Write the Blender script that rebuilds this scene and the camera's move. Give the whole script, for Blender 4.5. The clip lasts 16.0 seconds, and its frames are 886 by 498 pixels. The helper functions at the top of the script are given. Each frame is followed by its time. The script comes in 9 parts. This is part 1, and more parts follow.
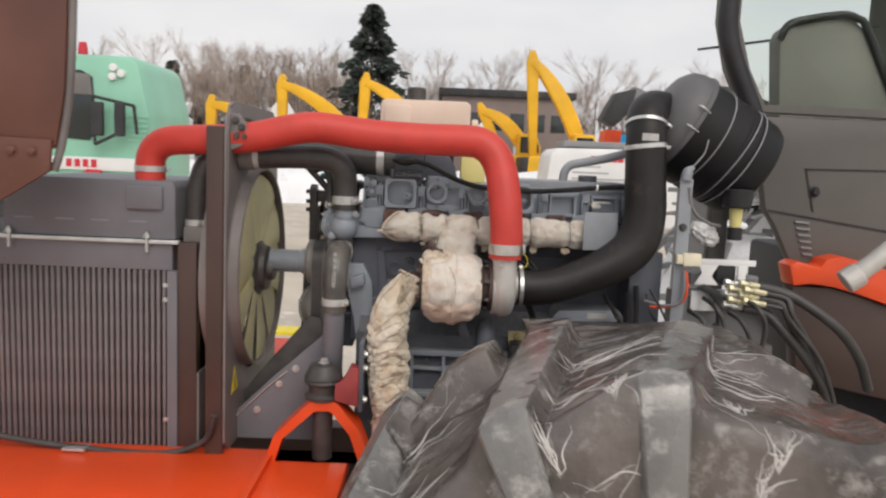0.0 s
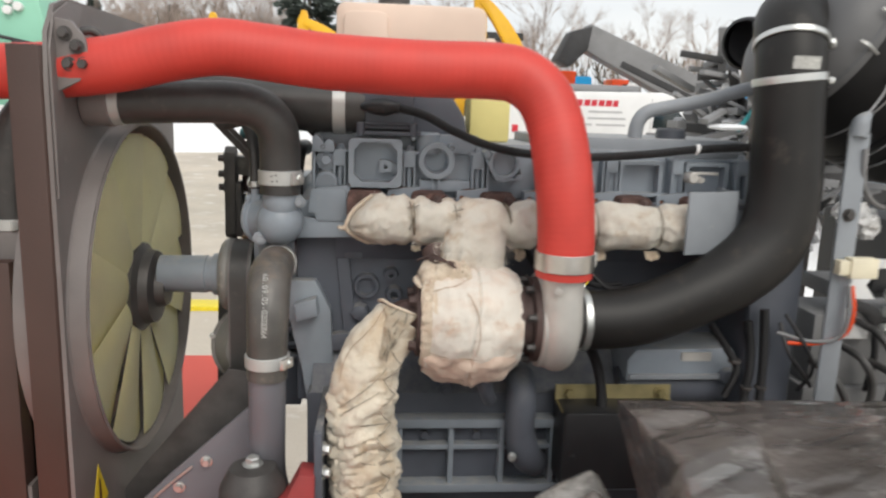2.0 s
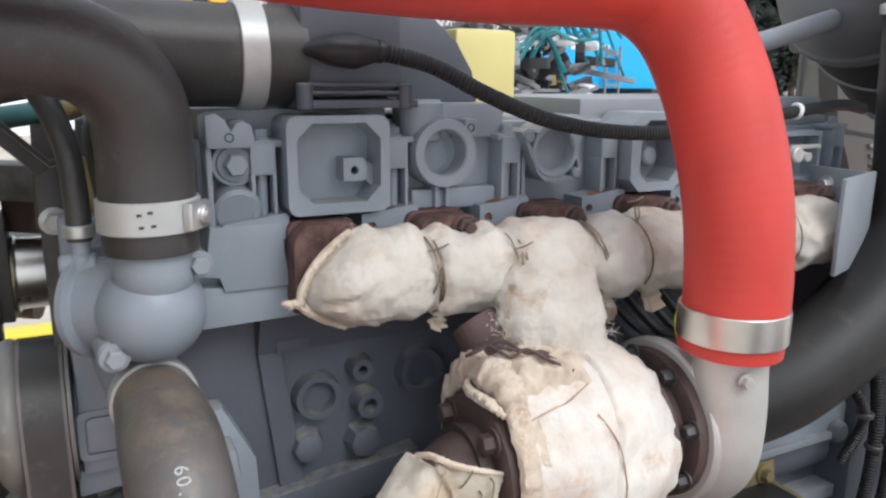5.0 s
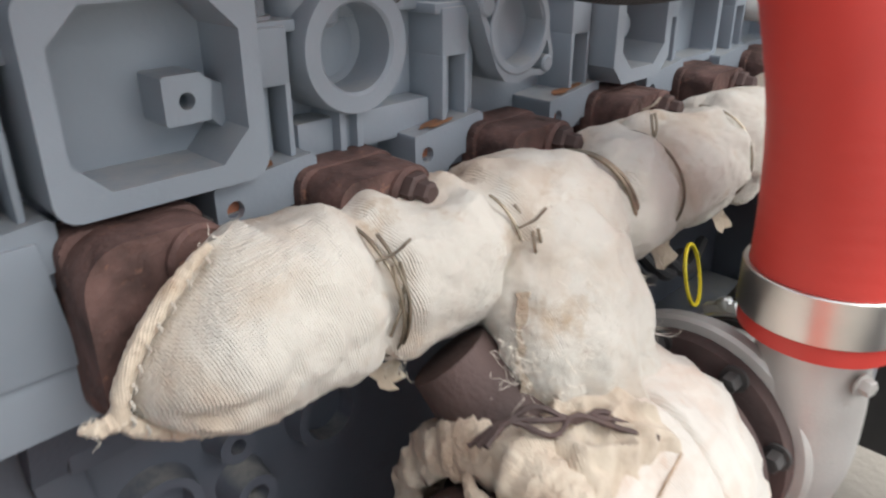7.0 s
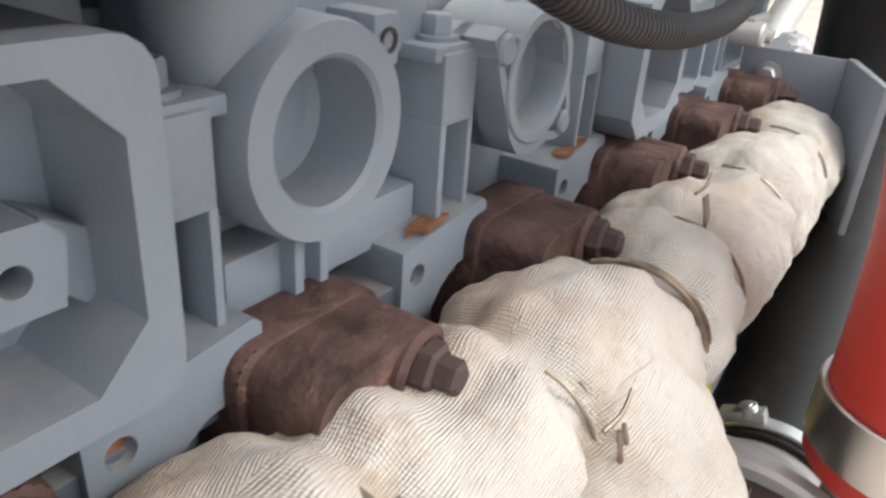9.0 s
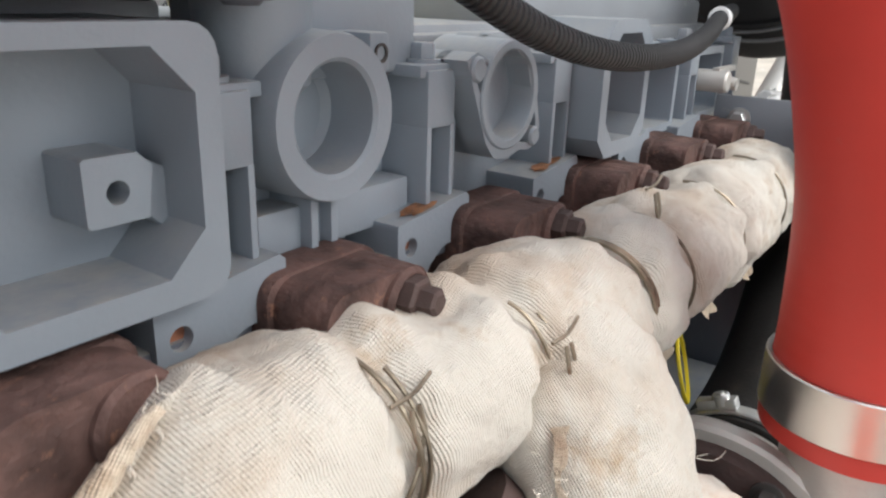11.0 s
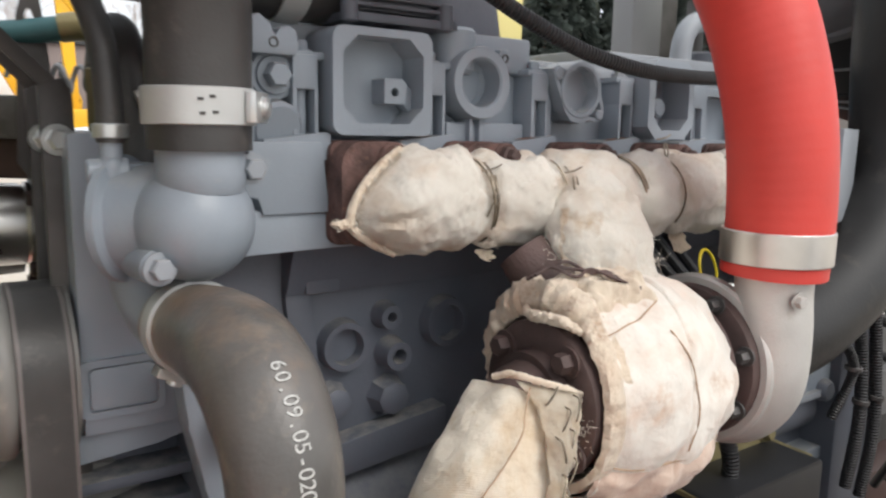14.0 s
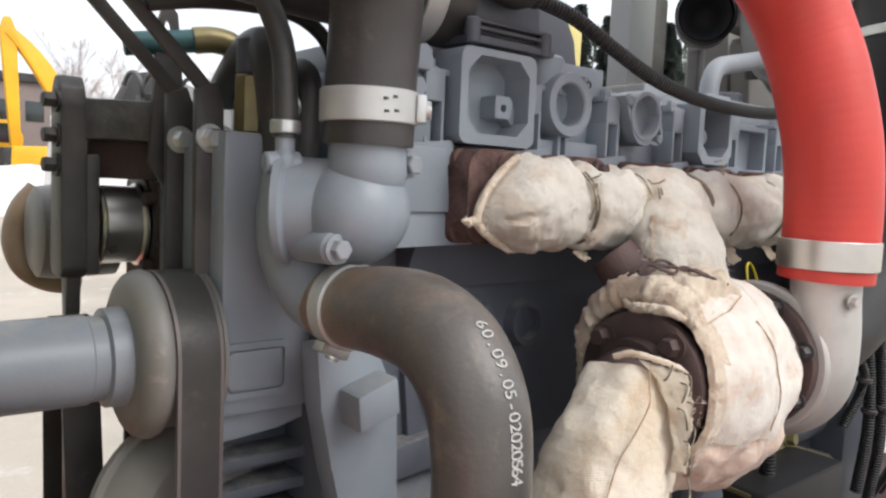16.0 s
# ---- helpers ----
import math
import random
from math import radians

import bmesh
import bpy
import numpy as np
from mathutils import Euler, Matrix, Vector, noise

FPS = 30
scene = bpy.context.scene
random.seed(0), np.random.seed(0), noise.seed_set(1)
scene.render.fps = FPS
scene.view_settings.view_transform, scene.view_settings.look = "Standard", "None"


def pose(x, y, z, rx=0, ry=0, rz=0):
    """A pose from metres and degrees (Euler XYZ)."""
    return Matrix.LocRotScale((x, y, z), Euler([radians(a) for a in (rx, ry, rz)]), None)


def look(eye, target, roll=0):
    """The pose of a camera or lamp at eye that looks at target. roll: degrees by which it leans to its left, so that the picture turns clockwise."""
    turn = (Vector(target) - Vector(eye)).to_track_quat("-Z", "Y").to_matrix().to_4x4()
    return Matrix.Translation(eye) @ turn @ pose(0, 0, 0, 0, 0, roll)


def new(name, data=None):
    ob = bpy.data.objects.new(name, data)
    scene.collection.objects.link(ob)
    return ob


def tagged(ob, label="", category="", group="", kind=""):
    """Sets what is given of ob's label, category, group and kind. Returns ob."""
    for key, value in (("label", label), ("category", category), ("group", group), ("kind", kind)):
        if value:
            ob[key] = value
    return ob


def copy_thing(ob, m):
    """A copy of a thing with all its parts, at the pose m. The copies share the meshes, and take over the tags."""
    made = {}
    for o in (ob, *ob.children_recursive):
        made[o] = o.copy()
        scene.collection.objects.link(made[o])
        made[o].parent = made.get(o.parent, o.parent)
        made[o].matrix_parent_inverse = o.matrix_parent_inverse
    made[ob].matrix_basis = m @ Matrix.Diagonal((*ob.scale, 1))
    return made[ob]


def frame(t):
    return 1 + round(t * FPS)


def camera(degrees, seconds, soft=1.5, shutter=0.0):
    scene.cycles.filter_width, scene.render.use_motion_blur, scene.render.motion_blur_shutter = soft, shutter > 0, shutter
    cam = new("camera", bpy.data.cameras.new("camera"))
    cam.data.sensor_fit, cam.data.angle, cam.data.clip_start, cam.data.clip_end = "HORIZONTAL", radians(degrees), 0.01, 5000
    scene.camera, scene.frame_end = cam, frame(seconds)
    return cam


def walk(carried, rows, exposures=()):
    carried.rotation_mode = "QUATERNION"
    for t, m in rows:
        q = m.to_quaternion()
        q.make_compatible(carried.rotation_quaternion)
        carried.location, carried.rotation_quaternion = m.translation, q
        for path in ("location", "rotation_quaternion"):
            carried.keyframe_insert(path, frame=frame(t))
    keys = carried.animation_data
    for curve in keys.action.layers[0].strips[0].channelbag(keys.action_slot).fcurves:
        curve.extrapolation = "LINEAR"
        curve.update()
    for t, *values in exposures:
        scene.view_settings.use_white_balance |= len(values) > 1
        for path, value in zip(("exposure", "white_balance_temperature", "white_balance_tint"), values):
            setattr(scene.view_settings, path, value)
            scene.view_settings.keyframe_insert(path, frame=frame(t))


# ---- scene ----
cam = camera(62.0, 16.0, soft=2.25, shutter=0.5)
PATH = [
    (0, (0.221, -2.733, 2.244), (0.243, -0.747, 2.009), 2.4),
    (0.5, (0.15, -2.446, 2.252), (0.268, -0.466, 1.995), 1.6),
    (1, (0.18, -2.153, 2.256), (0.336, -0.182, 1.954), 1.7),
    (1.5, (0.209, -1.9, 2.257), (0.331, 0.069, 1.93), 2.6),
    (2, (0.096, -1.632, 2.245), (0.271, 0.324, 1.869), 1.9),
    (2.5, (-0.06, -1.409, 2.214), (0.285, 0.512, 1.778), 1.2),
    (3, (-0.087, -1.234, 2.221), (0.429, 0.627, 1.702), 1.3),
    (3.5, (-0.101, -1.076, 2.222), (0.501, 0.762, 1.714), 1.5),
    (4, (-0.177, -0.944, 2.201), (0.497, 0.87, 1.698), 1.7),
    (4.5, (-0.183, -0.838, 2.203), (0.6, 0.932, 1.701), 0.8),
    (5, (-0.17, -0.78, 2.212), (0.703, 0.963, 1.767), 0.4),
    (5.2, (-0.168, -0.767, 2.207), (0.719, 0.971, 1.769), 0.3),
    (7.3, (-0.045, -0.297, 2.199), (1.298, 0.905, 1.332), 0.6),
    (7.5, (-0.029, -0.26, 2.197), (1.331, 0.906, 1.308), 1.0),
    (8, (-0.004, -0.206, 2.191), (1.388, 0.881, 1.252), 1.9),
    (8.5, (0.028, -0.184, 2.206), (1.476, 0.844, 1.286), 3.2),
    (9, (0.032, -0.177, 2.209), (1.55, 0.791, 1.339), 4.2),
    (9.2, (0.036, -0.178, 2.214), (1.577, 0.765, 1.358), 4.5),
    (11.3, (-0.052, -0.283, 2.171), (1.48, 0.87, 1.602), 1.5),
    (11.5, (-0.063, -0.309, 2.156), (1.441, 0.912, 1.658), 2.0),
    (12, (-0.108, -0.382, 2.13), (1.323, 0.949, 1.701), 1.7),
    (12.5, (-0.165, -0.465, 2.114), (1.168, 0.977, 1.732), 1.0),
    (13, (-0.216, -0.551, 2.09), (1.053, 0.957, 1.747), 0.6),
    (13.5, (-0.258, -0.616, 2.069), (0.95, 0.94, 1.724), 0.2),
    (14, (-0.3, -0.68, 2.074), (0.831, 0.939, 1.76), 1.0),
    (14.5, (-0.338, -0.714, 2.075), (0.733, 0.955, 1.819), 2.0),
    (15, (-0.393, -0.696, 2.042), (0.722, 0.948, 1.818), 2.4),
    (15.5, (-0.445, -0.651, 2.022), (0.766, 0.925, 1.798), 2.6),
    (16, (-0.493, -0.64, 2.025), (0.765, 0.904, 1.845), 2.5),
]
walk(cam, [(t, look(eye, target, roll)) for t, eye, target, roll in PATH], exposures=[(0.0, 0.57, 7000, 13), (1.5, 0.72, 6900, 11), (2.5, 0.9, 6800, 8), (3.5, 1.07, 6600, 8), (5.0, 1.1, 6250, 10), (7.5, 1.17, 6500, 9), (8.0, 1.24, 6500, 9), (8.5, 1.27, 6550, 9), (9.0, 1.46, 6550, 9), (11.5, 1.26, 6600, 9), (12.0, 1.25, 6700, 9), (13.0, 1.2, 6650, 9), (14.0, 1.15, 6650, 10), (16.0, 1.18, 6600, 11)])

# ---------------- world, sun, exposure ----------------
world = bpy.data.worlds.new("overcast_sky")
scene.world = world
world.use_nodes = True
wn, wl = world.node_tree.nodes, world.node_tree.links
wn.clear()
w_out = wn.new("ShaderNodeOutputWorld")
w_bg = wn.new("ShaderNodeBackground")
w_sky = wn.new("ShaderNodeTexSky")
w_sky.sky_type = "NISHITA"
w_sky.sun_disc = False
w_sky.sun_elevation, w_sky.sun_rotation = radians(42), radians(163)
w_sky.air_density, w_sky.dust_density, w_sky.ozone_density = 1.2, 3.0, 1.0
w_hsv = wn.new("ShaderNodeHueSaturation")
w_hsv.inputs["Saturation"].default_value = 0.35
w_tc = wn.new("ShaderNodeTexCoord")
w_map = wn.new("ShaderNodeMapping")
w_map.inputs["Scale"].default_value = (1.0, 1.0, 3.0)
w_noise = wn.new("ShaderNodeTexNoise")
w_noise.inputs["Scale"].default_value = 2.2
w_noise.inputs["Detail"].default_value = 5
w_ramp = wn.new("ShaderNodeValToRGB")
w_ramp.color_ramp.elements[0].position, w_ramp.color_ramp.elements[0].color = 0.3, (4.3, 4.75, 5.4, 1)
w_ramp.color_ramp.elements[1].position, w_ramp.color_ramp.elements[1].color = 0.72, (6.2, 6.4, 6.65, 1)
w_mix = wn.new("ShaderNodeMix")
w_mix.data_type = "RGBA"
w_mix.inputs["Factor"].default_value = 0.82
wl.new(w_tc.outputs["Generated"], w_map.inputs["Vector"])
wl.new(w_map.outputs[0], w_noise.inputs["Vector"])
wl.new(w_noise.outputs[0], w_ramp.inputs[0])
wl.new(w_sky.outputs[0], w_hsv.inputs["Color"])
wl.new(w_hsv.outputs[0], w_mix.inputs[6])
wl.new(w_ramp.outputs[0], w_mix.inputs[7])
wl.new(w_mix.outputs[2], w_bg.inputs["Color"])
w_bg.inputs["Strength"].default_value = 0.1
wl.new(w_bg.outputs[0], w_out.inputs[0])

sun_data = bpy.data.lights.new("sun", "SUN")
sun_data.energy, sun_data.angle, sun_data.color = 0.9, radians(40), (1.0, 0.97, 0.93)
sun = new("sun", sun_data)
sun.matrix_basis = look((1.6, -4.6, 6.5), (0.2, 0.0, 1.6))

# ---------------- materials ----------------


def mat(name, col, rough=0.5, metal=0.0, var=0.18, scale=9.0, bump=0.12, bscale=220.0, col2=None, spot=0.55, spec=0.5, dist=0.002, coat=0.0, trans=0.0):
    """Painted or raw surface: broad tone drift, a second stain tone and fine relief."""
    m = bpy.data.materials.new(name)
    m.use_nodes = True
    n, l = m.node_tree.nodes, m.node_tree.links
    b = n["Principled BSDF"]
    tc = n.new("ShaderNodeTexCoord")
    a = n.new("ShaderNodeTexNoise")
    a.inputs["Scale"].default_value, a.inputs["Detail"].default_value = scale, 6
    l.new(tc.outputs["Object"], a.inputs["Vector"])
    r = n.new("ShaderNodeValToRGB")
    lo = tuple(c * (1 - var) for c in col) + (1,)
    hi = tuple(min(1, c * (1 + var)) for c in col) + (1,)
    r.color_ramp.elements[0].position, r.color_ramp.elements[0].color = 0.32, lo
    r.color_ramp.elements[1].position, r.color_ramp.elements[1].color = 0.68, hi
    l.new(a.outputs[0], r.inputs[0])
    last = r.outputs[0]
    if col2:
        s = n.new("ShaderNodeTexNoise")
        s.inputs["Scale"].default_value, s.inputs["Detail"].default_value, s.inputs["Roughness"].default_value = scale * 2.7, 8, 0.7
        l.new(tc.outputs["Object"], s.inputs["Vector"])
        sr = n.new("ShaderNodeMapRange")
        sr.inputs[1].default_value, sr.inputs[2].default_value = spot, spot + 0.16
        l.new(s.outputs[0], sr.inputs[0])
        mx = n.new("ShaderNodeMix")
        mx.data_type = "RGBA"
        l.new(sr.outputs[0], mx.inputs[0])
        l.new(last, mx.inputs[6])
        mx.inputs[7].default_value = (*col2, 1)
        last = mx.outputs[2]
    l.new(last, b.inputs["Base Color"])
    rr = n.new("ShaderNodeMapRange")
    rr.inputs[3].default_value, rr.inputs[4].default_value = max(0.02, rough - 0.1), min(1, rough + 0.12)
    l.new(a.outputs[0], rr.inputs[0])
    l.new(rr.outputs[0], b.inputs["Roughness"])
    b.inputs["Metallic"].default_value = metal
    b.inputs["Specular IOR Level"].default_value = spec
    b.inputs["Coat Weight"].default_value = coat
    b.inputs["Transmission Weight"].default_value = trans
    if bump:
        g = n.new("ShaderNodeTexNoise")
        g.inputs["Scale"].default_value, g.inputs["Detail"].default_value = bscale, 4
        l.new(tc.outputs["Object"], g.inputs["Vector"])
        bp = n.new("ShaderNodeBump")
        bp.inputs["Strength"].default_value, bp.inputs["Distance"].default_value = bump, dist
        l.new(g.outputs[0], bp.inputs["Height"])
        l.new(bp.outputs[0], b.inputs["Normal"])
    return m


def weave(name, col, col2, pitch=0.0024, depth=0.0012, crease=(40, 0.75, 0.011), stain=0.4, thread=0.5, gaps=0.12):
    """Woven glass cloth: over-under threads laid out on the surface map, with scorched and dirty patches."""
    m = mat(name, col, 0.85, 0, 0.1, 9, 0, col2=col2, spot=0.56, spec=0.25)
    n, l = m.node_tree.nodes, m.node_tree.links
    b = n["Principled BSDF"]
    uv = n.new("ShaderNodeUVMap")
    sep = n.new("ShaderNodeSeparateXYZ")
    pos = n.new("ShaderNodeTexCoord")
    drift = n.new("ShaderNodeTexNoise")
    drift.inputs["Scale"].default_value, drift.inputs["Detail"].default_value = 55, 3
    l.new(pos.outputs["Object"], drift.inputs["Vector"])
    pull = n.new("ShaderNodeVectorMath")
    pull.operation = "MULTIPLY_ADD"
    pull.inputs[1].default_value = (0.0018, 0.0018, 0.0)
    l.new(drift.outputs[1], pull.inputs[0])
    l.new(uv.outputs[0], pull.inputs[2])
    l.new(pull.outputs[0], sep.inputs[0])
    waves = []
    for i in (0, 1):
        k = n.new("ShaderNodeMath")
        k.operation = "MULTIPLY"
        k.inputs[1].default_value = 2 * math.pi / pitch
        diag = n.new("ShaderNodeMath")
        diag.operation = "MULTIPLY_ADD"
        diag.inputs[1].default_value = 0.62 if i else -0.62
        l.new(sep.outputs[1 - i], diag.inputs[0])
        l.new(sep.outputs[i], diag.inputs[2])
        l.new(diag.outputs[0], k.inputs[0])
        s = n.new("ShaderNodeMath")
        s.operation = "SINE"
        l.new(k.outputs[0], s.inputs[0])
        waves.append(s)
    p = n.new("ShaderNodeMath")
    p.operation = "MULTIPLY"
    l.new(waves[0].outputs[0], p.inputs[0])
    l.new(waves[1].outputs[0], p.inputs[1])
    tc = n.new("ShaderNodeTexCoord")
    wr = n.new("ShaderNodeTexNoise")
    wr.inputs["Scale"].default_value, wr.inputs["Detail"].default_value = crease[0], 5
    l.new(tc.outputs["Object"], wr.inputs["Vector"])
    b1, b2 = n.new("ShaderNodeBump"), n.new("ShaderNodeBump")
    b1.inputs["Strength"].default_value, b1.inputs["Distance"].default_value = crease[1:]
    b2.inputs["Strength"].default_value, b2.inputs["Distance"].default_value = thread, depth
    l.new(wr.outputs[0], b1.inputs["Height"])
    l.new(p.outputs[0], b2.inputs["Height"])
    l.new(b1.outputs[0], b2.inputs["Normal"])
    l.new(b2.outputs[0], b.inputs["Normal"])
    b.inputs["Sheen Weight"].default_value = 0.25
    gap = n.new("ShaderNodeMapRange")
    gap.inputs[1].default_value, gap.inputs[2].default_value, gap.inputs[3].default_value, gap.inputs[4].default_value = -1, 0.4, gaps, 0
    l.new(p.outputs[0], gap.inputs[0])
    tone = n.new("ShaderNodeMix")
    tone.data_type = "RGBA"
    l.new(gap.outputs[0], tone.inputs[0])
    soil = n.new("ShaderNodeTexNoise")
    soil.inputs["Scale"].default_value, soil.inputs["Detail"].default_value, soil.inputs["Roughness"].default_value, soil.inputs["Distortion"].default_value = 13, 6, 0.62, 0.6
    l.new(pos.outputs["Object"], soil.inputs["Vector"])
    sr = n.new("ShaderNodeMapRange")
    sr.inputs[1].default_value, sr.inputs[2].default_value, sr.inputs[4].default_value = 0.47, 0.68, stain
    l.new(soil.outputs[0], sr.inputs[0])
    sm = n.new("ShaderNodeMix")
    sm.data_type = "RGBA"
    l.new(sr.outputs[0], sm.inputs[0])
    l.new(b.inputs["Base Color"].links[0].from_socket, sm.inputs[6])
    sm.inputs[7].default_value = (col2[0], col2[1] * 0.93, col2[2] * 0.9, 1)
    l.new(sm.outputs[2], tone.inputs[6])
    tone.inputs[7].default_value = (col2[0] * 0.55, col2[1] * 0.52, col2[2] * 0.5, 1)
    l.new(tone.outputs[2], b.inputs["Base Color"])
    return m


def ribbed(m, pitch, depth, strength=0.6):
    """Adds rings along a hose's length to a material."""
    n, l = m.node_tree.nodes, m.node_tree.links
    b = n["Principled BSDF"]
    uv = n.new("ShaderNodeUVMap")
    sep = n.new("ShaderNodeSeparateXYZ")
    l.new(uv.outputs[0], sep.inputs[0])
    k = n.new("ShaderNodeMath")
    k.operation = "MULTIPLY"
    k.inputs[1].default_value = 2 * math.pi / pitch
    l.new(sep.outputs[1], k.inputs[0])
    s = n.new("ShaderNodeMath")
    s.operation = "SINE"
    l.new(k.outputs[0], s.inputs[0])
    bp = n.new("ShaderNodeBump")
    bp.inputs["Strength"].default_value, bp.inputs["Distance"].default_value = strength, depth
    l.new(s.outputs[0], bp.inputs["Height"])
    old = b.inputs["Normal"].links
    if old:
        l.new(old[0].from_socket, bp.inputs["Normal"])
    l.new(bp.outputs[0], b.inputs["Normal"])
    return m


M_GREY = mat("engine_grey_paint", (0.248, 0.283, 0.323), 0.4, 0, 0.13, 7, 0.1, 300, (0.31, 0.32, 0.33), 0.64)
# engine grey darkened, with the block's shade put into the colour
M_GREYD = mat("engine_grey_dark_and_shaded", (0.09, 0.1, 0.123), 0.5, 0, 0.2, 6, 0.15, 250, (0.07, 0.075, 0.09), 0.6)
M_GREYL = mat("engine_grey_dusty_paint", (0.245, 0.265, 0.29), 0.5, 0, 0.12, 9, 0.1, 280, (0.4, 0.4, 0.38), 0.62)


def scorched(m, tone):
    """Browns the cloth in patches where it lies against the hot ports."""
    n, l = m.node_tree.nodes, m.node_tree.links
    b = n["Principled BSDF"]
    geo = n.new("ShaderNodeNewGeometry")
    sep = n.new("ShaderNodeSeparateXYZ")
    l.new(geo.outputs["Position"], sep.inputs[0])
    near = n.new("ShaderNodeMapRange")
    near.inputs[1].default_value, near.inputs[2].default_value = -0.085, -0.035
    l.new(sep.outputs[1], near.inputs[0])
    a = n.new("ShaderNodeTexNoise")
    a.inputs["Scale"].default_value, a.inputs["Detail"].default_value, a.inputs["Roughness"].default_value = 17, 5, 0.62
    l.new(geo.outputs["Position"], a.inputs["Vector"])
    ar = n.new("ShaderNodeMapRange")
    ar.inputs[1].default_value, ar.inputs[2].default_value, ar.inputs[4].default_value = 0.38, 0.62, 0.85
    l.new(a.outputs[0], ar.inputs[0])
    mul = n.new("ShaderNodeMath")
    mul.operation = "MULTIPLY"
    l.new(near.outputs[0], mul.inputs[0])
    l.new(ar.outputs[0], mul.inputs[1])
    mx = n.new("ShaderNodeMix")
    mx.data_type = "RGBA"
    l.new(mul.outputs[0], mx.inputs[0])
    l.new(b.inputs["Base Color"].links[0].from_socket, mx.inputs[6])
    mx.inputs[7].default_value = (*tone, 1)
    l.new(mx.outputs[2], b.inputs["Base Color"])
    return m


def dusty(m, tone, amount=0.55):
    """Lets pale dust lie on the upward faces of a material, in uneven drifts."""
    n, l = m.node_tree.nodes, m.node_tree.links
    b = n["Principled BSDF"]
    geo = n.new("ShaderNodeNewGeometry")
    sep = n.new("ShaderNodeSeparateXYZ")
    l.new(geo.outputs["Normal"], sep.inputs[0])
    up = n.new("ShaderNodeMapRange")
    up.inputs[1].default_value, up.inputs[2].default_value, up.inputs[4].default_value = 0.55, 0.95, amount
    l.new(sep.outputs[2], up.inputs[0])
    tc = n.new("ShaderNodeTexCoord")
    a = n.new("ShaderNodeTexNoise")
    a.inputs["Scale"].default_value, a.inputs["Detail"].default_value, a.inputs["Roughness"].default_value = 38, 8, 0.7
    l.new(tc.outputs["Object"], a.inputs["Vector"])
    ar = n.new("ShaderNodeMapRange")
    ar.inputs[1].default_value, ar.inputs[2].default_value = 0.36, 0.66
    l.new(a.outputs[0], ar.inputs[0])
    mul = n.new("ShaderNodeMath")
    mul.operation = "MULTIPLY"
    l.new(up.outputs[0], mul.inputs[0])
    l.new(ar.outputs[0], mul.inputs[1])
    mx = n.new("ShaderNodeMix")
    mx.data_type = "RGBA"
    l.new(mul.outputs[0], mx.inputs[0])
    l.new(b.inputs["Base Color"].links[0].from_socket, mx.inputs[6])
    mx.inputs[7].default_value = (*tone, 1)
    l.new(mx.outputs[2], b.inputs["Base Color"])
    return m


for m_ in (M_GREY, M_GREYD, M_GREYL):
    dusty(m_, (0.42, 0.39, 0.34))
M_RUST = mat("rusty_cast_iron", (0.105, 0.06, 0.052), 0.72, 0, 0.5, 45, 1.0, 170, (0.36, 0.18, 0.115), 0.6, 0.35)
M_RUSTD = mat("dark_oxidised_iron", (0.085, 0.055, 0.05), 0.65, 0.2, 0.3, 22, 0.4, 260, (0.16, 0.09, 0.065), 0.6)
M_BLOOM = mat("orange_rust", (0.42, 0.2, 0.1), 0.9, 0, 0.35, 120, 0.4, 400, (0.24, 0.17, 0.13), 0.5)
M_BORE = mat("bare_rusty_bore", (0.3, 0.12, 0.07), 0.8, 0, 0.3, 60, 0.3)
M_CLOTH = weave("heat_wrap_glass_cloth", (0.675, 0.637, 0.567), (0.51, 0.39, 0.27), stain=0.52, thread=0.55, gaps=0.15)
scorched(M_CLOTH, (0.43, 0.3, 0.2))
M_JACKET = weave("turbine_jacket_cloth", (0.71, 0.665, 0.6), (0.58, 0.43, 0.33), crease=(26, 0.7, 0.013), stain=0.55, thread=0.25, gaps=0.06)
M_HOOD = weave("scorched_jacket_cloth", (0.68, 0.58, 0.46), (0.42, 0.28, 0.19), crease=(60, 0.9, 0.01), stain=0.6, thread=0.35, gaps=0.1)
M_PINK = weave("rust_tinted_cloth", (0.64, 0.5, 0.41), (0.46, 0.29, 0.22), crease=(30, 0.8, 0.012), stain=0.6, thread=0.25, gaps=0.06)
M_CLOTH2 = weave("soiled_glass_cloth", (0.68, 0.58, 0.46), (0.42, 0.29, 0.19), thread=0.4, gaps=0.1)
M_CREASED = weave("creased_glass_cloth", (0.71, 0.64, 0.53), (0.54, 0.42, 0.27), crease=(24, 0.75, 0.014), stain=0.75, thread=0.3, gaps=0.07)
M_THREAD = mat("frayed_thread", (0.75, 0.69, 0.6), 0.9, 0, 0.15, 40, 0)
M_WIRE = mat("tie_wire", (0.26, 0.22, 0.17), 0.4, 0.8, 0.4, 60, 0.1)
M_RED = ribbed(mat("red_silicone", (0.57, 0.05, 0.038), 0.5, 0, 0.09, 12, 0.12, 160, (0.52, 0.085, 0.07), 0.66), 0.0135, 0.0003, 0.22)
M_RUBBER = mat("black_rubber_hose", (0.05, 0.048, 0.047), 0.45, 0, 0.3, 11, 0.18, 260, (0.095, 0.086, 0.078), 0.57)
M_RUBBERB = mat("worn_rubber_hose", (0.098, 0.092, 0.086), 0.34, 0, 0.35, 8, 0.25, 180, (0.185, 0.155, 0.125), 0.55)


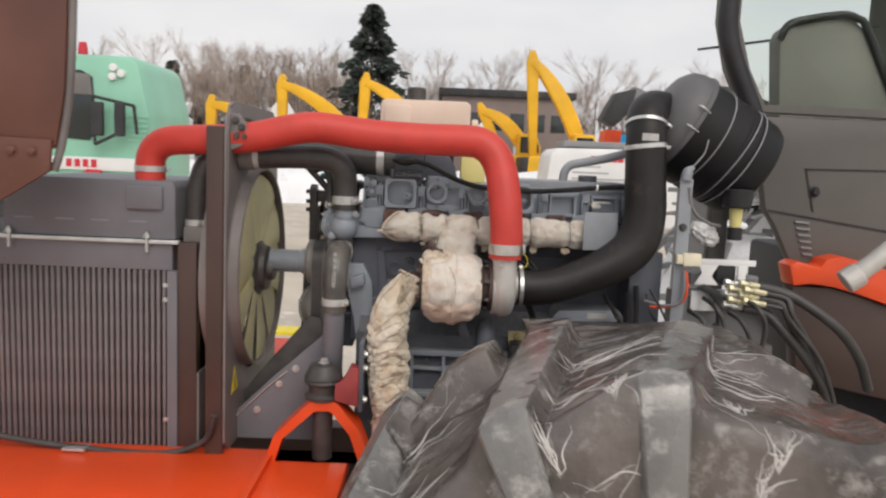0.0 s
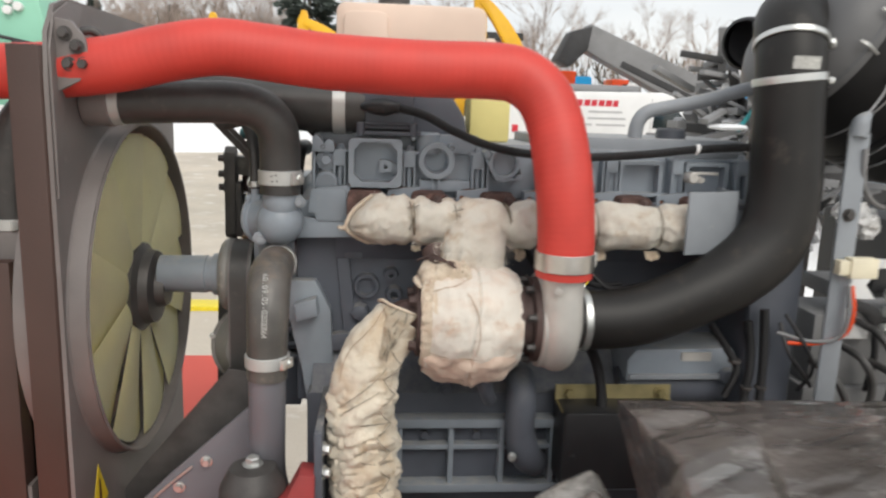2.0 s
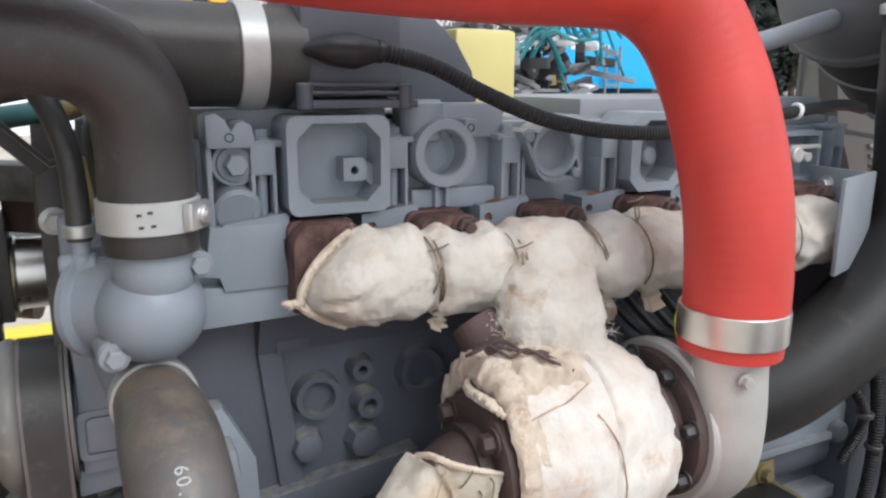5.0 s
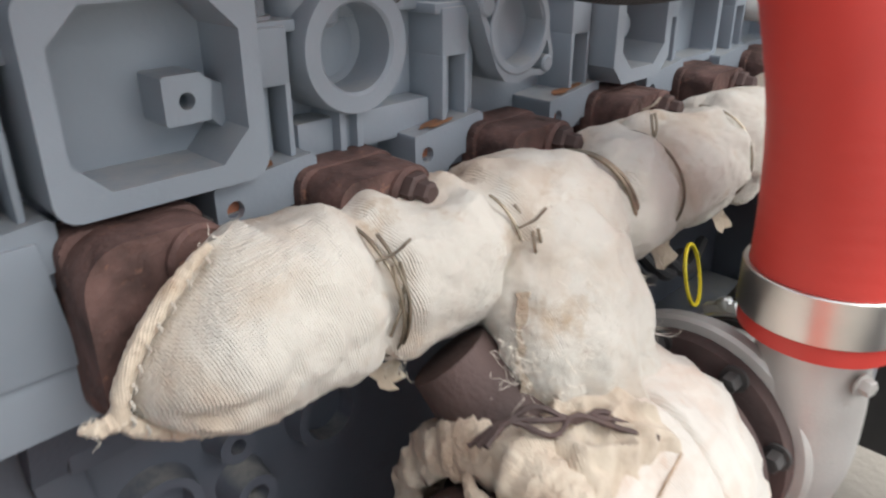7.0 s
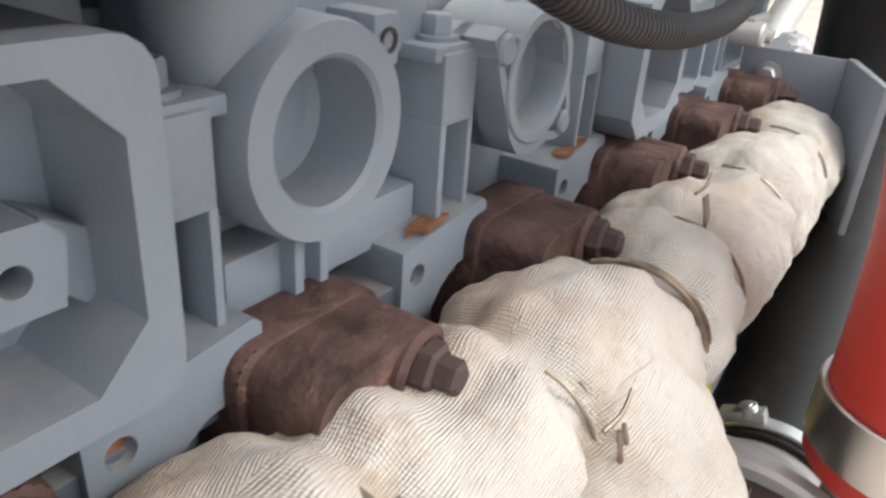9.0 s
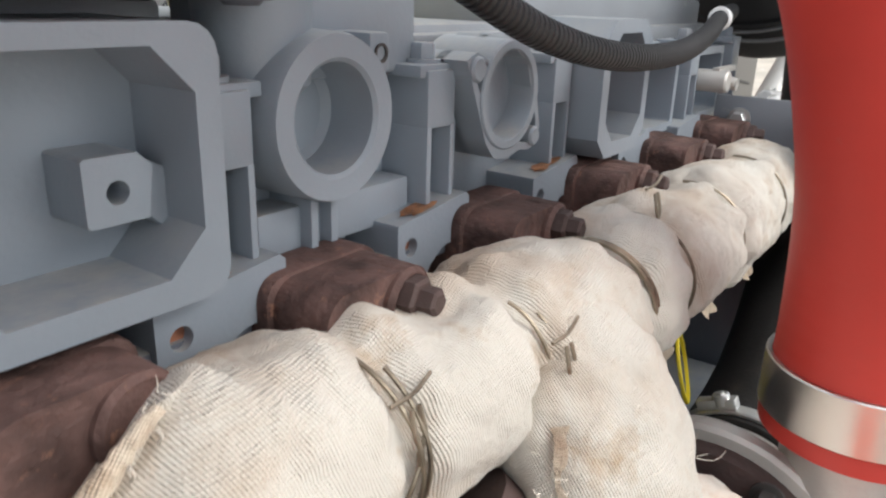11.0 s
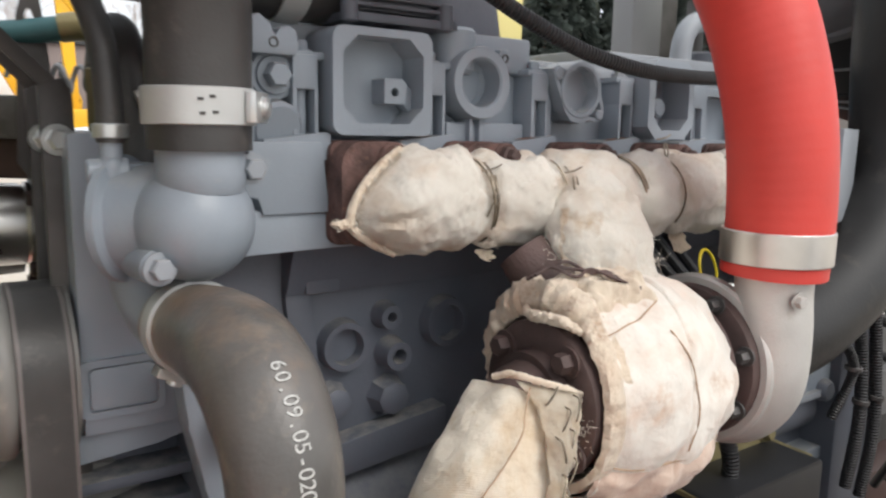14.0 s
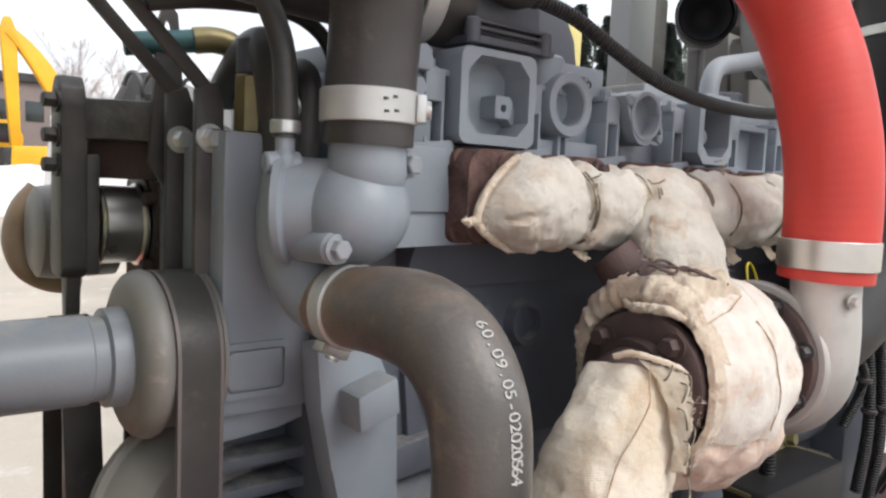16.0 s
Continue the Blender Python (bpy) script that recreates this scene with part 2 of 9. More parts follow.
def grimed(m, reach):
    """Dried brown grime that sits by the clamp at a hose's first end and thins out along it."""
    n, l = m.node_tree.nodes, m.node_tree.links
    b = n["Principled BSDF"]
    uv = n.new("ShaderNodeUVMap")
    sep = n.new("ShaderNodeSeparateXYZ")
    l.new(uv.outputs[0], sep.inputs[0])
    far = n.new("ShaderNodeMapRange")
    far.inputs[1].default_value, far.inputs[2].default_value, far.inputs[3].default_value, far.inputs[4].default_value = 0.02, reach, 0.26, -0.16
    l.new(sep.outputs[1], far.inputs[0])
    tc = n.new("ShaderNodeTexCoord")
    a = n.new("ShaderNodeTexNoise")
    a.inputs["Scale"].default_value, a.inputs["Detail"].default_value, a.inputs["Roughness"].default_value = 22, 9, 0.7
    l.new(tc.outputs["Object"], a.inputs["Vector"])
    sm = n.new("ShaderNodeMath")
    sm.operation = "ADD"
    l.new(a.outputs[0], sm.inputs[0])
    l.new(far.outputs[0], sm.inputs[1])
    f = n.new("ShaderNodeMapRange")
    f.inputs[1].default_value, f.inputs[2].default_value, f.inputs[4].default_value = 0.5, 0.85, 0.65
    l.new(sm.outputs[0], f.inputs[0])
    mx = n.new("ShaderNodeMix")
    mx.data_type = "RGBA"
    l.new(f.outputs[0], mx.inputs[0])
    l.new(b.inputs["Base Color"].links[0].from_socket, mx.inputs[6])
    mx.inputs[7].default_value = (0.27, 0.18, 0.115, 1)
    l.new(mx.outputs[2], b.inputs["Base Color"])
    return m


grimed(M_RUBBERB, 0.26)
M_HOSEB = mat("tan_rubber_pipe", (0.3, 0.22, 0.15), 0.55, 0, 0.2, 14, 0.2, 200, (0.2, 0.15, 0.1), 0.6)
M_WARM = mat("warm_grey_paint", (0.215, 0.21, 0.2), 0.45, 0, 0.15, 9, 0.12, 240, (0.36, 0.33, 0.29), 0.6)
M_INTAKE = mat("moulded_intake_rubber", (0.017, 0.016, 0.0155), 0.45, 0, 0.3, 7, 0.15, 260, (0.046, 0.038, 0.032), 0.57, 0.32)
M_BLACK = mat("black_plastic", (0.016, 0.016, 0.018), 0.48, 0, 0.3, 12, 0.12)
M_BLACKR = ribbed(mat("corrugated_black_plastic", (0.025, 0.025, 0.027), 0.45, 0, 0.2, 12, 0), 0.005, 0.0018, 1.0)
M_CAN = mat("black_canister_paint", (0.009, 0.009, 0.01), 0.5, 0, 0.15, 8, 0.08, spec=0.3)
M_DOME = mat("dark_grey_plastic", (0.1, 0.1, 0.104), 0.5, 0, 0.12, 8, 0.15)
M_PALEB = mat("pale_passivated_fitting", (0.6, 0.56, 0.38), 0.35, 0.4, 0.15, 30, 0.1, 200, (0.45, 0.4, 0.25), 0.6)
M_CREAM = mat("cream_connector_plastic", (0.74, 0.68, 0.52), 0.45, 0, 0.08, 20, 0.1)
M_ALU = mat("cast_aluminium", (0.56, 0.54, 0.51), 0.46, 0.35, 0.1, 16, 0.2, 330, (0.44, 0.4, 0.35), 0.63)
M_ZINC = mat("zinc_plated_steel", (0.62, 0.63, 0.62), 0.33, 0.75, 0.12, 20, 0.1, 120, (0.5, 0.49, 0.46), 0.63)
M_CLAMP = mat("brushed_band_clamp", (0.5, 0.51, 0.5), 0.42, 0.4, 0.1, 20, 0.1, 150, (0.42, 0.43, 0.41), 0.63)
M_CAST = mat("dusty_cast_iron", (0.115, 0.112, 0.11), 0.62, 0.1, 0.4, 30, 0.5, 160, (0.26, 0.25, 0.235), 0.6)
M_CHROME = mat("polished_steel", (0.66, 0.64, 0.61), 0.3, 1.0, 0.1, 20, 0.04)
M_STEEL = mat("dark_steel", (0.075, 0.07, 0.068), 0.5, 0.3, 0.3, 15, 0.2, 200, (0.15, 0.12, 0.105), 0.62)
M_OLIVE = mat("yellow_passivated_zinc", (0.25, 0.21, 0.105), 0.42, 0.5, 0.25, 20, 0.15, 180, (0.2, 0.15, 0.08), 0.6)
M_ORANGE = mat("orange_paint", (0.8, 0.075, 0.012), 0.42, 0, 0.08, 4, 0.1, 160, (0.62, 0.07, 0.02), 0.68, coat=0.2)
M_REDP = mat("red_oxide_paint", (0.32, 0.05, 0.05), 0.5, 0, 0.2, 14, 0.2)
M_REDF = mat("faded_red_paint", (0.82, 0.14, 0.105), 0.5, 0, 0.1, 2, 0.1)
M_HOODP = mat("red_brown_hood_paint", (0.13, 0.05, 0.035), 0.35, 0, 0.25, 2.5, 0.15, 160, (0.19, 0.085, 0.06), 0.6)
M_BROWN = mat("dark_brown_paint", (0.062, 0.036, 0.03), 0.45, 0, 0.2, 3, 0.15, 180, (0.1, 0.06, 0.045), 0.64)
M_SHROUD = mat("shroud_black_brown_paint", (0.18, 0.16, 0.155), 0.5, 0, 0.2, 5, 0.15, 200, (0.23, 0.2, 0.19), 0.62)
M_TANK = mat("radiator_grey_paint", (0.16, 0.16, 0.18), 0.5, 0, 0.12, 5, 0.12, 200, (0.22, 0.21, 0.21), 0.66)
M_FIN = mat("radiator_fin_metal", (0.2, 0.185, 0.19), 0.5, 0.2, 0.2, 10, 0.1)
M_CORE = mat("radiator_core_dark", (0.028, 0.022, 0.022), 0.7, 0, 0.3, 30, 0.4)
M_FAN = mat("fan_blade_plastic", (0.93, 0.88, 0.58), 0.4, 0, 0.06, 6, 0.1, 150, (0.78, 0.7, 0.4), 0.66)
M_WTANK = mat("milky_plastic_tank", (0.72, 0.57, 0.47), 0.45, 0, 0.06, 6, 0.1)
M_YEL = mat("pale_yellow_plastic", (0.72, 0.64, 0.26), 0.5, 0, 0.06, 9, 0.1)
M_STICK = mat("warning_yellow", (0.75, 0.6, 0.03), 0.4, 0, 0.08, 20, 0)
M_PRINT = mat("white_print", (0.44, 0.44, 0.42), 0.7, 0, 0.3, 200, 0)
M_CABP = mat("cab_panel_paint", (0.112, 0.105, 0.097), 0.5, 0, 0.12, 3, 0.12, 160, (0.13, 0.12, 0.105), 0.63)
M_SEAT = mat("grey_seat_back_plastic", (0.17, 0.16, 0.15), 0.6, 0, 0.12, 3, 0.15)
M_WHITE = mat("white_paint", (0.78, 0.78, 0.78), 0.35, 0, 0.05, 1.5, 0, col2=(0.62, 0.61, 0.59), spot=0.66)
M_GREEN = mat("mint_green_paint", (0.26, 0.56, 0.42), 0.4, 0, 0.08, 1.2, 0, col2=(0.2, 0.44, 0.34), spot=0.66)
M_BLUE = mat("bright_blue_paint", (0.01, 0.38, 0.8), 0.4, 0, 0.08, 1.5, 0)
M_EXC = mat("digger_yellow_paint", (0.78, 0.42, 0.012), 0.45, 0, 0.15, 0.8, 0, col2=(0.5, 0.26, 0.03), spot=0.64)
M_DARK = mat("dark_machinery", (0.03, 0.03, 0.032), 0.6, 0, 0.4, 2, 0.2, 60, (0.09, 0.06, 0.04), 0.6)
M_FGREY = mat("faded_grey_paint", (0.22, 0.22, 0.225), 0.55, 0, 0.2, 1, 0, col2=(0.35, 0.34, 0.33), spot=0.62)
M_WIN = mat("dark_window_glass", (0.02, 0.028, 0.03), 0.06, 0, 0.2, 1, 0, spec=0.7)
M_BARK = mat("winter_bark", (0.16, 0.125, 0.1), 0.9, 0, 0.3, 2, 0)
M_TWIG = mat("bare_twigs", (0.4, 0.33, 0.29), 0.9, 0, 0.25, 1, 0)
# needles lightened and blued, the distance haze put into their colour
M_NEEDLE = mat("hazed_spruce_needles", (0.06, 0.076, 0.066), 0.85, 0, 0.4, 1.2, 0)
M_WOOD = mat("far_woodland", (0.1, 0.085, 0.07), 0.95, 0, 0.4, 0.3, 0, col2=(0.04, 0.05, 0.035), spot=0.55)
M_SNOW = mat("old_snow", (0.8, 0.81, 0.83), 0.7, 0, 0.06, 0.6, 0.5, 14, (0.55, 0.51, 0.46), 0.6, dist=0.05)
M_STITCH = mat("brown_thread", (0.4, 0.28, 0.19), 0.9, 0, 0.3, 60, 0)
M_FILM = mat("film_shred_and_glint", (0.56, 0.54, 0.52), 0.35, 0, 0.2, 20, 0)
M_SIGNRED = mat("red_lettering", (0.6, 0.03, 0.05), 0.5, 0, 0.05, 3, 0)
M_SIGNGREY = mat("grey_lettering", (0.45, 0.45, 0.46), 0.5, 0, 0.05, 3, 0)


def tyre_material():
    """Dusty rubber under a torn film of dried release agent: pale creases over grey-brown smears."""
    m = mat("dusty_tyre_rubber", (0.15, 0.145, 0.138), 0.26, 0, 0.4, 5.0, 0.35, 60, (0.36, 0.35, 0.33), 0.52, spec=0.85, dist=0.004)
    n, l = m.node_tree.nodes, m.node_tree.links
    b = n["Principled BSDF"]
    base = b.inputs["Base Color"].links[0].from_socket
    tc = n.new("ShaderNodeTexCoord")
    warp = n.new("ShaderNodeTexNoise")
    warp.inputs["Scale"].default_value, warp.inputs["Detail"].default_value = 5, 4
    l.new(tc.outputs["Object"], warp.inputs["Vector"])
    add = n.new("ShaderNodeVectorMath")
    add.operation = "MULTIPLY_ADD"
    l.new(warp.outputs[1], add.inputs[0])
    add.inputs[1].default_value = (0.35, 0.35, 0.35)
    l.new(tc.outputs["Object"], add.inputs[2])
    vo = n.new("ShaderNodeTexVoronoi")
    vo.feature = "DISTANCE_TO_EDGE"
    vo.inputs["Scale"].default_value = 4.2
    l.new(add.outputs[0], vo.inputs["Vector"])
    ed = n.new("ShaderNodeMapRange")
    ed.inputs[1].default_value, ed.inputs[2].default_value, ed.inputs[3].default_value, ed.inputs[4].default_value = 0.002, 0.009, 0.55, 0
    l.new(vo.outputs[0], ed.inputs[0])
    gate = n.new("ShaderNodeTexNoise")
    gate.inputs["Scale"].default_value, gate.inputs["Detail"].default_value = 6, 5
    l.new(tc.outputs["Object"], gate.inputs["Vector"])
    gr = n.new("ShaderNodeMapRange")
    gr.inputs[1].default_value, gr.inputs[2].default_value = 0.5, 0.62
    l.new(gate.outputs[0], gr.inputs[0])
    mul = n.new("ShaderNodeMath")
    mul.operation = "MULTIPLY"
    l.new(ed.outputs[0], mul.inputs[0])
    l.new(gr.outputs[0], mul.inputs[1])
    mx = n.new("ShaderNodeMix")
    mx.data_type = "RGBA"
    l.new(mul.outputs[0], mx.inputs[0])
    l.new(base, mx.inputs[6])
    mx.inputs[7].default_value = (0.55, 0.53, 0.5, 1)
    l.new(mx.outputs[2], b.inputs["Base Color"])
    return m


def ground_material():
    """Frozen sandy yard with trodden snow patches."""
    m = mat("sandy_frozen_yard", (0.52, 0.46, 0.385), 0.8, 0, 0.15, 0.7, 0.5, 30, (0.72, 0.7, 0.68), 0.56, dist=0.02)
    return m


M_TYRE = tyre_material()
M_GROUND = ground_material()
M_WRAP = mat("brown_wrap_film", (0.22, 0.19, 0.174), 0.16, 0, 0.5, 5, 0.7, 26, (0.54, 0.505, 0.48), 0.54, spec=0.85, dist=0.008, coat=0.7)


def glass_material():
    m = bpy.data.materials.new("tinted_cab_glass")
    m.use_nodes = True
    b = m.node_tree.nodes["Principled BSDF"]
    b.inputs["Base Color"].default_value = (0.8, 0.87, 0.82, 1)
    b.inputs["Roughness"].default_value = 0.03
    b.inputs["Transmission Weight"].default_value = 1.0
    b.inputs["IOR"].default_value = 1.12
    return m


M_GLASS = glass_material()

# ---------------- mesh helpers ----------------


def finish(bm, name, material, angle=38.0):
    bmesh.ops.recalc_face_normals(bm, faces=bm.faces)
    lim = radians(angle)
    for f in bm.faces:
        f.smooth = True
    for e in bm.edges:
        if len(e.link_faces) == 2 and e.calc_face_angle(0) > lim:
            e.smooth = False
    me = bpy.data.meshes.new(name)
    bm.to_mesh(me)
    bm.free()
    me.materials.append(material)
    return me


def thing(name, loc, label, category, group="", kind=""):
    ob = new(name)
    ob.empty_display_size = 0.05
    ob.location = loc
    return tagged(ob, label, category, group, kind)


def part(name, bm, material, parent, label="", angle=38.0):
    """One mesh under a thing or a part; its points are given in the place's own metres."""
    ob = new(name, finish(bm, name, material, angle))
    ob.parent = parent
    if parent.data is None:
        ob.matrix_parent_inverse = Matrix.Translation(-Vector(parent.location))
    if label:
        ob["label"] = label
    return ob


def solo(name, bm, material, label, category, group="", kind="", angle=38.0):
    return tagged(new(name, finish(bm, name, material, angle)), label, category, group, kind)


def piece(name, mesh, m, parent):
    """A repeated piece that shares its mesh."""
    ob = new(name, mesh)
    ob.parent = parent
    if parent.data is None:
        ob.matrix_parent_inverse = Matrix.Translation(-Vector(parent.location))
    ob.matrix_basis = m
    return ob


def B():
    return bmesh.new()


def box(bm, x0, x1, y0, y1, z0, z1, bev=0.0, m=None):
    sub = bmesh.new()
    bmesh.ops.create_cube(sub, size=1)
    for v in sub.verts:
        v.co = Vector((x0 + (v.co.x + 0.5) * (x1 - x0), y0 + (v.co.y + 0.5) * (y1 - y0), z0 + (v.co.z + 0.5) * (z1 - z0)))
    if bev:
        bmesh.ops.bevel(sub, geom=sub.edges[:], offset=bev, segments=2, profile=0.6, affect="EDGES")
    merge(bm, sub, m)
    return bm


def merge(bm, sub, m=None):
    if m is not None:
        bmesh.ops.transform(sub, matrix=m, verts=sub.verts)
    at = {v: bm.verts.new(v.co) for v in sub.verts}
    for f in sub.faces:
        try:
            bm.faces.new([at[v] for v in f.verts])
        except ValueError:
            pass
    sub.free()


PLANES = {"x": lambda a, u, v: (a, u, v), "y": lambda a, u, v: (u, a, v), "z": lambda a, u, v: (u, v, a)}


def prism(bm, poly, axis, a0, a1, bev=0.0, m=None):
    """A flat outline pushed along an axis: (y, z) for x, (x, z) for y, (x, y) for z."""
    sub = bmesh.new()
    f = PLANES[axis]
    lo = [sub.verts.new(f(a0, *p)) for p in poly]
    hi = [sub.verts.new(f(a1, *p)) for p in poly]
    sub.faces.new(lo)
    sub.faces.new(hi[::-1])
    for i in range(len(poly)):
        j = (i + 1) % len(poly)
        sub.faces.new((lo[j], lo[i], hi[i], hi[j]))
    if bev:
        bmesh.ops.recalc_face_normals(sub, faces=sub.faces)
        bmesh.ops.bevel(sub, geom=sub.edges[:], offset=bev, segments=2, profile=0.6, affect="EDGES")
    merge(bm, sub, m)
    return bm


def hoop(bm, outer, inner, axis, a0, a1):
    """A flat frame: two outlines with as many points, pushed along an axis."""
    f = PLANES[axis]
    rings = [[bm.verts.new(f(a, *p)) for p in poly] for a, poly in ((a0, outer), (a1, outer), (a1, inner), (a0, inner))]
    n = len(outer)
    for k in range(4):
        p, q = rings[k], rings[(k + 1) % 4]
        for i in range(n):
            j = (i + 1) % n
            bm.faces.new((p[i], p[j], q[j], q[i]))
    return bm


def basis(d):
    d = Vector(d).normalized()
    u = d.cross(Vector((0, 0, 1)) if abs(d.z) < 0.9 else Vector((1, 0, 0))).normalized()
    return d, u, d.cross(u).normalized()


def lathe(bm, origin, axis, profile, seg=32, close=False):
    """Turned shape: (along, radius) pairs round an axis."""
    o = Vector(origin)
    d, u, w = basis(axis)
    rings = []
    for a, r in profile:
        if r < 1e-6:
            rings.append([bm.verts.new(o + d * a)])
        else:
            rings.append([bm.verts.new(o + d * a + (u * math.cos(t) + w * math.sin(t)) * r) for t in (2 * math.pi * k / seg for k in range(seg))])
    pairs = list(zip(rings, rings[1:]))
    if close:
        pairs.append((rings[-1], rings[0]))
    for p, q in pairs:
        for i in range(seg):
            j = (i + 1) % seg
            a, b, c, e = p[i % len(p)], p[j % len(p)], q[j % len(q)], q[i % len(q)]
            if len(p) == 1 and len(q) == 1:
                continue
            bm.faces.new((a, c, e) if len(p) == 1 else (a, b, c) if len(q) == 1 else (a, b, c, e))
    return bm


def cyl(bm, p0, p1, r0, r1=None, seg=20, bev=0.0):
    r1 = r0 if r1 is None else r1
    d = Vector(p1) - Vector(p0)
    n = d.length
    if bev:
        prof = [(0, 0), (0, r0 - bev), (bev, r0), (n - bev, r1), (n, r1 - bev), (n, 0)]
    else:
        prof = [(0, 0), (0, r0), (n, r1), (n, 0)]
    return lathe(bm, p0, d, prof, seg)


def ring(bm, c, axis, r_out, r_in, half, seg=40, bev=0.002):
    return lathe(bm, c, axis, [(-half, r_in), (-half, r_out - bev), (-half + bev, r_out), (half - bev, r_out), (half, r_out - bev), (half, r_in)], seg, True)


def bolt(bm, p, d, r=0.008, h=0.007, washer=True, stud=0.0):
    """Hexagon head on a washer."""
    d = Vector(d).normalized()
    p = Vector(p)
    if washer:
        cyl(bm, p, p + d * h * 0.25, r * 1.45, seg=18)
        p = p + d * h * 0.25
    lathe(bm, p, d, [(0, 0), (0, r), (h * 0.85, r), (h, r * 0.86), (h, 0)], 6)
    if stud:
        cyl(bm, p + d * h, p + d * (h + stud), r * 0.55, r * 0.5, 10)
    return bm


def spline(pts, n):
    """Even steps along a smooth curve through the points."""
    p = np.array(pts, float)
    p = np.vstack([2 * p[0] - p[1], p, 2 * p[-1] - p[-2]])
    out = []
    for i in range(1, len(p) - 2):
        a, b, c, d = p[i - 1], p[i], p[i + 1], p[i + 2]
        for t in np.linspace(0, 1, 24, endpoint=False):
            out.append(0.5 * (2 * b + (c - a) * t + (2 * a - 5 * b + 4 * c - d) * t * t + (3 * b - a - 3 * c + d) * t**3))
    out.append(p[-2])
    out = np.array(out)
    s = np.r_[0, np.cumsum(np.linalg.norm(np.diff(out, axis=0), axis=1))]
    at = np.linspace(0, s[-1], n)
    return np.stack([np.interp(at, s, out[:, k]) for k in range(3)], 1), s[-1]


def sweep(bm, pts, radius, seg=24, n=40, cap=True, shape=None, up=(0, 0, 1), squash=(1.0, 1.0)):
    """A round section carried along a smooth curve. radius: one number or a list along the length; shape(s, angle) adds to it."""
    path, length = spline(pts, n)
    tang = np.gradient(path, axis=0)
    tang /= np.linalg.norm(tang, axis=1)[:, None]
    rad = np.interp(np.linspace(0, 1, n), np.linspace(0, 1, len(radius)), radius) if hasattr(radius, "__len__") else np.full(n, radius)
    uvl = bm.loops.layers.uv.verify()
    ref = np.array(up, float)
    if abs(tang[0] @ ref) > 0.9:
        ref = np.array((1.0, 0, 0))
    rings = []
    for i in range(n):
        ref = ref - tang[i] * (ref @ tang[i])
        ref /= np.linalg.norm(ref)
        side = np.cross(tang[i], ref)
        row = []
        for k in range(seg):
            t = 2 * math.pi * k / seg
            r = rad[i] + (shape(i / (n - 1), t) if shape else 0)
            row.append(bm.verts.new(path[i] + (ref * math.cos(t) * squash[0] + side * math.sin(t) * squash[1]) * r))
        rings.append(row)
    mean = float(np.mean(rad))
    for i in range(n - 1):
        for k in range(seg):
            j = (k + 1) % seg
            f = bm.faces.new((rings[i][k], rings[i][j], rings[i + 1][j], rings[i + 1][k]))
            for loop, (a, b) in zip(f.loops, ((i, k), (i, k + 1), (i + 1, k + 1), (i + 1, k))):
                loop[uvl].uv = (2 * math.pi * mean * b / seg, length * a / (n - 1))
    if cap:
        bm.faces.new(rings[0][::-1])
        bm.faces.new(rings[-1])
    return bm


def band(bm, c, axis, r, width, thick=0.0025, seg=40):
    return ring(bm, c, axis, r + thick, r - 0.001, width / 2, seg, thick * 0.4)


def hose_clamp(name, parent, c, axis, r, width, screw_dir, label="", screw=0.007):
    """Band clamp with its lug and screw."""
    b = B()
    band(b, c, axis, r, width)
    ob = part(name, b, M_CLAMP, parent, label)
    s = B()
    p = Vector(c) + Vector(screw_dir).normalized() * (r + 0.002)
    d, u, w = basis(axis)
    t = Vector(screw_dir).normalized().cross(d)
    box(s, -0.016, 0.016, -width * 0.42, width * 0.42, -0.001, 0.008, 0.0015, Matrix.Translation(p) @ Matrix((t, d, Vector(screw_dir).normalized())).transposed().to_4x4())
    cyl(s, p - t * 0.004 + Vector(screw_dir).normalized() * 0.002, p - t * 0.004 + Vector(screw_dir).normalized() * 0.012, screw, seg=16, bev=0.001)
    cyl(s, p - t * 0.004 + Vector(screw_dir).normalized() * 0.0121, p - t * 0.004 + Vector(screw_dir).normalized() * 0.0128, screw * 0.5, seg=6)
    part("clamp_screw", s, M_ZINC, ob)
    return ob


def square(cx, cz, hw, hh, r, n=4):
    """Outline of a rounded rectangle."""
    out = []
    for sx, sz, a0 in ((1, 1, 0), (-1, 1, 90), (-1, -1, 180), (1, -1, 270)):
        for k in range(n + 1):
            a = radians(a0 + 90 * k / n)
            out.append((cx + sx * (hw - r) + r * math.cos(a), cz + sz * (hh - r) + r * math.sin(a)))
    return out


def chamfer(cx, cz, hw, hh, c, n=4):
    """Outline of a rectangle with cut corners, with as many points as square()."""
    out = []
    for sx, sz in ((1, 1), (-1, 1), (-1, -1), (1, -1)):
        a, b = (cx + sx * hw, cz + sz * (hh - c)), (cx + sx * (hw - c), cz + sz * hh)
        if sx * sz < 0:
            a, b = b, a
        for k in range(n + 1):
            out.append((a[0] + (b[0] - a[0]) * k / n, a[1] + (b[1] - a[1]) * k / n))
    return out


def circle(cx, cz, r, n=40):
    return [(cx + r * math.cos(2 * math.pi * k / n), cz + r * math.sin(2 * math.pi * k / n)) for k in range(n)]


def lumps(seed, size, amount, along=1.0):
    """Soft irregular swelling for stuffed cloth."""
    def f(s, t):
        v = Vector((s * along / size + seed * 7.3, math.cos(t) * 1.3, math.sin(t) * 1.3 + seed))
        return amount * (noise.noise(v) + 0.5 * noise.noise(v * 2.3))
    return f

# ---------------- ground and yard ----------------
GROUND = 0.14


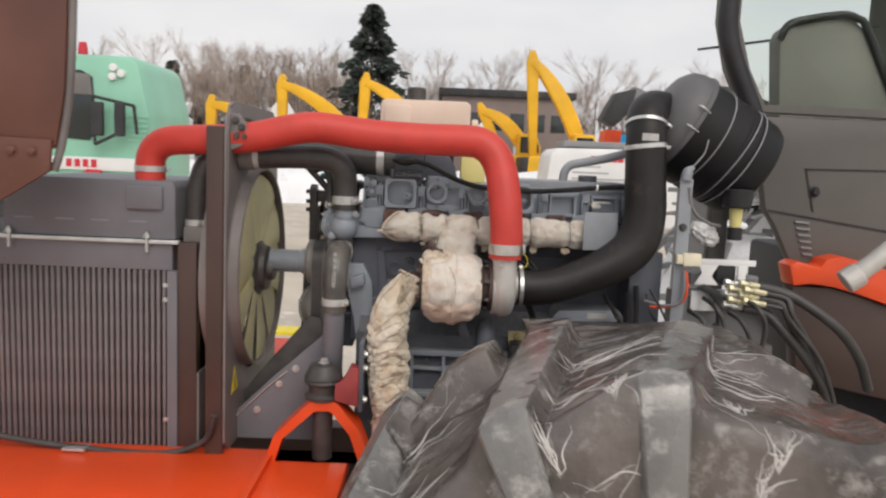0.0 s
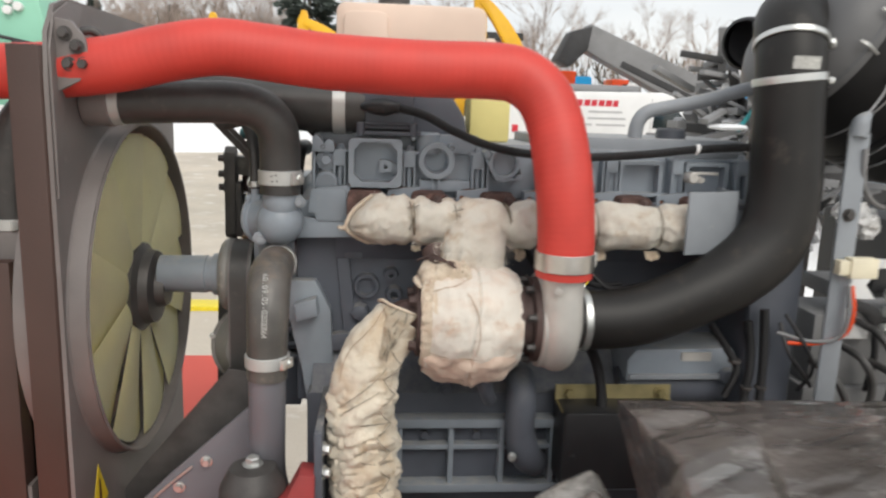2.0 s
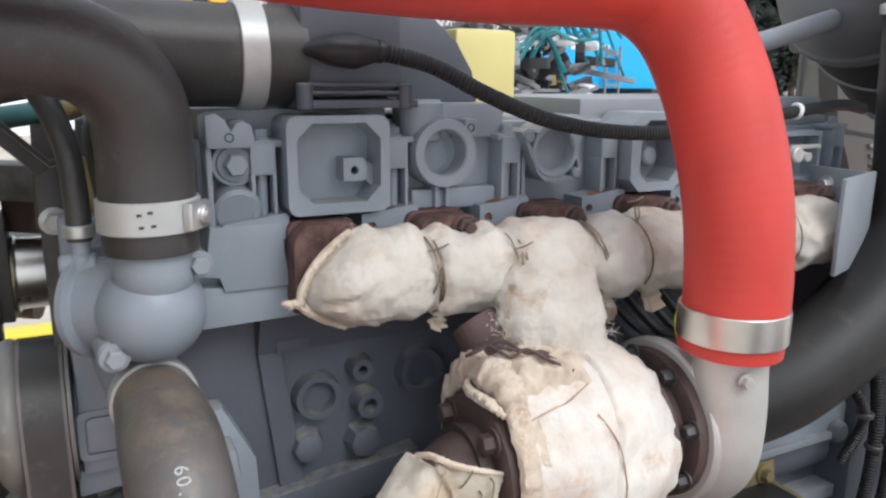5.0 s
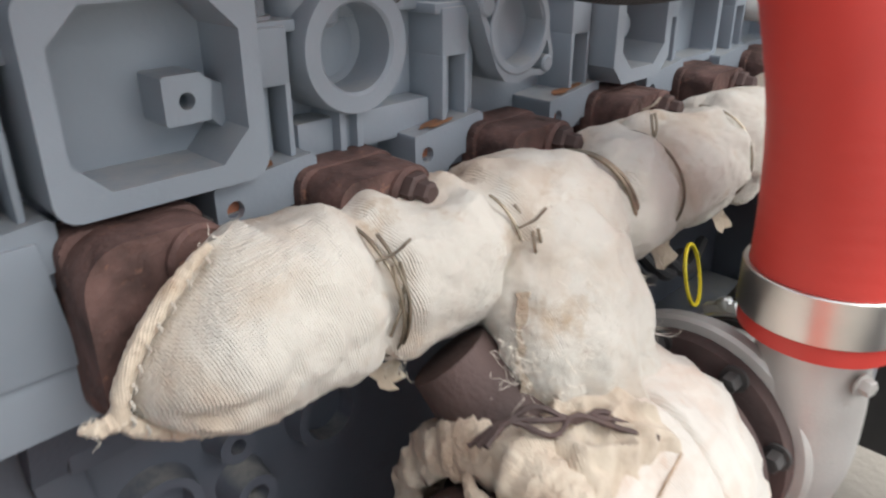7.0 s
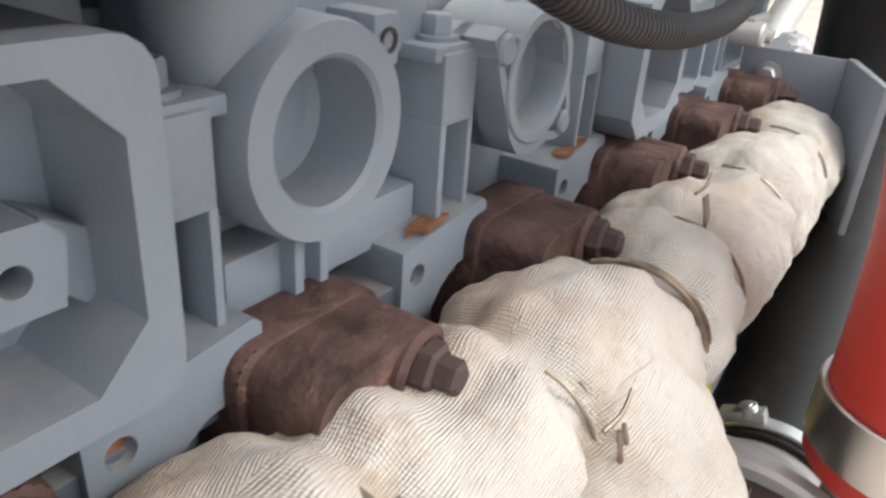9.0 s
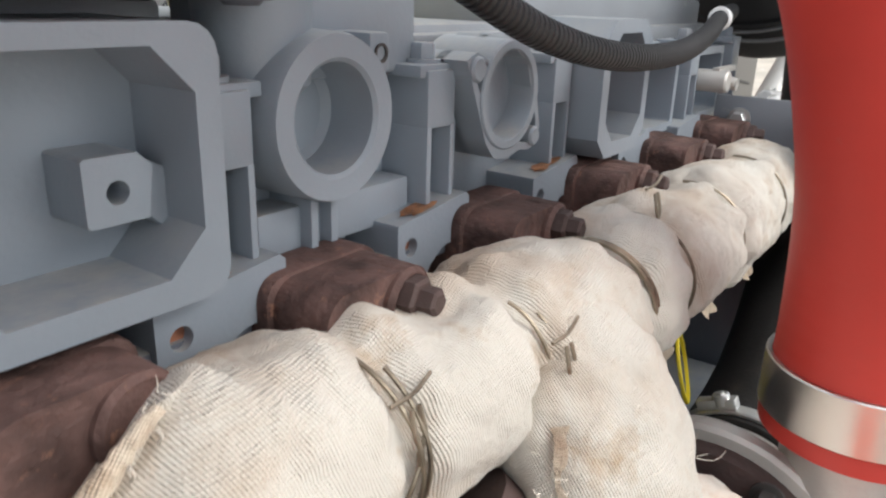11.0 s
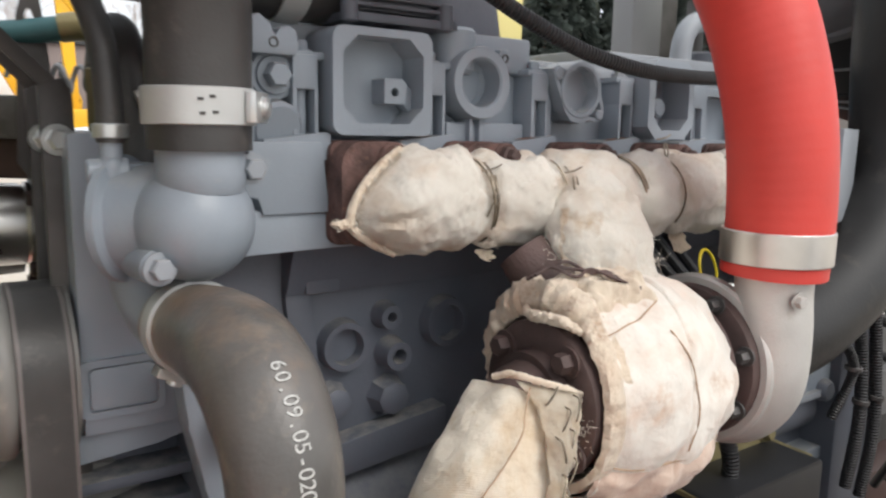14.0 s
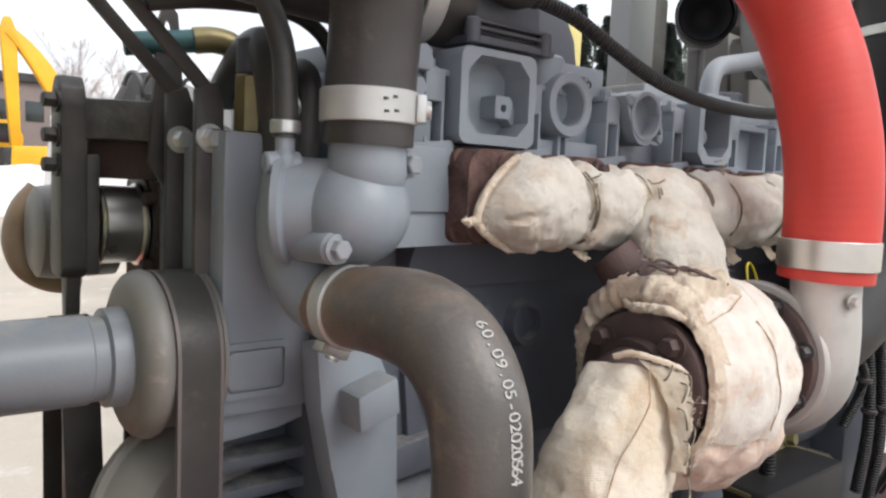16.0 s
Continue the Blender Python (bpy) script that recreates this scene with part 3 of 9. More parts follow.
def lift(y):
    """The yard rises gently away from the machine."""
    return 0.0228 * max(0.0, min(y, 90.0) - 6.0)


b = B()
N_G = 60
gx = np.r_[-600, -200, np.linspace(-60, 60, N_G), 200, 600]
gy = np.r_[-300, -80, np.linspace(-30, 90, N_G), 250, 900]
grid = [[b.verts.new((x, y, GROUND + lift(y) + (0.03 * noise.noise(Vector((x * 0.35, y * 0.35, 0))) if abs(x) < 60 and 2.5 < y < 90 else 0))) for x in gx] for y in gy]
for r0, r1 in zip(grid, grid[1:]):
    for i in range(len(r0) - 1):
        b.faces.new((r0[i], r0[i + 1], r1[i + 1], r1[i]))
solo("ground", b, M_GROUND, "sandy frozen yard with trodden snow patches", "ground", kind="structure")

b = B()
rng = random.Random(4)
for k in range(26):
    x, y, r, h = rng.uniform(-34, 34), rng.uniform(36, 44), rng.uniform(2, 5), rng.uniform(0.25, 0.7)
    lathe(b, (x, y, GROUND + lift(y) - 0.1), (0, 0, 1), [(0, r), (h * 0.5, r * 0.8), (h * 0.9, r * 0.4), (h, 0)], 14)
for x, y, r, h in ((4.0, 3.6, 1.3, 0.55), (5.2, 4.2, 1.6, 0.7), (2.9, 3.9, 0.9, 0.35), (6.6, 3.4, 1.4, 0.6)):
    lathe(b, (x, y, GROUND - 0.1), (0, 0, 1), [(0, r), (h * 0.5, r * 0.82), (h * 0.9, r * 0.4), (h, 0)], 18)
solo("snow_bank", b, M_SNOW, "heaped dirty snow along the edge of the yard", "snow", kind="stuff")

b = B()
box(b, -3.4, 2.0, 5.75, 6.05, GROUND - 0.02, GROUND + 0.05, 0.01)
solo("yellow_beam", b, M_STICK, "yellow painted beam lying on the yard", "beam")
# ---------------- engine block ----------------
PITCH, P0 = 0.153, 0.02
block = thing("engine_block", (0.4, 0.2, 1.4), "grey painted cast diesel engine block with ribs and bosses", "engine")
b = B()
box(b, -0.09, 1.0, 0.012, 0.4, 1.956, 2.036, 0.004)
part("top_deck", b, M_GREY, block)
# below the deck the darker grey paints in shade under the manifold
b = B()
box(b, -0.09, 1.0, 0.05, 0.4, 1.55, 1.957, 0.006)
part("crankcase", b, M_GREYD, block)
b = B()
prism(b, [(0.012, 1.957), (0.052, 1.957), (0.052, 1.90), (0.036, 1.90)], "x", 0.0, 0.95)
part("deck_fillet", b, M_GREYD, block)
# bosses and core plugs on the upper crankcase
for name, x, z, r0, r1, h in (("core_plug", 0.07, 1.834, 0.028, 0.021, 0.022), ("threaded_boss", 0.126, 1.862, 0.014, 0.006, 0.026), ("threaded_boss", 0.134, 1.815, 0.017, 0.009, 0.03),
                              ("core_plug", 0.209, 1.844, 0.03, 0.022, 0.022), ("threaded_boss", 0.055, 1.771, 0.02, 0.0, 0.03), ("threaded_boss", 0.129, 1.764, 0.022, 0.0, 0.03), ("core_plug", 0.365, 1.83, 0.03, 0.022, 0.022)):
    b = B()
    if r1:
        lathe(b, (x, 0.055, z), (0, -1, 0), [(0, r0 + 0.006), (h * 0.3, r0 + 0.002), (h, r0), (h, r1), (h * 0.3, r1 * 0.95), (h * 0.3, 0)], 28)
    else:
        lathe(b, (x, 0.055, z), (0, -1, 0), [(0, r0 + 0.006), (h * 0.4, r0), (h * 0.9, r0 * 0.9), (h, r0 * 0.6), (h, 0)], 8)
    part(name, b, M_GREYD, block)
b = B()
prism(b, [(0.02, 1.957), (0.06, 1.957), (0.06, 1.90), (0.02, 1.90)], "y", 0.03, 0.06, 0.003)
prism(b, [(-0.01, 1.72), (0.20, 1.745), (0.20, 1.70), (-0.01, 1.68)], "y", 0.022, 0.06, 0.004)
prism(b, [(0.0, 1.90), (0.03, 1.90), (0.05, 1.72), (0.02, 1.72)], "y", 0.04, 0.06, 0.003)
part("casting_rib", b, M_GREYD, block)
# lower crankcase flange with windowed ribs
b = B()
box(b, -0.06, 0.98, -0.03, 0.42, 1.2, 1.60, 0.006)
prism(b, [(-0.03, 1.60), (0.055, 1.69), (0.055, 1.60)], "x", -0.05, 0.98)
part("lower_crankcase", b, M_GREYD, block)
for i in range(7):
    x = 0.152 + 0.118 * i
    b = B()
    box(b, x - 0.006, x + 0.006, -0.062, -0.02, 1.385, 1.54, 0.003)
    part("window_rib", b, M_GREY, block)
for z0, z1, y in ((1.528, 1.55, -0.068), (1.47, 1.482, -0.055), (1.37, 1.39, -0.07)):
    b = B()
    box(b, -0.02, 0.98, y, -0.02, z0, z1, 0.003)
    part("flange_rail", b, M_GREY, block)
for x, z in ((0.256, 1.612), (0.33, 1.50), (0.21, 1.50), (0.09, 1.61), (0.42, 1.60)):
    b = B()
    bolt(b, (x, -0.034 if z > 1.56 else -0.03, z), (0, -1, 0), 0.011, 0.012)
    part("flange_bolt", b, M_GREYD, block)
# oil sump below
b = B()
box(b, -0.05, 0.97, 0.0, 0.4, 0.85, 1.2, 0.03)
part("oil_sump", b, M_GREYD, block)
# curved return pipe and side lump near the controller
b = B()
sweep(b, [(0.42, -0.06, 1.66), (0.42, -0.1, 1.62), (0.42, -0.1, 1.54), (0.44, -0.09, 1.47), (0.47, -0.06, 1.44)], [0.03, 0.034, 0.034, 0.036, 0.03], 20, 24)
part("oil_return_pipe", b, M_GREYD, block)
b = B()
bolt(b, (0.40, -0.13, 1.49), (-0.3, -1, 0), 0.007, 0.012)
part("drain_screw", b, M_ZINC, block)
# timing case at the front
b = B()
box(b, -0.193, -0.085, 0.085, 0.4, 1.768, 2.068, 0.006)
part("timing_case", b, M_GREY, block)
b = B()
prism(b, square(-0.155, 1.817, 0.031, 0.021, 0.006), "y", 0.0815, 0.087, 0.0015)
part("case_panel", b, M_GREY, block)
b = B()
hoop(b, square(-0.155, 1.817, 0.04, 0.03, 0.008, 6), square(-0.155, 1.817, 0.033, 0.023, 0.006, 6), "y", 0.0812, 0.0868)
part("panel_frame", b, M_GREY, block)
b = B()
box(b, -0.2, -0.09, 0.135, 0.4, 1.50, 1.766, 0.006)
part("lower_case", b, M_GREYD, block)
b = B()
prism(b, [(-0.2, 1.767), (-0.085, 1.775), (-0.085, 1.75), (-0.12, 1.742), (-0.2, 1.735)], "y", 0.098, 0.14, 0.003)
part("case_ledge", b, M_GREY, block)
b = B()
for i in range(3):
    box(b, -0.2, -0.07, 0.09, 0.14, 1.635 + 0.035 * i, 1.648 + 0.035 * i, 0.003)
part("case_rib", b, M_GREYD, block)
# bracket below the lower coolant hose
b = B()
prism(b, [(-0.118, 1.85), (-0.045, 1.85), (-0.01, 1.78), (0.005, 1.44), (-0.05, 1.44), (-0.078, 1.64), (-0.096, 1.715), (-0.11, 1.78)], "y", 0.02, 0.06, 0.008)
part("mount_plate", b, M_GREY, block)
b = B()
prism(b, [(-0.09, 1.802), (-0.04, 1.818), (-0.035, 1.776), (-0.086, 1.762)], "y", -0.02, 0.021, 0.006)
part("mount_boss", b, M_GREY, block)
# rear flywheel housing and covers
b = B()
box(b, 0.93, 1.05, -0.09, 0.45, 1.15, 1.95, 0.012)
part("flywheel_housing", b, M_GREYD, block)
b = B()
prism(b, [(0.665, 1.695), (0.685, 1.72), (0.91, 1.725), (0.925, 1.70), (0.925, 1.65), (0.665, 1.645)], "y", -0.075, 0.06, 0.004)
part("side_cover", b, M_GREY, block)
b = B()
box(b, 0.67, 0.92, -0.084, -0.074, 1.652, 1.664, 0.002)
part("cover_rail", b, M_GREYL, block)
b = B()
cyl(b, (0.66, -0.02, 1.62), (0.92, -0.02, 1.62), 0.045, seg=28, bev=0.01)
cyl(b, (0.9, -0.05, 1.66), (0.9, -0.09, 1.66), 0.024, 0.018, 16, 0.004)
part("starter_body", b, M_GREYD, block)
b = B()
box(b, 0.79, 0.86, -0.0785, -0.0745, 1.695, 1.715)
part("data_plate", b, M_ALU, block, "small pale maker plate")

# ---------------- cylinder head ----------------
def radial(poly, cx, cz, n=40):
    """The outline's reach from a centre, at even angles."""
    out = []
    for k in range(n):
        a = 2 * math.pi * k / n
        best = 0
        for (x0, z0), (x1, z1) in zip(poly, poly[1:] + poly[:1]):
            dx, dz = math.cos(a), math.sin(a)
            det = dx * (z0 - z1) - dz * (x0 - x1)
            if abs(det) < 1e-12:
                continue
            r = ((x0 - cx) * (z0 - z1) - (z0 - cz) * (x0 - x1)) / det
            u = (dx * (z0 - cz) - dz * (x0 - cx)) / det
            if r > 0 and -1e-6 <= u <= 1 + 1e-6:
                best = max(best, r)
        out.append((cx + best * math.cos(a), cz + best * math.sin(a)))
    return out


head = thing("cylinder_head", (0.45, 0.2, 2.036), "grey painted cast cylinder head with ports, posts and pockets", "engine")
b = B()
box(b, -0.055, 0.965, 0.034, 0.4, 2.037, 2.147, 0.003)
part("head_body", b, M_GREY, head)
b = B()
box(b, -0.05, 0.166, 0.045, 0.38, 2.147, 2.181, 0.004)
box(b, 0.46, 0.955, 0.06, 0.38, 2.147, 2.19, 0.006)
box(b, 0.165, 0.47, 0.06, 0.38, 2.147, 2.168, 0.006)
box(b, 0.17, 0.95, 0.045, 0.39, 2.147, 2.162, 0.003)
part("valve_cover", b, M_GREYL, head)
for i in range(7):
    x = P0 + PITCH * i - 0.01
    b = B()
    box(b, x - 0.015, x + 0.012, 0.0, 0.04, 2.113, 2.146, 0.0018)
    post = part("head_post", b, M_GREY, head)
    for a0, a1 in ((-0.015, -0.0105), (0.008, 0.012)):
        b = B()
        box(b, x + a0, x + a1, 0.0, 0.04, 2.058, 2.114, 0.001)
        part("post_rail", b, M_GREY, post)
    b = B()
    box(b, x - 0.02, x + 0.02, 0.002, 0.04, 2.142, 2.149, 0.0015)
    part("post_cap", b, M_GREY, post)
    b = B()
    cyl(b, (x - 0.001, 0.016, 2.056), (x - 0.001, 0.016, 2.114), 0.006, seg=14)
    part("post_rod", b, M_GREY, post)
    b = B()
    bolt(b, (x, 0.016, 2.149), (0, 0, 1), 0.0075, 0.009)
    part("post_bolt", b, M_GREYL if i % 2 else M_GREY, post)
    # drilled gusset below the post
    if i < 6:
        b = B()
        g = P0 + PITCH * i
        out = [(g + 0.012, 2.072), (g - 0.058, 2.064), (g - 0.058, 2.026), (g - 0.034, 2.024), (g - 0.026, 2.034), (g - 0.014, 2.042), (g + 0.012, 2.044)]
        hoop(b, radial(out, g - 0.046, 2.049, 96), circle(g - 0.046, 2.049, 0.0056, 96), "y", -0.006, 0.04)
        gus = part("drilled_gusset", b, M_GREY, head)
        b = B()
        cyl(b, (g - 0.046, 0.0, 2.049), (g - 0.046, 0.03, 2.049), 0.0057, seg=18)
        part("bare_bore", b, M_BORE, gus, "bare rusty bolt hole")
        if i in (1, 2, 3):
            b = B()
            rim = []
            for k in range(14):
                a = 2 * math.pi * k / 14
                r = 1 + 0.7 * noise.noise(Vector((math.cos(a) * 1.4, math.sin(a) * 1.4, i * 3.0)))
                px = g - 0.03 + 0.017 * r * math.cos(a)
                rim.append(b.verts.new((px, max(-0.0055, 0.001 + 0.006 * r * math.sin(a)), 2.072 + (px - g - 0.012) * 0.1143 + 0.0012)))
            b.faces.new(rim)
            bmesh.ops.solidify(b, geom=b.faces[:], thickness=0.0008)
            part("rust_bloom", b, M_BLOOM, gus, "orange rust bloom on the ledge")
# bay 1: large cut-corner pocket with a drilled pad
b = B()
hoop(b, square(0.087, 2.122, 0.058, 0.053, 0.012), chamfer(0.087, 2.124, 0.047, 0.043, 0.017), "y", -0.018, 0.05)
part("pocket_rim", b, M_GREY, head)
b = B()
prism(b, square(0.087, 2.122, 0.056, 0.051, 0.012), "y", 0.024, 0.05)
prism(b, [(0.121, 2.104), (0.136, 2.09), (0.136, 2.118), (0.121, 2.126)], "y", 0.006, 0.026, 0.002)
pad = part("pocket_floor", b, M_GREY, head)
b = B()
hoop(b, radial([(0.096, 2.102), (0.121, 2.102), (0.124, 2.122), (0.118, 2.128), (0.096, 2.128)], 0.109, 2.114, 64), circle(0.109, 2.114, 0.0046, 64), "y", -0.002, 0.026)
part("drilled_pad", b, M_GREY, pad)
# bay 2: round port ring
b = B()
lathe(b, (0.221, -0.007, 2.129), (0, 1, 0), [(0.045, 0.0412), (0.003, 0.0404), (0.0, 0.0394), (0.0, 0.0288), (0.002, 0.0268), (0.03, 0.0258), (0.034, 0.022), (0.034, 0)], 56)
cyl(b, (0.203, 0.03, 2.14), (0.203, 0.03, 2.19), 0.026, 0.028, 24, 0.004)
box(b, 0.247, 0.262, -0.004, 0.03, 2.148, 2.168, 0.002)
ringp = part("port_ring", b, M_GREY, head)
b = B()
lathe(b, (0.2545, -0.0045, 2.158), (0, -1, 0), [(0, 0.005), (0.0006, 0.005), (0.0006, 0.0036), (-0.002, 0.0034), (-0.002, 0)], 14)
part("lug_hole", b, M_STEEL, ringp)
b = B()
for x in (0.212, 0.226):
    box(b, x, x + 0.005, 0.004, 0.04, 2.05, 2.096, 0.001)
box(b, 0.185, 0.30, 0.012, 0.036, 2.06, 2.085, 0.003)
part("port_web", b, M_GREY, head)
# bay 3: triangular flange with a round bore
TX, TZC = 0.372, 2.128
tri_out = [(0.322, 2.152), (0.334, 2.156), (0.344, 2.15), (0.372, 2.164), (0.396, 2.153), (0.406, 2.13), (0.414, 2.104), (0.412, 2.094), (0.402, 2.089), (0.388, 2.091), (0.372, 2.087), (0.356, 2.09), (0.346, 2.101)]
b = B()
lathe(b, (TX, -0.0125, TZC), (0, 1, 0), [(0.05, 0.0345), (0.001, 0.0345), (0, 0.0335), (0, 0.0285), (0.0015, 0.0275), (0.034, 0.0262), (0.036, 0)], 48)
tri = part("triangular_flange", b, M_GREY, head)
b = B()
edge = radial(tri_out, TX, TZC, 72)
inset = []
for x, z in edge:
    d = Vector((x - TX, z - TZC))
    inset.append((TX + d.x * (1 - 0.0062 / d.length), TZC + d.y * (1 - 0.0062 / d.length)))
hoop(b, edge, inset, "y", -0.011, 0.012)
part("flange_edge", b, M_GREY, tri)
b = B()
prism(b, [tuple(p) for p in edge], "y", 0.006, 0.03)
part("flange_web", b, M_GREY, tri)
for x, z, r in ((0.333, 2.146, 0.0085), (0.405, 2.098, 0.0075)):
    b = B()
    cyl(b, (x, 0.01, z), (x, -0.0135, z), r, r * 0.9, 18, 0.0015)
    part("flange_ear", b, M_GREY, tri)
# bays 4 to 6: cut-corner housings and plain ribs
for x, w in ((0.53, 0.046),):
    b = B()
    hoop(b, chamfer(x, 2.121, w, 0.052, 0.016), chamfer(x + 0.001, 2.122, w - 0.011, 0.041, 0.016), "y", -0.024, 0.05)
    part("pocket_rim", b, M_GREY, head)
    b = B()
    prism(b, square(x, 2.121, w - 0.006, 0.046, 0.008), "y", 0.022, 0.05)
    box(b, x - 0.014, x - 0.004, 0.004, 0.03, 2.078, 2.162, 0.002)
    cyl(b, (x + 0.014, 0.024, 2.112), (x + 0.014, 0.006, 2.112), 0.013, seg=20, bev=0.003)
    part("pocket_floor", b, M_GREY, head)
for x in (0.655, 0.81):
    b = B()
    hoop(b, square(x + 0.035, 2.10, 0.05, 0.04, 0.004), square(x + 0.035, 2.10, 0.042, 0.032, 0.004), "y", 0.006, 0.04)
    box(b, x - 0.03, x - 0.02, 0.01, 0.04, 2.04, 2.146, 0.001)
    part("ribbed_bay", b, M_GREY, head)
for x in (0.335, 0.49, 0.60):
    b = B()
    box(b, x, x + 0.006, 0.008, 0.036, 2.045, 2.146, 0.001)
    part("casting_web", b, M_GREY, head)
b = B()
cyl(b, (0.80, 0.01, 2.107), (0.80, -0.03, 2.107), 0.012, seg=18, bev=0.002)
box(b, 0.795, 0.86, -0.02, -0.012, 2.115, 2.121, 0.001)
cyl(b, (0.815, 0.0, 2.107), (0.815, -0.035, 2.104), 0.007, seg=12)
part("sensor_bracket", b, M_ALU, head)
# lifting bracket and cap bolt at the front corner
b = B()
prism(b, [(-0.05, 2.143), (-0.004, 2.143), (-0.001, 2.152), (-0.004, 2.166), (-0.012, 2.171), (-0.02, 2.168), (-0.025, 2.160), (-0.03, 2.172), (-0.04, 2.179), (-0.05, 2.176)], "y", -0.008, 0.04, 0.002)
brk = part("lifting_bracket", b, M_GREY, head)
b = B()
lathe(b, (-0.027, -0.0085, 2.154), (0, -1, 0), [(0, 0.005), (0.0005, 0.005), (0.0005, 0.0036), (-0.002, 0.0034), (-0.002, 0)], 14)
part("bracket_hole", b, M_STEEL, brk)
b = B()
lathe(b, (-0.02, 0.036, 2.125), (0, -1, 0), [(0, 0.025), (0.02, 0.025), (0.026, 0.023), (0.026, 0.019), (0.030, 0.018), (0.030, 0)], 32)
bolt(b, (-0.02, 0.006, 2.125), (0, -1, 0), 0.0125, 0.014, False)
cyl(b, (-0.02, 0.036, 2.085), (-0.02, 0.0, 2.074), 0.024, 0.026, 24, 0.004)
box(b, -0.05, -0.044, 0.0, 0.04, 2.06, 2.15, 0.002)
part("cap_bolt", b, M_GREY, head)
b = B()
prism(b, [(-0.052, 2.062), (0.022, 2.062), (0.03, 1.992), (-0.04, 1.992), (-0.045, 2.008), (-0.06, 2.01)], "y", -0.008, 0.036, 0.002)
part("cover_plate", b, M_GREY, head)
b = B()
prism(b, [(-0.085, 1.999), (0.04, 1.99), (0.07, 1.955), (-0.085, 1.952)], "y", -0.003, 0.014, 0.002)
part("lower_strip", b, M_GREY, head)
b = B()
box(b, 0.0, 0.95, -0.002, 0.03, 2.034, 2.046, 0.002)
part("gasket_rail", b, M_GREYD, head)

# ---------------- intake throttle housing ----------------
thr = thing("throttle_housing", (0.1, 0.08, 2.187), "grey cast throttle housing with flanged base on the engine", "engine part")
b = B()
box(b, 0.04, 0.155, 0.004, 0.15, 2.2, 2.33, 0.006)
part("housing_body", b, M_GREYD, thr)
for z in (2.188, 2.203, 2.211):
    b = B()
    box(b, 0.035 if z < 2.2 else 0.045, 0.17 if z < 2.2 else 0.15, -0.008, 0.16, z, z + (0.009 if z < 2.2 else 0.004), 0.0015)
    part("housing_flange", b, M_GREYD, thr)
for x in (0.04, 0.155):
    b = B()
    cyl(b, (x, -0.004, 2.186), (x, -0.004, 2.215), 0.009, seg=14, bev=0.002)
    part("flange_pillar", b, M_GREYD, thr)
b = B()
prism(b, [(0.155, 2.19), (0.28, 2.19), (0.272, 2.23), (0.25, 2.265), (0.215, 2.295), (0.155, 2.31)], "y", 0.05, 0.2, 0.006)
part("rounded_cover", b, M_GREYD, thr)
b = B()
box(b, 0.165, 0.30, 0.02, 0.06, 2.15, 2.192, 0.004)
part("cover_foot", b, M_GREY, thr)
thr.location += Vector((0.014, 0.0, -0.006))

trunk = thing("intake_trunk_hose", (-0.15, 0.06, 2.2), "wide black rubber hose into the throttle housing", "hose")
b = B()
sweep(b, [(0.062, 0.05, 2.237), (-0.05, 0.05, 2.237), (-0.18, 0.055, 2.245), (-0.3, 0.08, 2.255), (-0.42, 0.14, 2.25), (-0.5, 0.22, 2.22)], 0.054, 28, 40)
part("hose", b, M_RUBBER, trunk)
hose_clamp("hose_clamp", trunk, (0.006, 0.05, 2.237), (1, 0, 0), 0.055, 0.028, (0, 0.3, 1))

# ---------------- wiring loom ----------------
loom = thing("sensor_cable", (0.4, -0.04, 2.16), "black corrugated cable with a moulded plug", "cable")
b = B()
sweep(b, [(0.128, -0.018, 2.243), (0.19, -0.03, 2.228), (0.25, -0.045, 2.198), (0.33, -0.055, 2.168), (0.43, -0.06, 2.152), (0.55, -0.055, 2.15), (0.68, -0.035, 2.158), (0.80, -0.01, 2.17), (0.95, 0.02, 2.178), (1.05, 0.05, 2.17)], 0.0092, 16, 220)
part("corrugated_tube", b, M_BLACKR, loom)
b = B()
sweep(b, [(0.055, -0.008, 2.243), (0.075, -0.016, 2.243), (0.105, -0.018, 2.242), (0.13, -0.018, 2.243)], [0.006, 0.016, 0.019, 0.012], 18, 20)
part("plug", b, M_BLACK, loom)
for x, y, z in ((0.134, -0.019, 2.242), (0.81, -0.008, 2.171)):
    b = B()
    ring(b, (x, y, z), (1, -0.1, -0.15), 0.0125, 0.008, 0.004, 18, 0.001)
    part("cable_tie", b, M_WHITE if x > 0.5 else M_BLACK, loom)

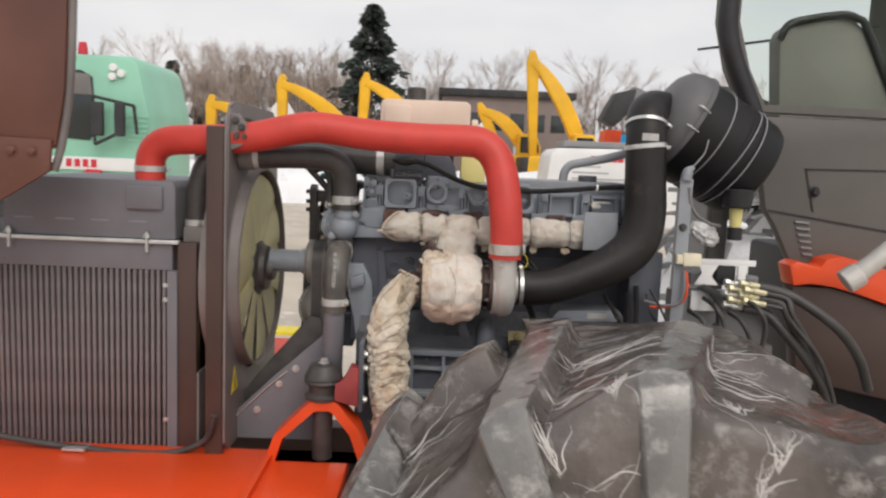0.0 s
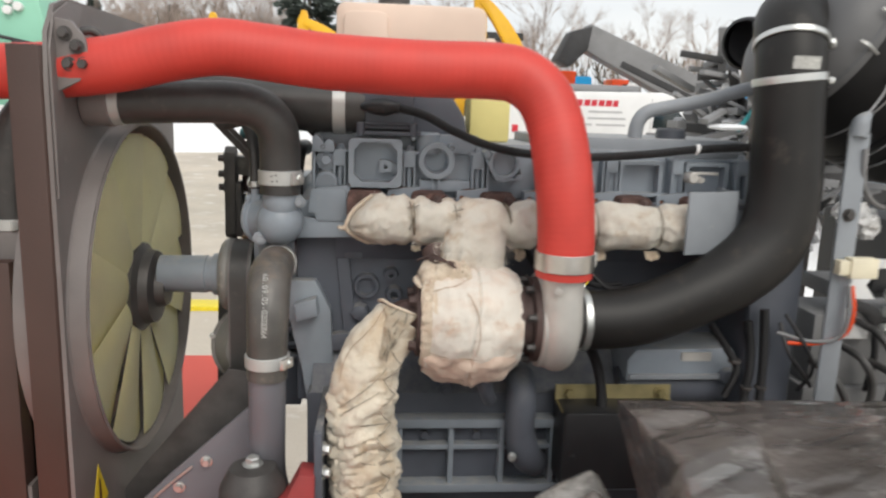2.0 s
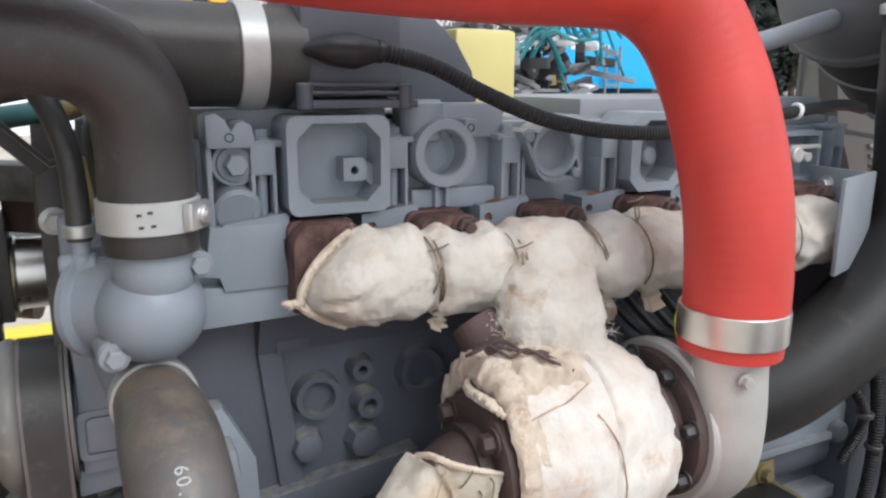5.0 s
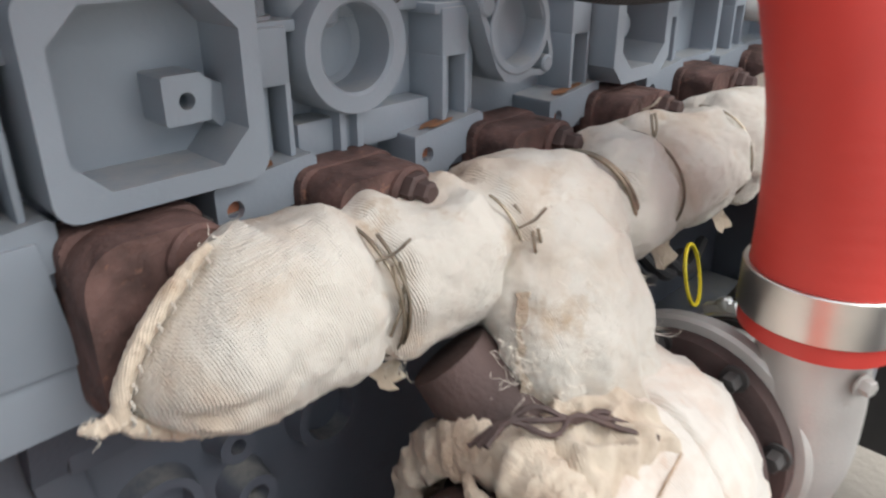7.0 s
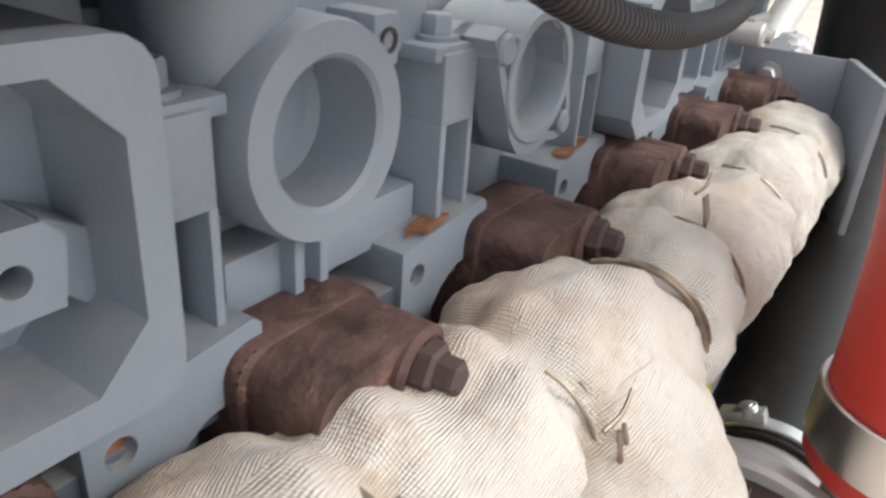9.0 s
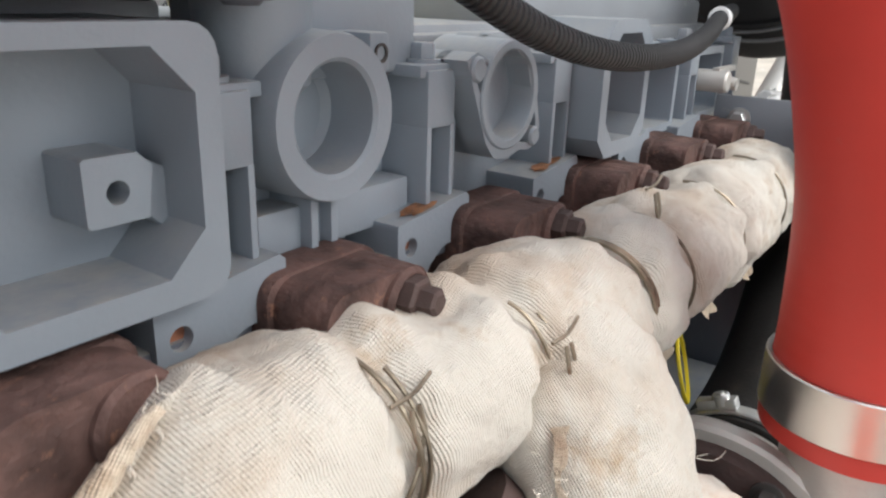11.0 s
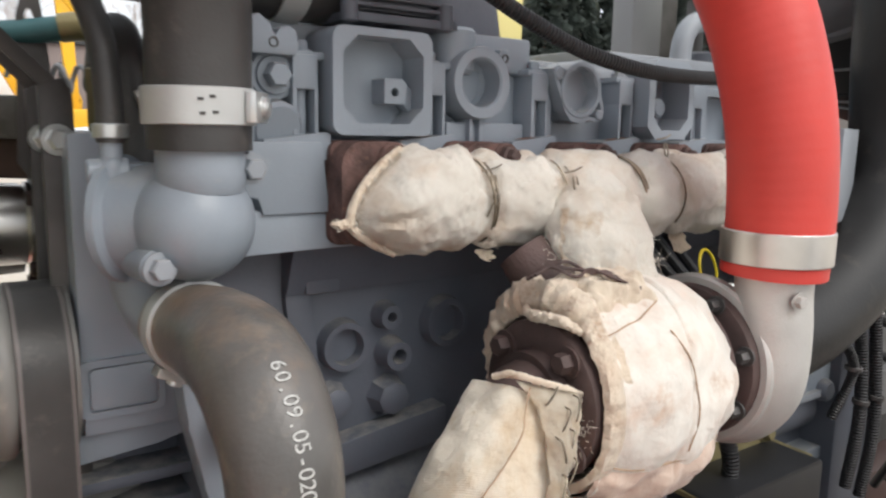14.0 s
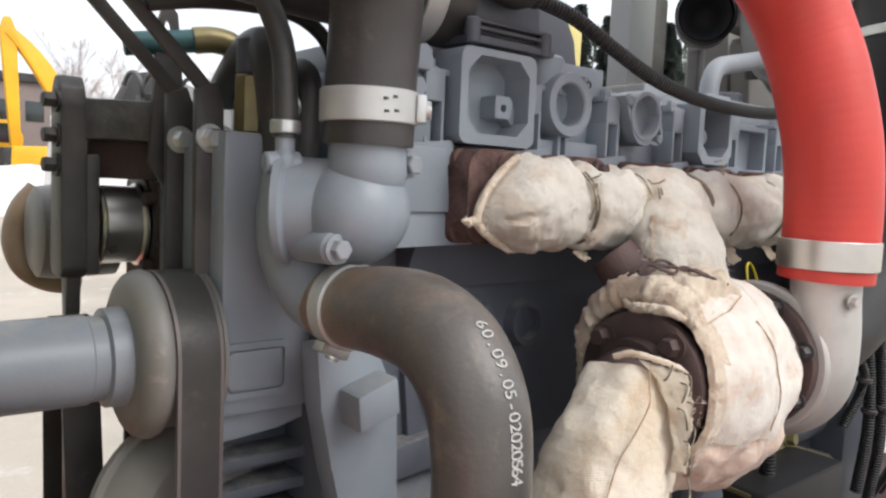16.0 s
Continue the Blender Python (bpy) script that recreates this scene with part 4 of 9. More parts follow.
# ---------------- exhaust manifold ----------------
man = thing("exhaust_manifold", (0.38, -0.08, 1.94), "rusty exhaust manifold wrapped in white glass cloth tied with wire", "exhaust manifold")
for i in range(6):
    c = P0 + PITCH * i + (0.032 if i else 0.046)
    b = B()
    prism(b, square(c, 2.011, 0.0385, 0.053, 0.012), "y", -0.013, 0.012, 0.003)
    stub = part("port_stub", b, M_RUST, man)
    b = B()
    prism(b, square(c + 0.001, 2.0115, 0.036 if i else 0.04, 0.051 if i else 0.052, 0.014 if i else 0.024, 7), "y", -0.04 if i == 0 else -0.047, -0.0125)
    part("stub_body", b, M_RUST, stub)
    b = B()
    lathe(b, (c + 0.0165, -0.02 if i else -0.013, 2.0445), (0.1, -1, 0.0), [(0, 0), (0, 0.0185), (0.028, 0.0185), (0.0305, 0.0165), (0.0305, 0.0155), (0.0295, 0.015), (0.0295, 0)], 32)
    part("stud_boss", b, M_RUST, stub)
    if i == 0:
        continue
    b = B()
    lathe(b, (c + 0.0175, -0.0445, 2.049), (0.1, -1, 0.0), [(0, 0.0), (0, 0.0135), (0.003, 0.0135), (0.0032, 0.0115)], 20)
    lathe(b, (c + 0.0178, -0.0475, 2.049), (0.1, -1, 0.0), [(0, 0.0), (0, 0.0115), (0.009, 0.0115), (0.0105, 0.0095), (0.0105, 0.0078), (0.018, 0.0075), (0.0195, 0.0055), (0.0195, 0)], 6)
    part("stud_nut", b, M_RUSTD, stub)


TIES = (0.168, 0.262, 0.37, 0.44, 0.56, 0.70)
LOG_Y, LOG_Z = -0.05, 2.004


def log_y(x):
    """The sleeve drifts away from the head along its length."""
    return float(np.interp(x, (0.0, 0.13, 0.22, 0.3, 0.37, 0.8), (-0.05, -0.05, -0.057, -0.068, -0.073, -0.078)))



def log_shape(s, t):
    """Pillows between the wire ties, with puckers that run into each tie."""
    x = 0.8 * s
    r = 0.0
    for k, w in enumerate(TIES):
        d = abs(x - w)
        r -= 0.0105 * math.exp(-(d / 0.011) ** 2)
        r += 0.0026 * math.exp(-(d / 0.03) ** 2) * math.sin(9 * t + 3 * k) * min(1, d / 0.008)
    v = Vector((x * 15, math.cos(t) * 1.2, math.sin(t) * 1.2))
    return r + 0.003 + 0.006 * noise.noise(v) + 0.0025 * noise.noise(v * 2.7 + Vector((3, 1, 2))) + 0.0034 * (0.35 - abs(noise.noise(v * 2.1 + Vector((9, 4, 7))))) + 0.0018 * (0.35 - abs(noise.noise(v * 4.6))) + 0.0009 * noise.noise(v * 7)


def seam_x(dz):
    """The sewn end of the sleeve: furthest out a little below the middle."""
    return 0.025 + (0.06 * (min(1.2, (dz + 0.37) / 1.49)) ** 1.9 if dz > -0.37 else 0.051 * (min(1.2, (-0.37 - dz) / 0.67)) ** 1.45)


SEAM_Y = -0.055
b = B()
log_pts = [(x, log_y(x), LOG_Z - 0.004 * max(0.0, x - 0.4)) for x in (0.0, 0.08, 0.15, 0.22, 0.3, 0.37, 0.5, 0.65, 0.8)]
sweep(b, log_pts, [0.05, 0.05, 0.05, 0.05, 0.05, 0.05, 0.05, 0.049, 0.046], 64, 260, True, log_shape, (0, 0, 1), (1.0, 1.03))
for v in b.verts:
    if v.co.x < 0.15:
        dz = (v.co.z - LOG_Z) / 0.051
        sx = seam_x(dz)
        v.co.x = sx + (0.15 - sx) * v.co.x / 0.15
        d = max(0.0, v.co.x - sx)
        f = math.sqrt(max(0.0, 1 - (1 - min(1, max(0.0, d - 0.009) / 0.036)) ** 2))
        v.co.y = SEAM_Y + (LOG_Y - SEAM_Y) * f + (v.co.y - LOG_Y) * (0.03 + 0.97 * f)
        # crease from the tip that ends in a pucker
        v.co.y += 0.011 * math.exp(-((dz + 0.32 - 4 * (d - 0.02)) / 0.1) ** 2) * math.exp(-((d - 0.026) / 0.02) ** 2) * (1 if v.co.y < LOG_Y else 0)
# even threads over the flattened end
uvl = b.loops.layers.uv.verify()
half_turn = math.pi * float(np.mean([0.05] * 7 + [0.049, 0.046]))
for f in b.faces:
    if len(f.verts) == 4 and all(lp.vert.co.x < 0.15 for lp in f.loops) and max(lp[uvl].uv.x for lp in f.loops) <= half_turn * 1.03:
        for lp in f.loops:
            co = lp.vert.co
            w = min(1.0, (0.15 - co.x) / 0.08)
            lp[uvl].uv = (lp[uvl].uv.x * (1 - w) + w * (half_turn / 2 - (co.z - LOG_Z)), co.x)
# hollows where the stud nuts press into the cloth
for v in b.verts:
    for i in range(6):
        dx = v.co.x - (0.066 + PITCH * i)
        if abs(dx) < 0.07 and v.co.z > LOG_Z:
            near = min(1.0, max(0.0, (v.co.y + 0.1) / 0.03))
            v.co.z -= (0.011 if i else 0.004) * math.exp(-(dx / 0.024) ** 2) * near * min(1.0, (v.co.z - LOG_Z) / 0.03)
log = part("cloth_sleeve", b, M_CLOTH, man, "white woven glass cloth sleeve, scorched in places")
# sewn end seam of the sleeve
b = B()
seam = [(seam_x(dz) - 0.0015, SEAM_Y - 0.001, LOG_Z + 0.051 * dz) for dz in (1.06 - 2.08 * k / 16 for k in range(17))]
seam = [(x + 0.003, y - 0.002, z) for x, y, z in seam]
sweep(b, seam, [0.0025, 0.0042, 0.0048, 0.0046, 0.0048, 0.0042, 0.0025], 12, 140, True, lumps(2, 0.02, 0.0008))
sweep(b, [(0.03, -0.057, 1.986), (0.022, -0.057, 1.985), (0.014, -0.056, 1.985), (0.008, -0.054, 1.987)], [0.006, 0.0055, 0.004, 0.0015], 8, 16, True, lumps(9, 0.05, 0.002))
part("end_seam", b, M_CLOTH2, log, "frayed sewn seam")
for k in range(12):
    dz = 0.95 - 1.8 * k / 11
    b = B()
    p = Vector((seam_x(dz) + 0.004, SEAM_Y - 0.004, LOG_Z + 0.051 * dz))
    sweep(b, [p + Vector((0, -0.0045, 0.0028)), p + Vector((0.0005, -0.0066, 0)), p + Vector((0, -0.0045, -0.0028))], 0.0008, 5, 8)
    part("seam_stitch", b, M_CLOTH, log)


def arc_on_log(x, a0, a1, n=18, out=0.0012, slant=0.0):
    pts = []
    for k in range(n):
        s = k / (n - 1)
        t = radians(a0 + (a1 - a0) * s)
        r = 0.0435 + out + 0.0012 * noise.noise(Vector((x * 50, s * 4, 0)))
        pts.append((x + slant * (s - 0.5), log_y(x) - 0.003 - math.sin(t) * r * 1.03, LOG_Z + math.cos(t) * r * 1.02))
    return pts


for x, a0, a1, slant in ((0.168, 15, 175, 0.014), (0.172, 30, 170, 0.006), (0.262, 25, 140, 0.012), (0.267, 40, 130, 0.0), (0.37, -20, 150, 0.03), (0.375, 0, 150, 0.024), (0.44, -20, 150, 0.012), (0.56, -10, 150, 0.006), (0.70, -10, 150, 0.006)):
    b = B()
    sweep(b, arc_on_log(x, a0, a1, slant=slant), 0.0017 if 0.36 < x < 0.38 else 0.0012, 6, 48)
    part("tie_wire", b, M_WIRE, log)
for x, t0, r in ((0.168, 75, 0.046), (0.262, 80, 0.056), (0.44, 20, 0.048)):
    t = radians(t0)
    c = Vector((x, log_y(x) - math.sin(t) * r, LOG_Z + math.cos(t) * r))
    b = B()
    for k in (-1, 1):
        sweep(b, [c + Vector((0.0025 * k, 0.001, 0.016)), c + Vector((0.003 * k, -0.002, 0.004)), c + Vector((-0.0012 * k, -0.0022, -0.006)), c + Vector((0.0035 * k, -0.002, -0.016)), c + Vector((0.007 * k, 0, -0.026))], 0.0011, 6, 18)
    sweep(b, [c + Vector((-0.012, 0.004, 0.02)), c + Vector((0.0, 0.002, 0.022)), c + Vector((0.012, 0.003, 0.026))], 0.001, 6, 10)
    part("twisted_wire_end", b, M_WIRE, log)
# loose flaps under the ties
for x, w, h, a in ((0.178, 0.02, 0.012, -25), (0.40, 0.024, 0.026, 10), (0.47, 0.03, 0.024, -18), (0.575, 0.024, 0.022, 15), (0.69, 0.03, 0.02, -10)):
    b = B()
    sub = bmesh.new()
    rows = [[sub.verts.new((x + w * (i / 5 - 0.5) + 0.006 * noise.noise(Vector((i, j, x * 9))), log_y(x) - 0.015 - 0.014 * j / 4 + 0.006 * noise.noise(Vector((i * 0.8, j * 0.8, x * 30))), 1.952 - h * j / 4 * (1 - 0.5 * abs(i / 5 - 0.4)))) for i in range(6)] for j in range(5)]
    for r0, r1 in zip(rows, rows[1:]):
        for i in range(5):
            sub.faces.new((r0[i], r0[i + 1], r1[i + 1], r1[i]))
    bmesh.ops.solidify(sub, geom=sub.faces[:], thickness=0.003)
    merge(b, sub)
    part("loose_flap", b, M_CLOTH2, log)
# cloth saddle over the drop pipe to the turbine
b = B()


def neck_shape(s, t):
    v = Vector((s * 3 + 11, math.cos(t) * 1.4, math.sin(t) * 1.4))
    pleat = 0.0022 * math.sin(11 * t + 2 * noise.noise(v)) * math.exp(-((s - 0.75) / 0.2) ** 2)
    return pleat + 0.009 * noise.noise(v) + 0.005 * noise.noise(v * 2.5) + 0.002 * noise.noise(v * 6)


sweep(b, [(0.305, -0.08, 2.015), (0.302, -0.1, 1.985), (0.295, -0.126, 1.945), (0.291, -0.138, 1.91), (0.29, -0.15, 1.88)], [0.044, 0.06, 0.062, 0.058, 0.062, 0.07], 44, 60, True, neck_shape, (0, 1, 0), (0.85, 1.06))
part("drop_sleeve", b, M_CLOTH, man, "baggy white cloth over the drop pipe")
b = B()
sweep(b, [(0.262, -0.13, 1.955), (0.252, -0.15, 1.94), (0.25, -0.165, 1.92), (0.245, -0.175, 1.90)], [0.006, 0.012, 0.011, 0.005], 10, 16, True, lumps(3, 0.1, 0.003))
part("loose_edge", b, M_CLOTH2, man, "frayed loose cloth edge")
la, _ = spline([(0.238, -0.122, 1.997), (0.232, -0.129, 1.98), (0.228, -0.136, 1.96), (0.223, -0.141, 1.933)], 20)
lb, _ = spline([(0.254, -0.126, 2.0), (0.262, -0.138, 1.982), (0.262, -0.148, 1.962), (0.258, -0.155, 1.93)], 20)
sub = bmesh.new()
uvl = sub.loops.layers.uv.verify()
grid = []
for j in range(20):
    row = []
    for i in range(10):
        u = i / 9
        v = Vector((u * 2.2, j * 0.22, 31))
        p = Vector(la[j]) * (1 - u) + Vector(lb[j]) * u + Vector((0.003 * noise.noise(v * 2) * (1 - u), -0.005 * math.sin(math.pi * u) - 0.006 * noise.noise(v), 0.006 * noise.noise(v * 2.4) * j / 19))
        row.append((sub.verts.new(p), u * 0.03, j * 0.0035))
    grid.append(row)
for r0, r1 in zip(grid, grid[1:]):
    for i in range(9):
        q = (r0[i], r0[i + 1], r1[i + 1], r1[i])
        f = sub.faces.new([t[0] for t in q])
        for lp, t in zip(f.loops, q):
            lp[uvl].uv = t[1:]
bmesh.ops.solidify(sub, geom=sub.faces[:], thickness=0.003)
part("hanging_flap", sub, M_HOOD, man, "frayed tan cloth flap hanging from the wire tie", 60)
b = B()
sweep(b, [(0.215, -0.09, 1.95), (0.225, -0.11, 1.925), (0.23, -0.13, 1.91), (0.26, -0.14, 1.90)], [0.028, 0.032, 0.034, 0.03], 20, 20)
part("drop_pipe", b, M_RUSTD, man)
# bright heat shield bracket at the far end
shield = thing("heat_shield", (0.8, -0.1, 1.955), "bent grey sheet metal heat shield beside the manifold", "heat shield")
b = B()
prism(b, [(0.742, -0.15), (0.868, -0.108), (0.874, -0.1), (0.868, -0.1), (0.741, -0.144)], "z", 1.955, 2.088, 0.001)
part("front_plate", b, M_GREYL, shield)
b = B()
prism(b, [(0.868, -0.0995), (0.874, -0.0995), (0.874, 0.0), (0.868, 0.0)], "z", 1.957, 2.086, 0.001)
part("side_flange", b, M_GREYL, shield)
for z in (1.98, 2.06):
    b = B()
    bolt(b, (0.868, -0.03, z), (-1, 0, 0), 0.009, 0.009)
    part("shield_bolt", b, M_ZINC, shield)

# frayed threads on the cloth
b = B()
rng = random.Random(11)
spots = [((0.014, -0.056, 1.985), 14, 0.005, 0.002), ((0.226, -0.136, 1.962), 60, 0.009, 0.009), ((0.236, -0.146, 1.935), 50, 0.009, 0.01), ((0.242, -0.15, 1.945), 60, 0.01, 0.012), ((0.238, -0.165, 1.915), 70, 0.009, 0.012), ((0.172, -0.092, 1.966), 12, 0.006, 0.004), ((0.265, -0.145, 1.985), 50, 0.008, 0.01),
         ((0.365, -0.12, 1.955), 40, 0.01, 0.008), ((0.35, -0.15, 1.925), 60, 0.012, 0.01), ((0.2, -0.225, 1.90), 50, 0.008, 0.01), ((0.082, -0.057, 2.058), 8, 0.004, 0.002), ((0.145, -0.243, 1.82), 40, 0.007, 0.01), ((0.225, -0.07, 2.03), 26, 0.006, 0.008)]
for c, cnt, sz, spread in spots:
    for _ in range(cnt):
        p = Vector(c) + Vector([rng.gauss(0, spread) for _ in range(3)])
        d = Vector((rng.gauss(0, 1), rng.gauss(-0.5, 0.8), rng.gauss(-0.3, 1))).normalized() * sz * rng.uniform(0.5, 1.5)
        q = p + d * 0.5 + Vector((rng.gauss(0, 0.25), rng.gauss(0, 0.25), rng.gauss(0, 0.25))) * sz
        sweep(b, [p, q, p + d], [0.00024, 0.0002, 0.0001], 3, 5, False)
tagged(part("frayed_threads", b, M_THREAD, man, "pale frayed glass threads"), kind="stuff")

# ---------------- turbocharger ----------------
TY, TZ = -0.158, 1.815
turbo = thing("turbocharger", (0.3, TY, 1.7), "turbocharger with cloth-wrapped turbine and bare cast aluminium compressor", "turbocharger")


def blanket_shape(s, t):
    v = Vector((s * 2.2 + 5, math.cos(t) * 1.2, math.sin(t) * 1.2))
    seam = -0.006 * math.exp(-((s - 0.5 - 0.04 * math.sin(2 * t)) / 0.012) ** 2)
    low = 0.008 * max(0, -math.cos(t)) ** 2
    pleat = 0.0025 * math.sin(14 * t + 4 * noise.noise(v * 1.5)) * (math.exp(-(s / 0.14) ** 2) + math.exp(-((1 - s) / 0.1) ** 2))
    return seam + low + pleat + 0.011 * noise.noise(v) + 0.006 * noise.noise(v * 2.7) + 0.002 * noise.noise(v * 7)


BL_X0, BL_X1 = 0.192, 0.388
BL_R = [0.098, 0.104, 0.108, 0.110, 0.112, 0.112, 0.110, 0.107, 0.100, 0.09]
b = B()
sweep(b, [(BL_X0, TY, TZ), (0.24, TY, TZ), (0.3, TY, TZ), (BL_X1, TY, TZ)], BL_R, 64, 90, False, blanket_shape, (0, 0, 1), (1.05, 0.94))
blanket = part("turbine_blanket", b, M_JACKET, turbo, "bulky white glass cloth jacket with stitched seams")
b = B()
lathe(b, (0.385, TY, TZ), (-1, 0, 0), [(0, 0), (0, 0.085), (0.12, 0.085), (0.165, 0.08), (0.175, 0.06), (0.175, 0)], 40)
part("turbine_housing", b, M_RUSTD, turbo, "dark rusty turbine housing")


def on_blanket(x, deg, out=0.0):
    """A point on the jacket: x along it, degrees from its top towards the walkway."""
    s, t = (x - BL_X0) / (BL_X1 - BL_X0), radians(deg)
    r = float(np.interp(s, np.linspace(0, 1, len(BL_R)), BL_R)) + blanket_shape(s, t) + out
    return (x, TY - math.sin(t) * r * 0.94, TZ + math.cos(t) * r * 1.05)


def collar(a0, a1, n=190):
    """The jacket's ragged front edge: a thick turned-in hem round the flange, taller over the top."""
    sub = bmesh.new()
    uvl = sub.loops.layers.uv.verify()
    rows = []
    for i in range(n):
        a = a0 + (a1 - a0) * i / (n - 1)
        t = radians(a)
        r_in = float(np.interp(a, [-95, -79, -52, -9, 30, 50, 68, 89, 117, 144, 165], [0.074, 0.076, 0.08, 0.083, 0.09, 0.093, 0.091, 0.089, 0.091, 0.087, 0.086]))
        r_out = float(np.interp(a, [-95, -84, -61, -43, -23, -1, 25, 50, 80, 165], [0.09, 0.094, 0.104, 0.112, 0.117, 0.119, 0.113, 0.103, 0.098, 0.099]))
        w = noise.noise(Vector((t * 3, 4, 1)))
        calm = float(np.interp(a, [15, 55], [1.0, 0.3]))
        fray = calm * (0.005 * noise.noise(Vector((t * 9, 2, 8))) + 0.004 * w)
        mid = (r_in + r_out) / 2
        xb = float(np.interp(a, [-10, 40], [0.236, 0.206]))
        prof = [(xb, r_out - 0.007), (xb * 0.5 + 0.0995, r_out - 0.001), (0.199, r_out + 0.001), (0.19 + fray, r_out - 0.001), (0.1835 + fray, mid + 0.003), (0.182 + fray, mid - 0.004), (0.184 + fray, r_in + 0.002), (0.189, r_in), (0.2, r_in + 0.003), (0.214, r_in + 0.008)]
        row = []
        for j, (x, r) in enumerate(prof):
            v = Vector((t * 5, j * 0.55, 3.0))
            r += calm * (0.007 * noise.noise(v) * (0.4 if r < mid else 1) + 0.0045 * noise.noise(v * 2.9 + Vector((w * 4, 0, 0))))
            x += calm * 0.004 * noise.noise(v * 1.7 + Vector((9, 0, 0)))
            row.append((sub.verts.new((x, TY - math.sin(t) * r, TZ + math.cos(t) * r)), t * 0.1, j * 0.012))
        rows.append(row)
    for r0, r1 in zip(rows, rows[1:]):
        for j in range(len(r0) - 1):
            q = (r0[j], r0[j + 1], r1[j + 1], r1[j])
            f = sub.faces.new([k[0] for k in q])
            for lp, k in zip(f.loops, q):
                lp[uvl].uv = k[1:]
    return sub


part("front_hem", collar(-100, 168), M_HOOD, blanket, "scorched tan hem arching over the flange", 70)
b = B()
sweep(b, [(0.183, -0.136, 1.902), (0.176, -0.15, 1.898), (0.174, -0.175, 1.9), (0.176, -0.2, 1.9), (0.182, -0.215, 1.893)], [0.003, 0.006, 0.0055, 0.006, 0.003], 10, 40, True, lumps(6, 0.05, 0.002))
part("turned_edge", b, M_HOOD, blanket, "rolled loose edge of tan cloth")


def crumpled(x0, x1, a0, a1, seed, lift, rough=0.03):
    """A creased sheet of cloth lying on the jacket, between two angles from its top."""
    sub = bmesh.new()
    uvl = sub.loops.layers.uv.verify()
    nu, nv = 46, 40
    rows = []
    for i in range(nu):
        u = i / (nu - 1)
        row = []
        for j in range(nv):
            w = j / (nv - 1)
            v = Vector((u * 3.4, w * 3.0, seed))
            x = x0 + (x1 - x0) * u + 0.006 * noise.noise(Vector((w * 7, seed, 2))) * (1 - abs(2 * u - 1))
            a = a0 + (a1 - a0) * w + 5 * noise.noise(Vector((u * 6, seed, 7)))
            edge = min(1.0, 6 * min(u, 1 - u, w, 1 - w))
            p = on_blanket(min(BL_X1, max(BL_X0, x)), a, -0.002 + lift * edge + rough * edge * (0.5 - abs(noise.noise(v))) + 0.2 * rough * noise.noise(v * 2.6))
            row.append((sub.verts.new((x, p[1], p[2])), u * (x1 - x0), w * 0.12))
        rows.append(row)
    for r0, r1 in zip(rows, rows[1:]):
        for j in range(nv - 1):
            q = (r0[j], r0[j + 1], r1[j + 1], r1[j])
            f = sub.faces.new([t[0] for t in q])
            for lp, t in zip(f.loops, q):
                lp[uvl].uv = t[1:]
    return sub


part("loose_fold", crumpled(0.2, 0.285, -5, 34, 3.1, 0.006, 0.02), M_CLOTH2, blanket, "scorched crumpled fold of cloth", 60)
part("lower_panel", crumpled(0.188, 0.384, 117, 190, 5.3, 0.007, 0.014), M_PINK, blanket, "rust-tinted sagging lower panel", 60)
b = B()
for k_, dz in enumerate((0, 0.006, -0.007)):
    sweep(b, [(0.176, -0.15 - dz, 1.935 + dz * 0.5), (0.195, -0.155, 1.944), (0.212, -0.168 + dz, 1.943 + dz), (0.228, -0.178, 1.941 - dz * 0.3), (0.246, -0.19 + dz, 1.937 + dz * 0.4), (0.264, -0.205 + dz, 1.926)], 0.0019, 6, 40, True, lumps(5, 0.02, 0.0008))
part("tie_wire", b, M_RUSTD, blanket)
for seam_pts in ([(0.192, 46), (0.209, 45), (0.23, 43), (0.25, 41), (0.275, 36)], [(0.272, 52), (0.288, 66), (0.296, 80), (0.297, 95), (0.292, 112)], [(0.194, 115), (0.23, 117), (0.28, 118), (0.33, 121), (0.37, 122)]):
    track, _ = spline([on_blanket(x_, d_, 0.0012) for x_, d_ in seam_pts], 24)
    b = B()
    sweep(b, track.tolist(), 0.0008, 6, 60, True, lumps(7, 0.004, 0.0006))
    part("stitching", b, M_STITCH, blanket, "brown stitched seam")
# exhaust flange
b = B()
lathe(b, (0.19, TY - 0.008, TZ + 0.002), (-1, 0, 0), [(0, 0), (0, 0.078), (0.014, 0.078), (0.016, 0.074), (0.016, 0.05), (0.03, 0.048), (0.03, 0)], 40)
flange = part("outlet_flange", b, M_RUSTD, turbo, "dark rusty cast flange")
for y, z in ((-0.208, 1.865), (-0.221, 1.777), (-0.118, 1.86), (-0.12, 1.765)):
    b = B()
    bolt(b, (0.174, y, z), (-1, 0, 0), 0.0105, 0.012)
    part("flange_bolt", b, M_RUSTD, flange)
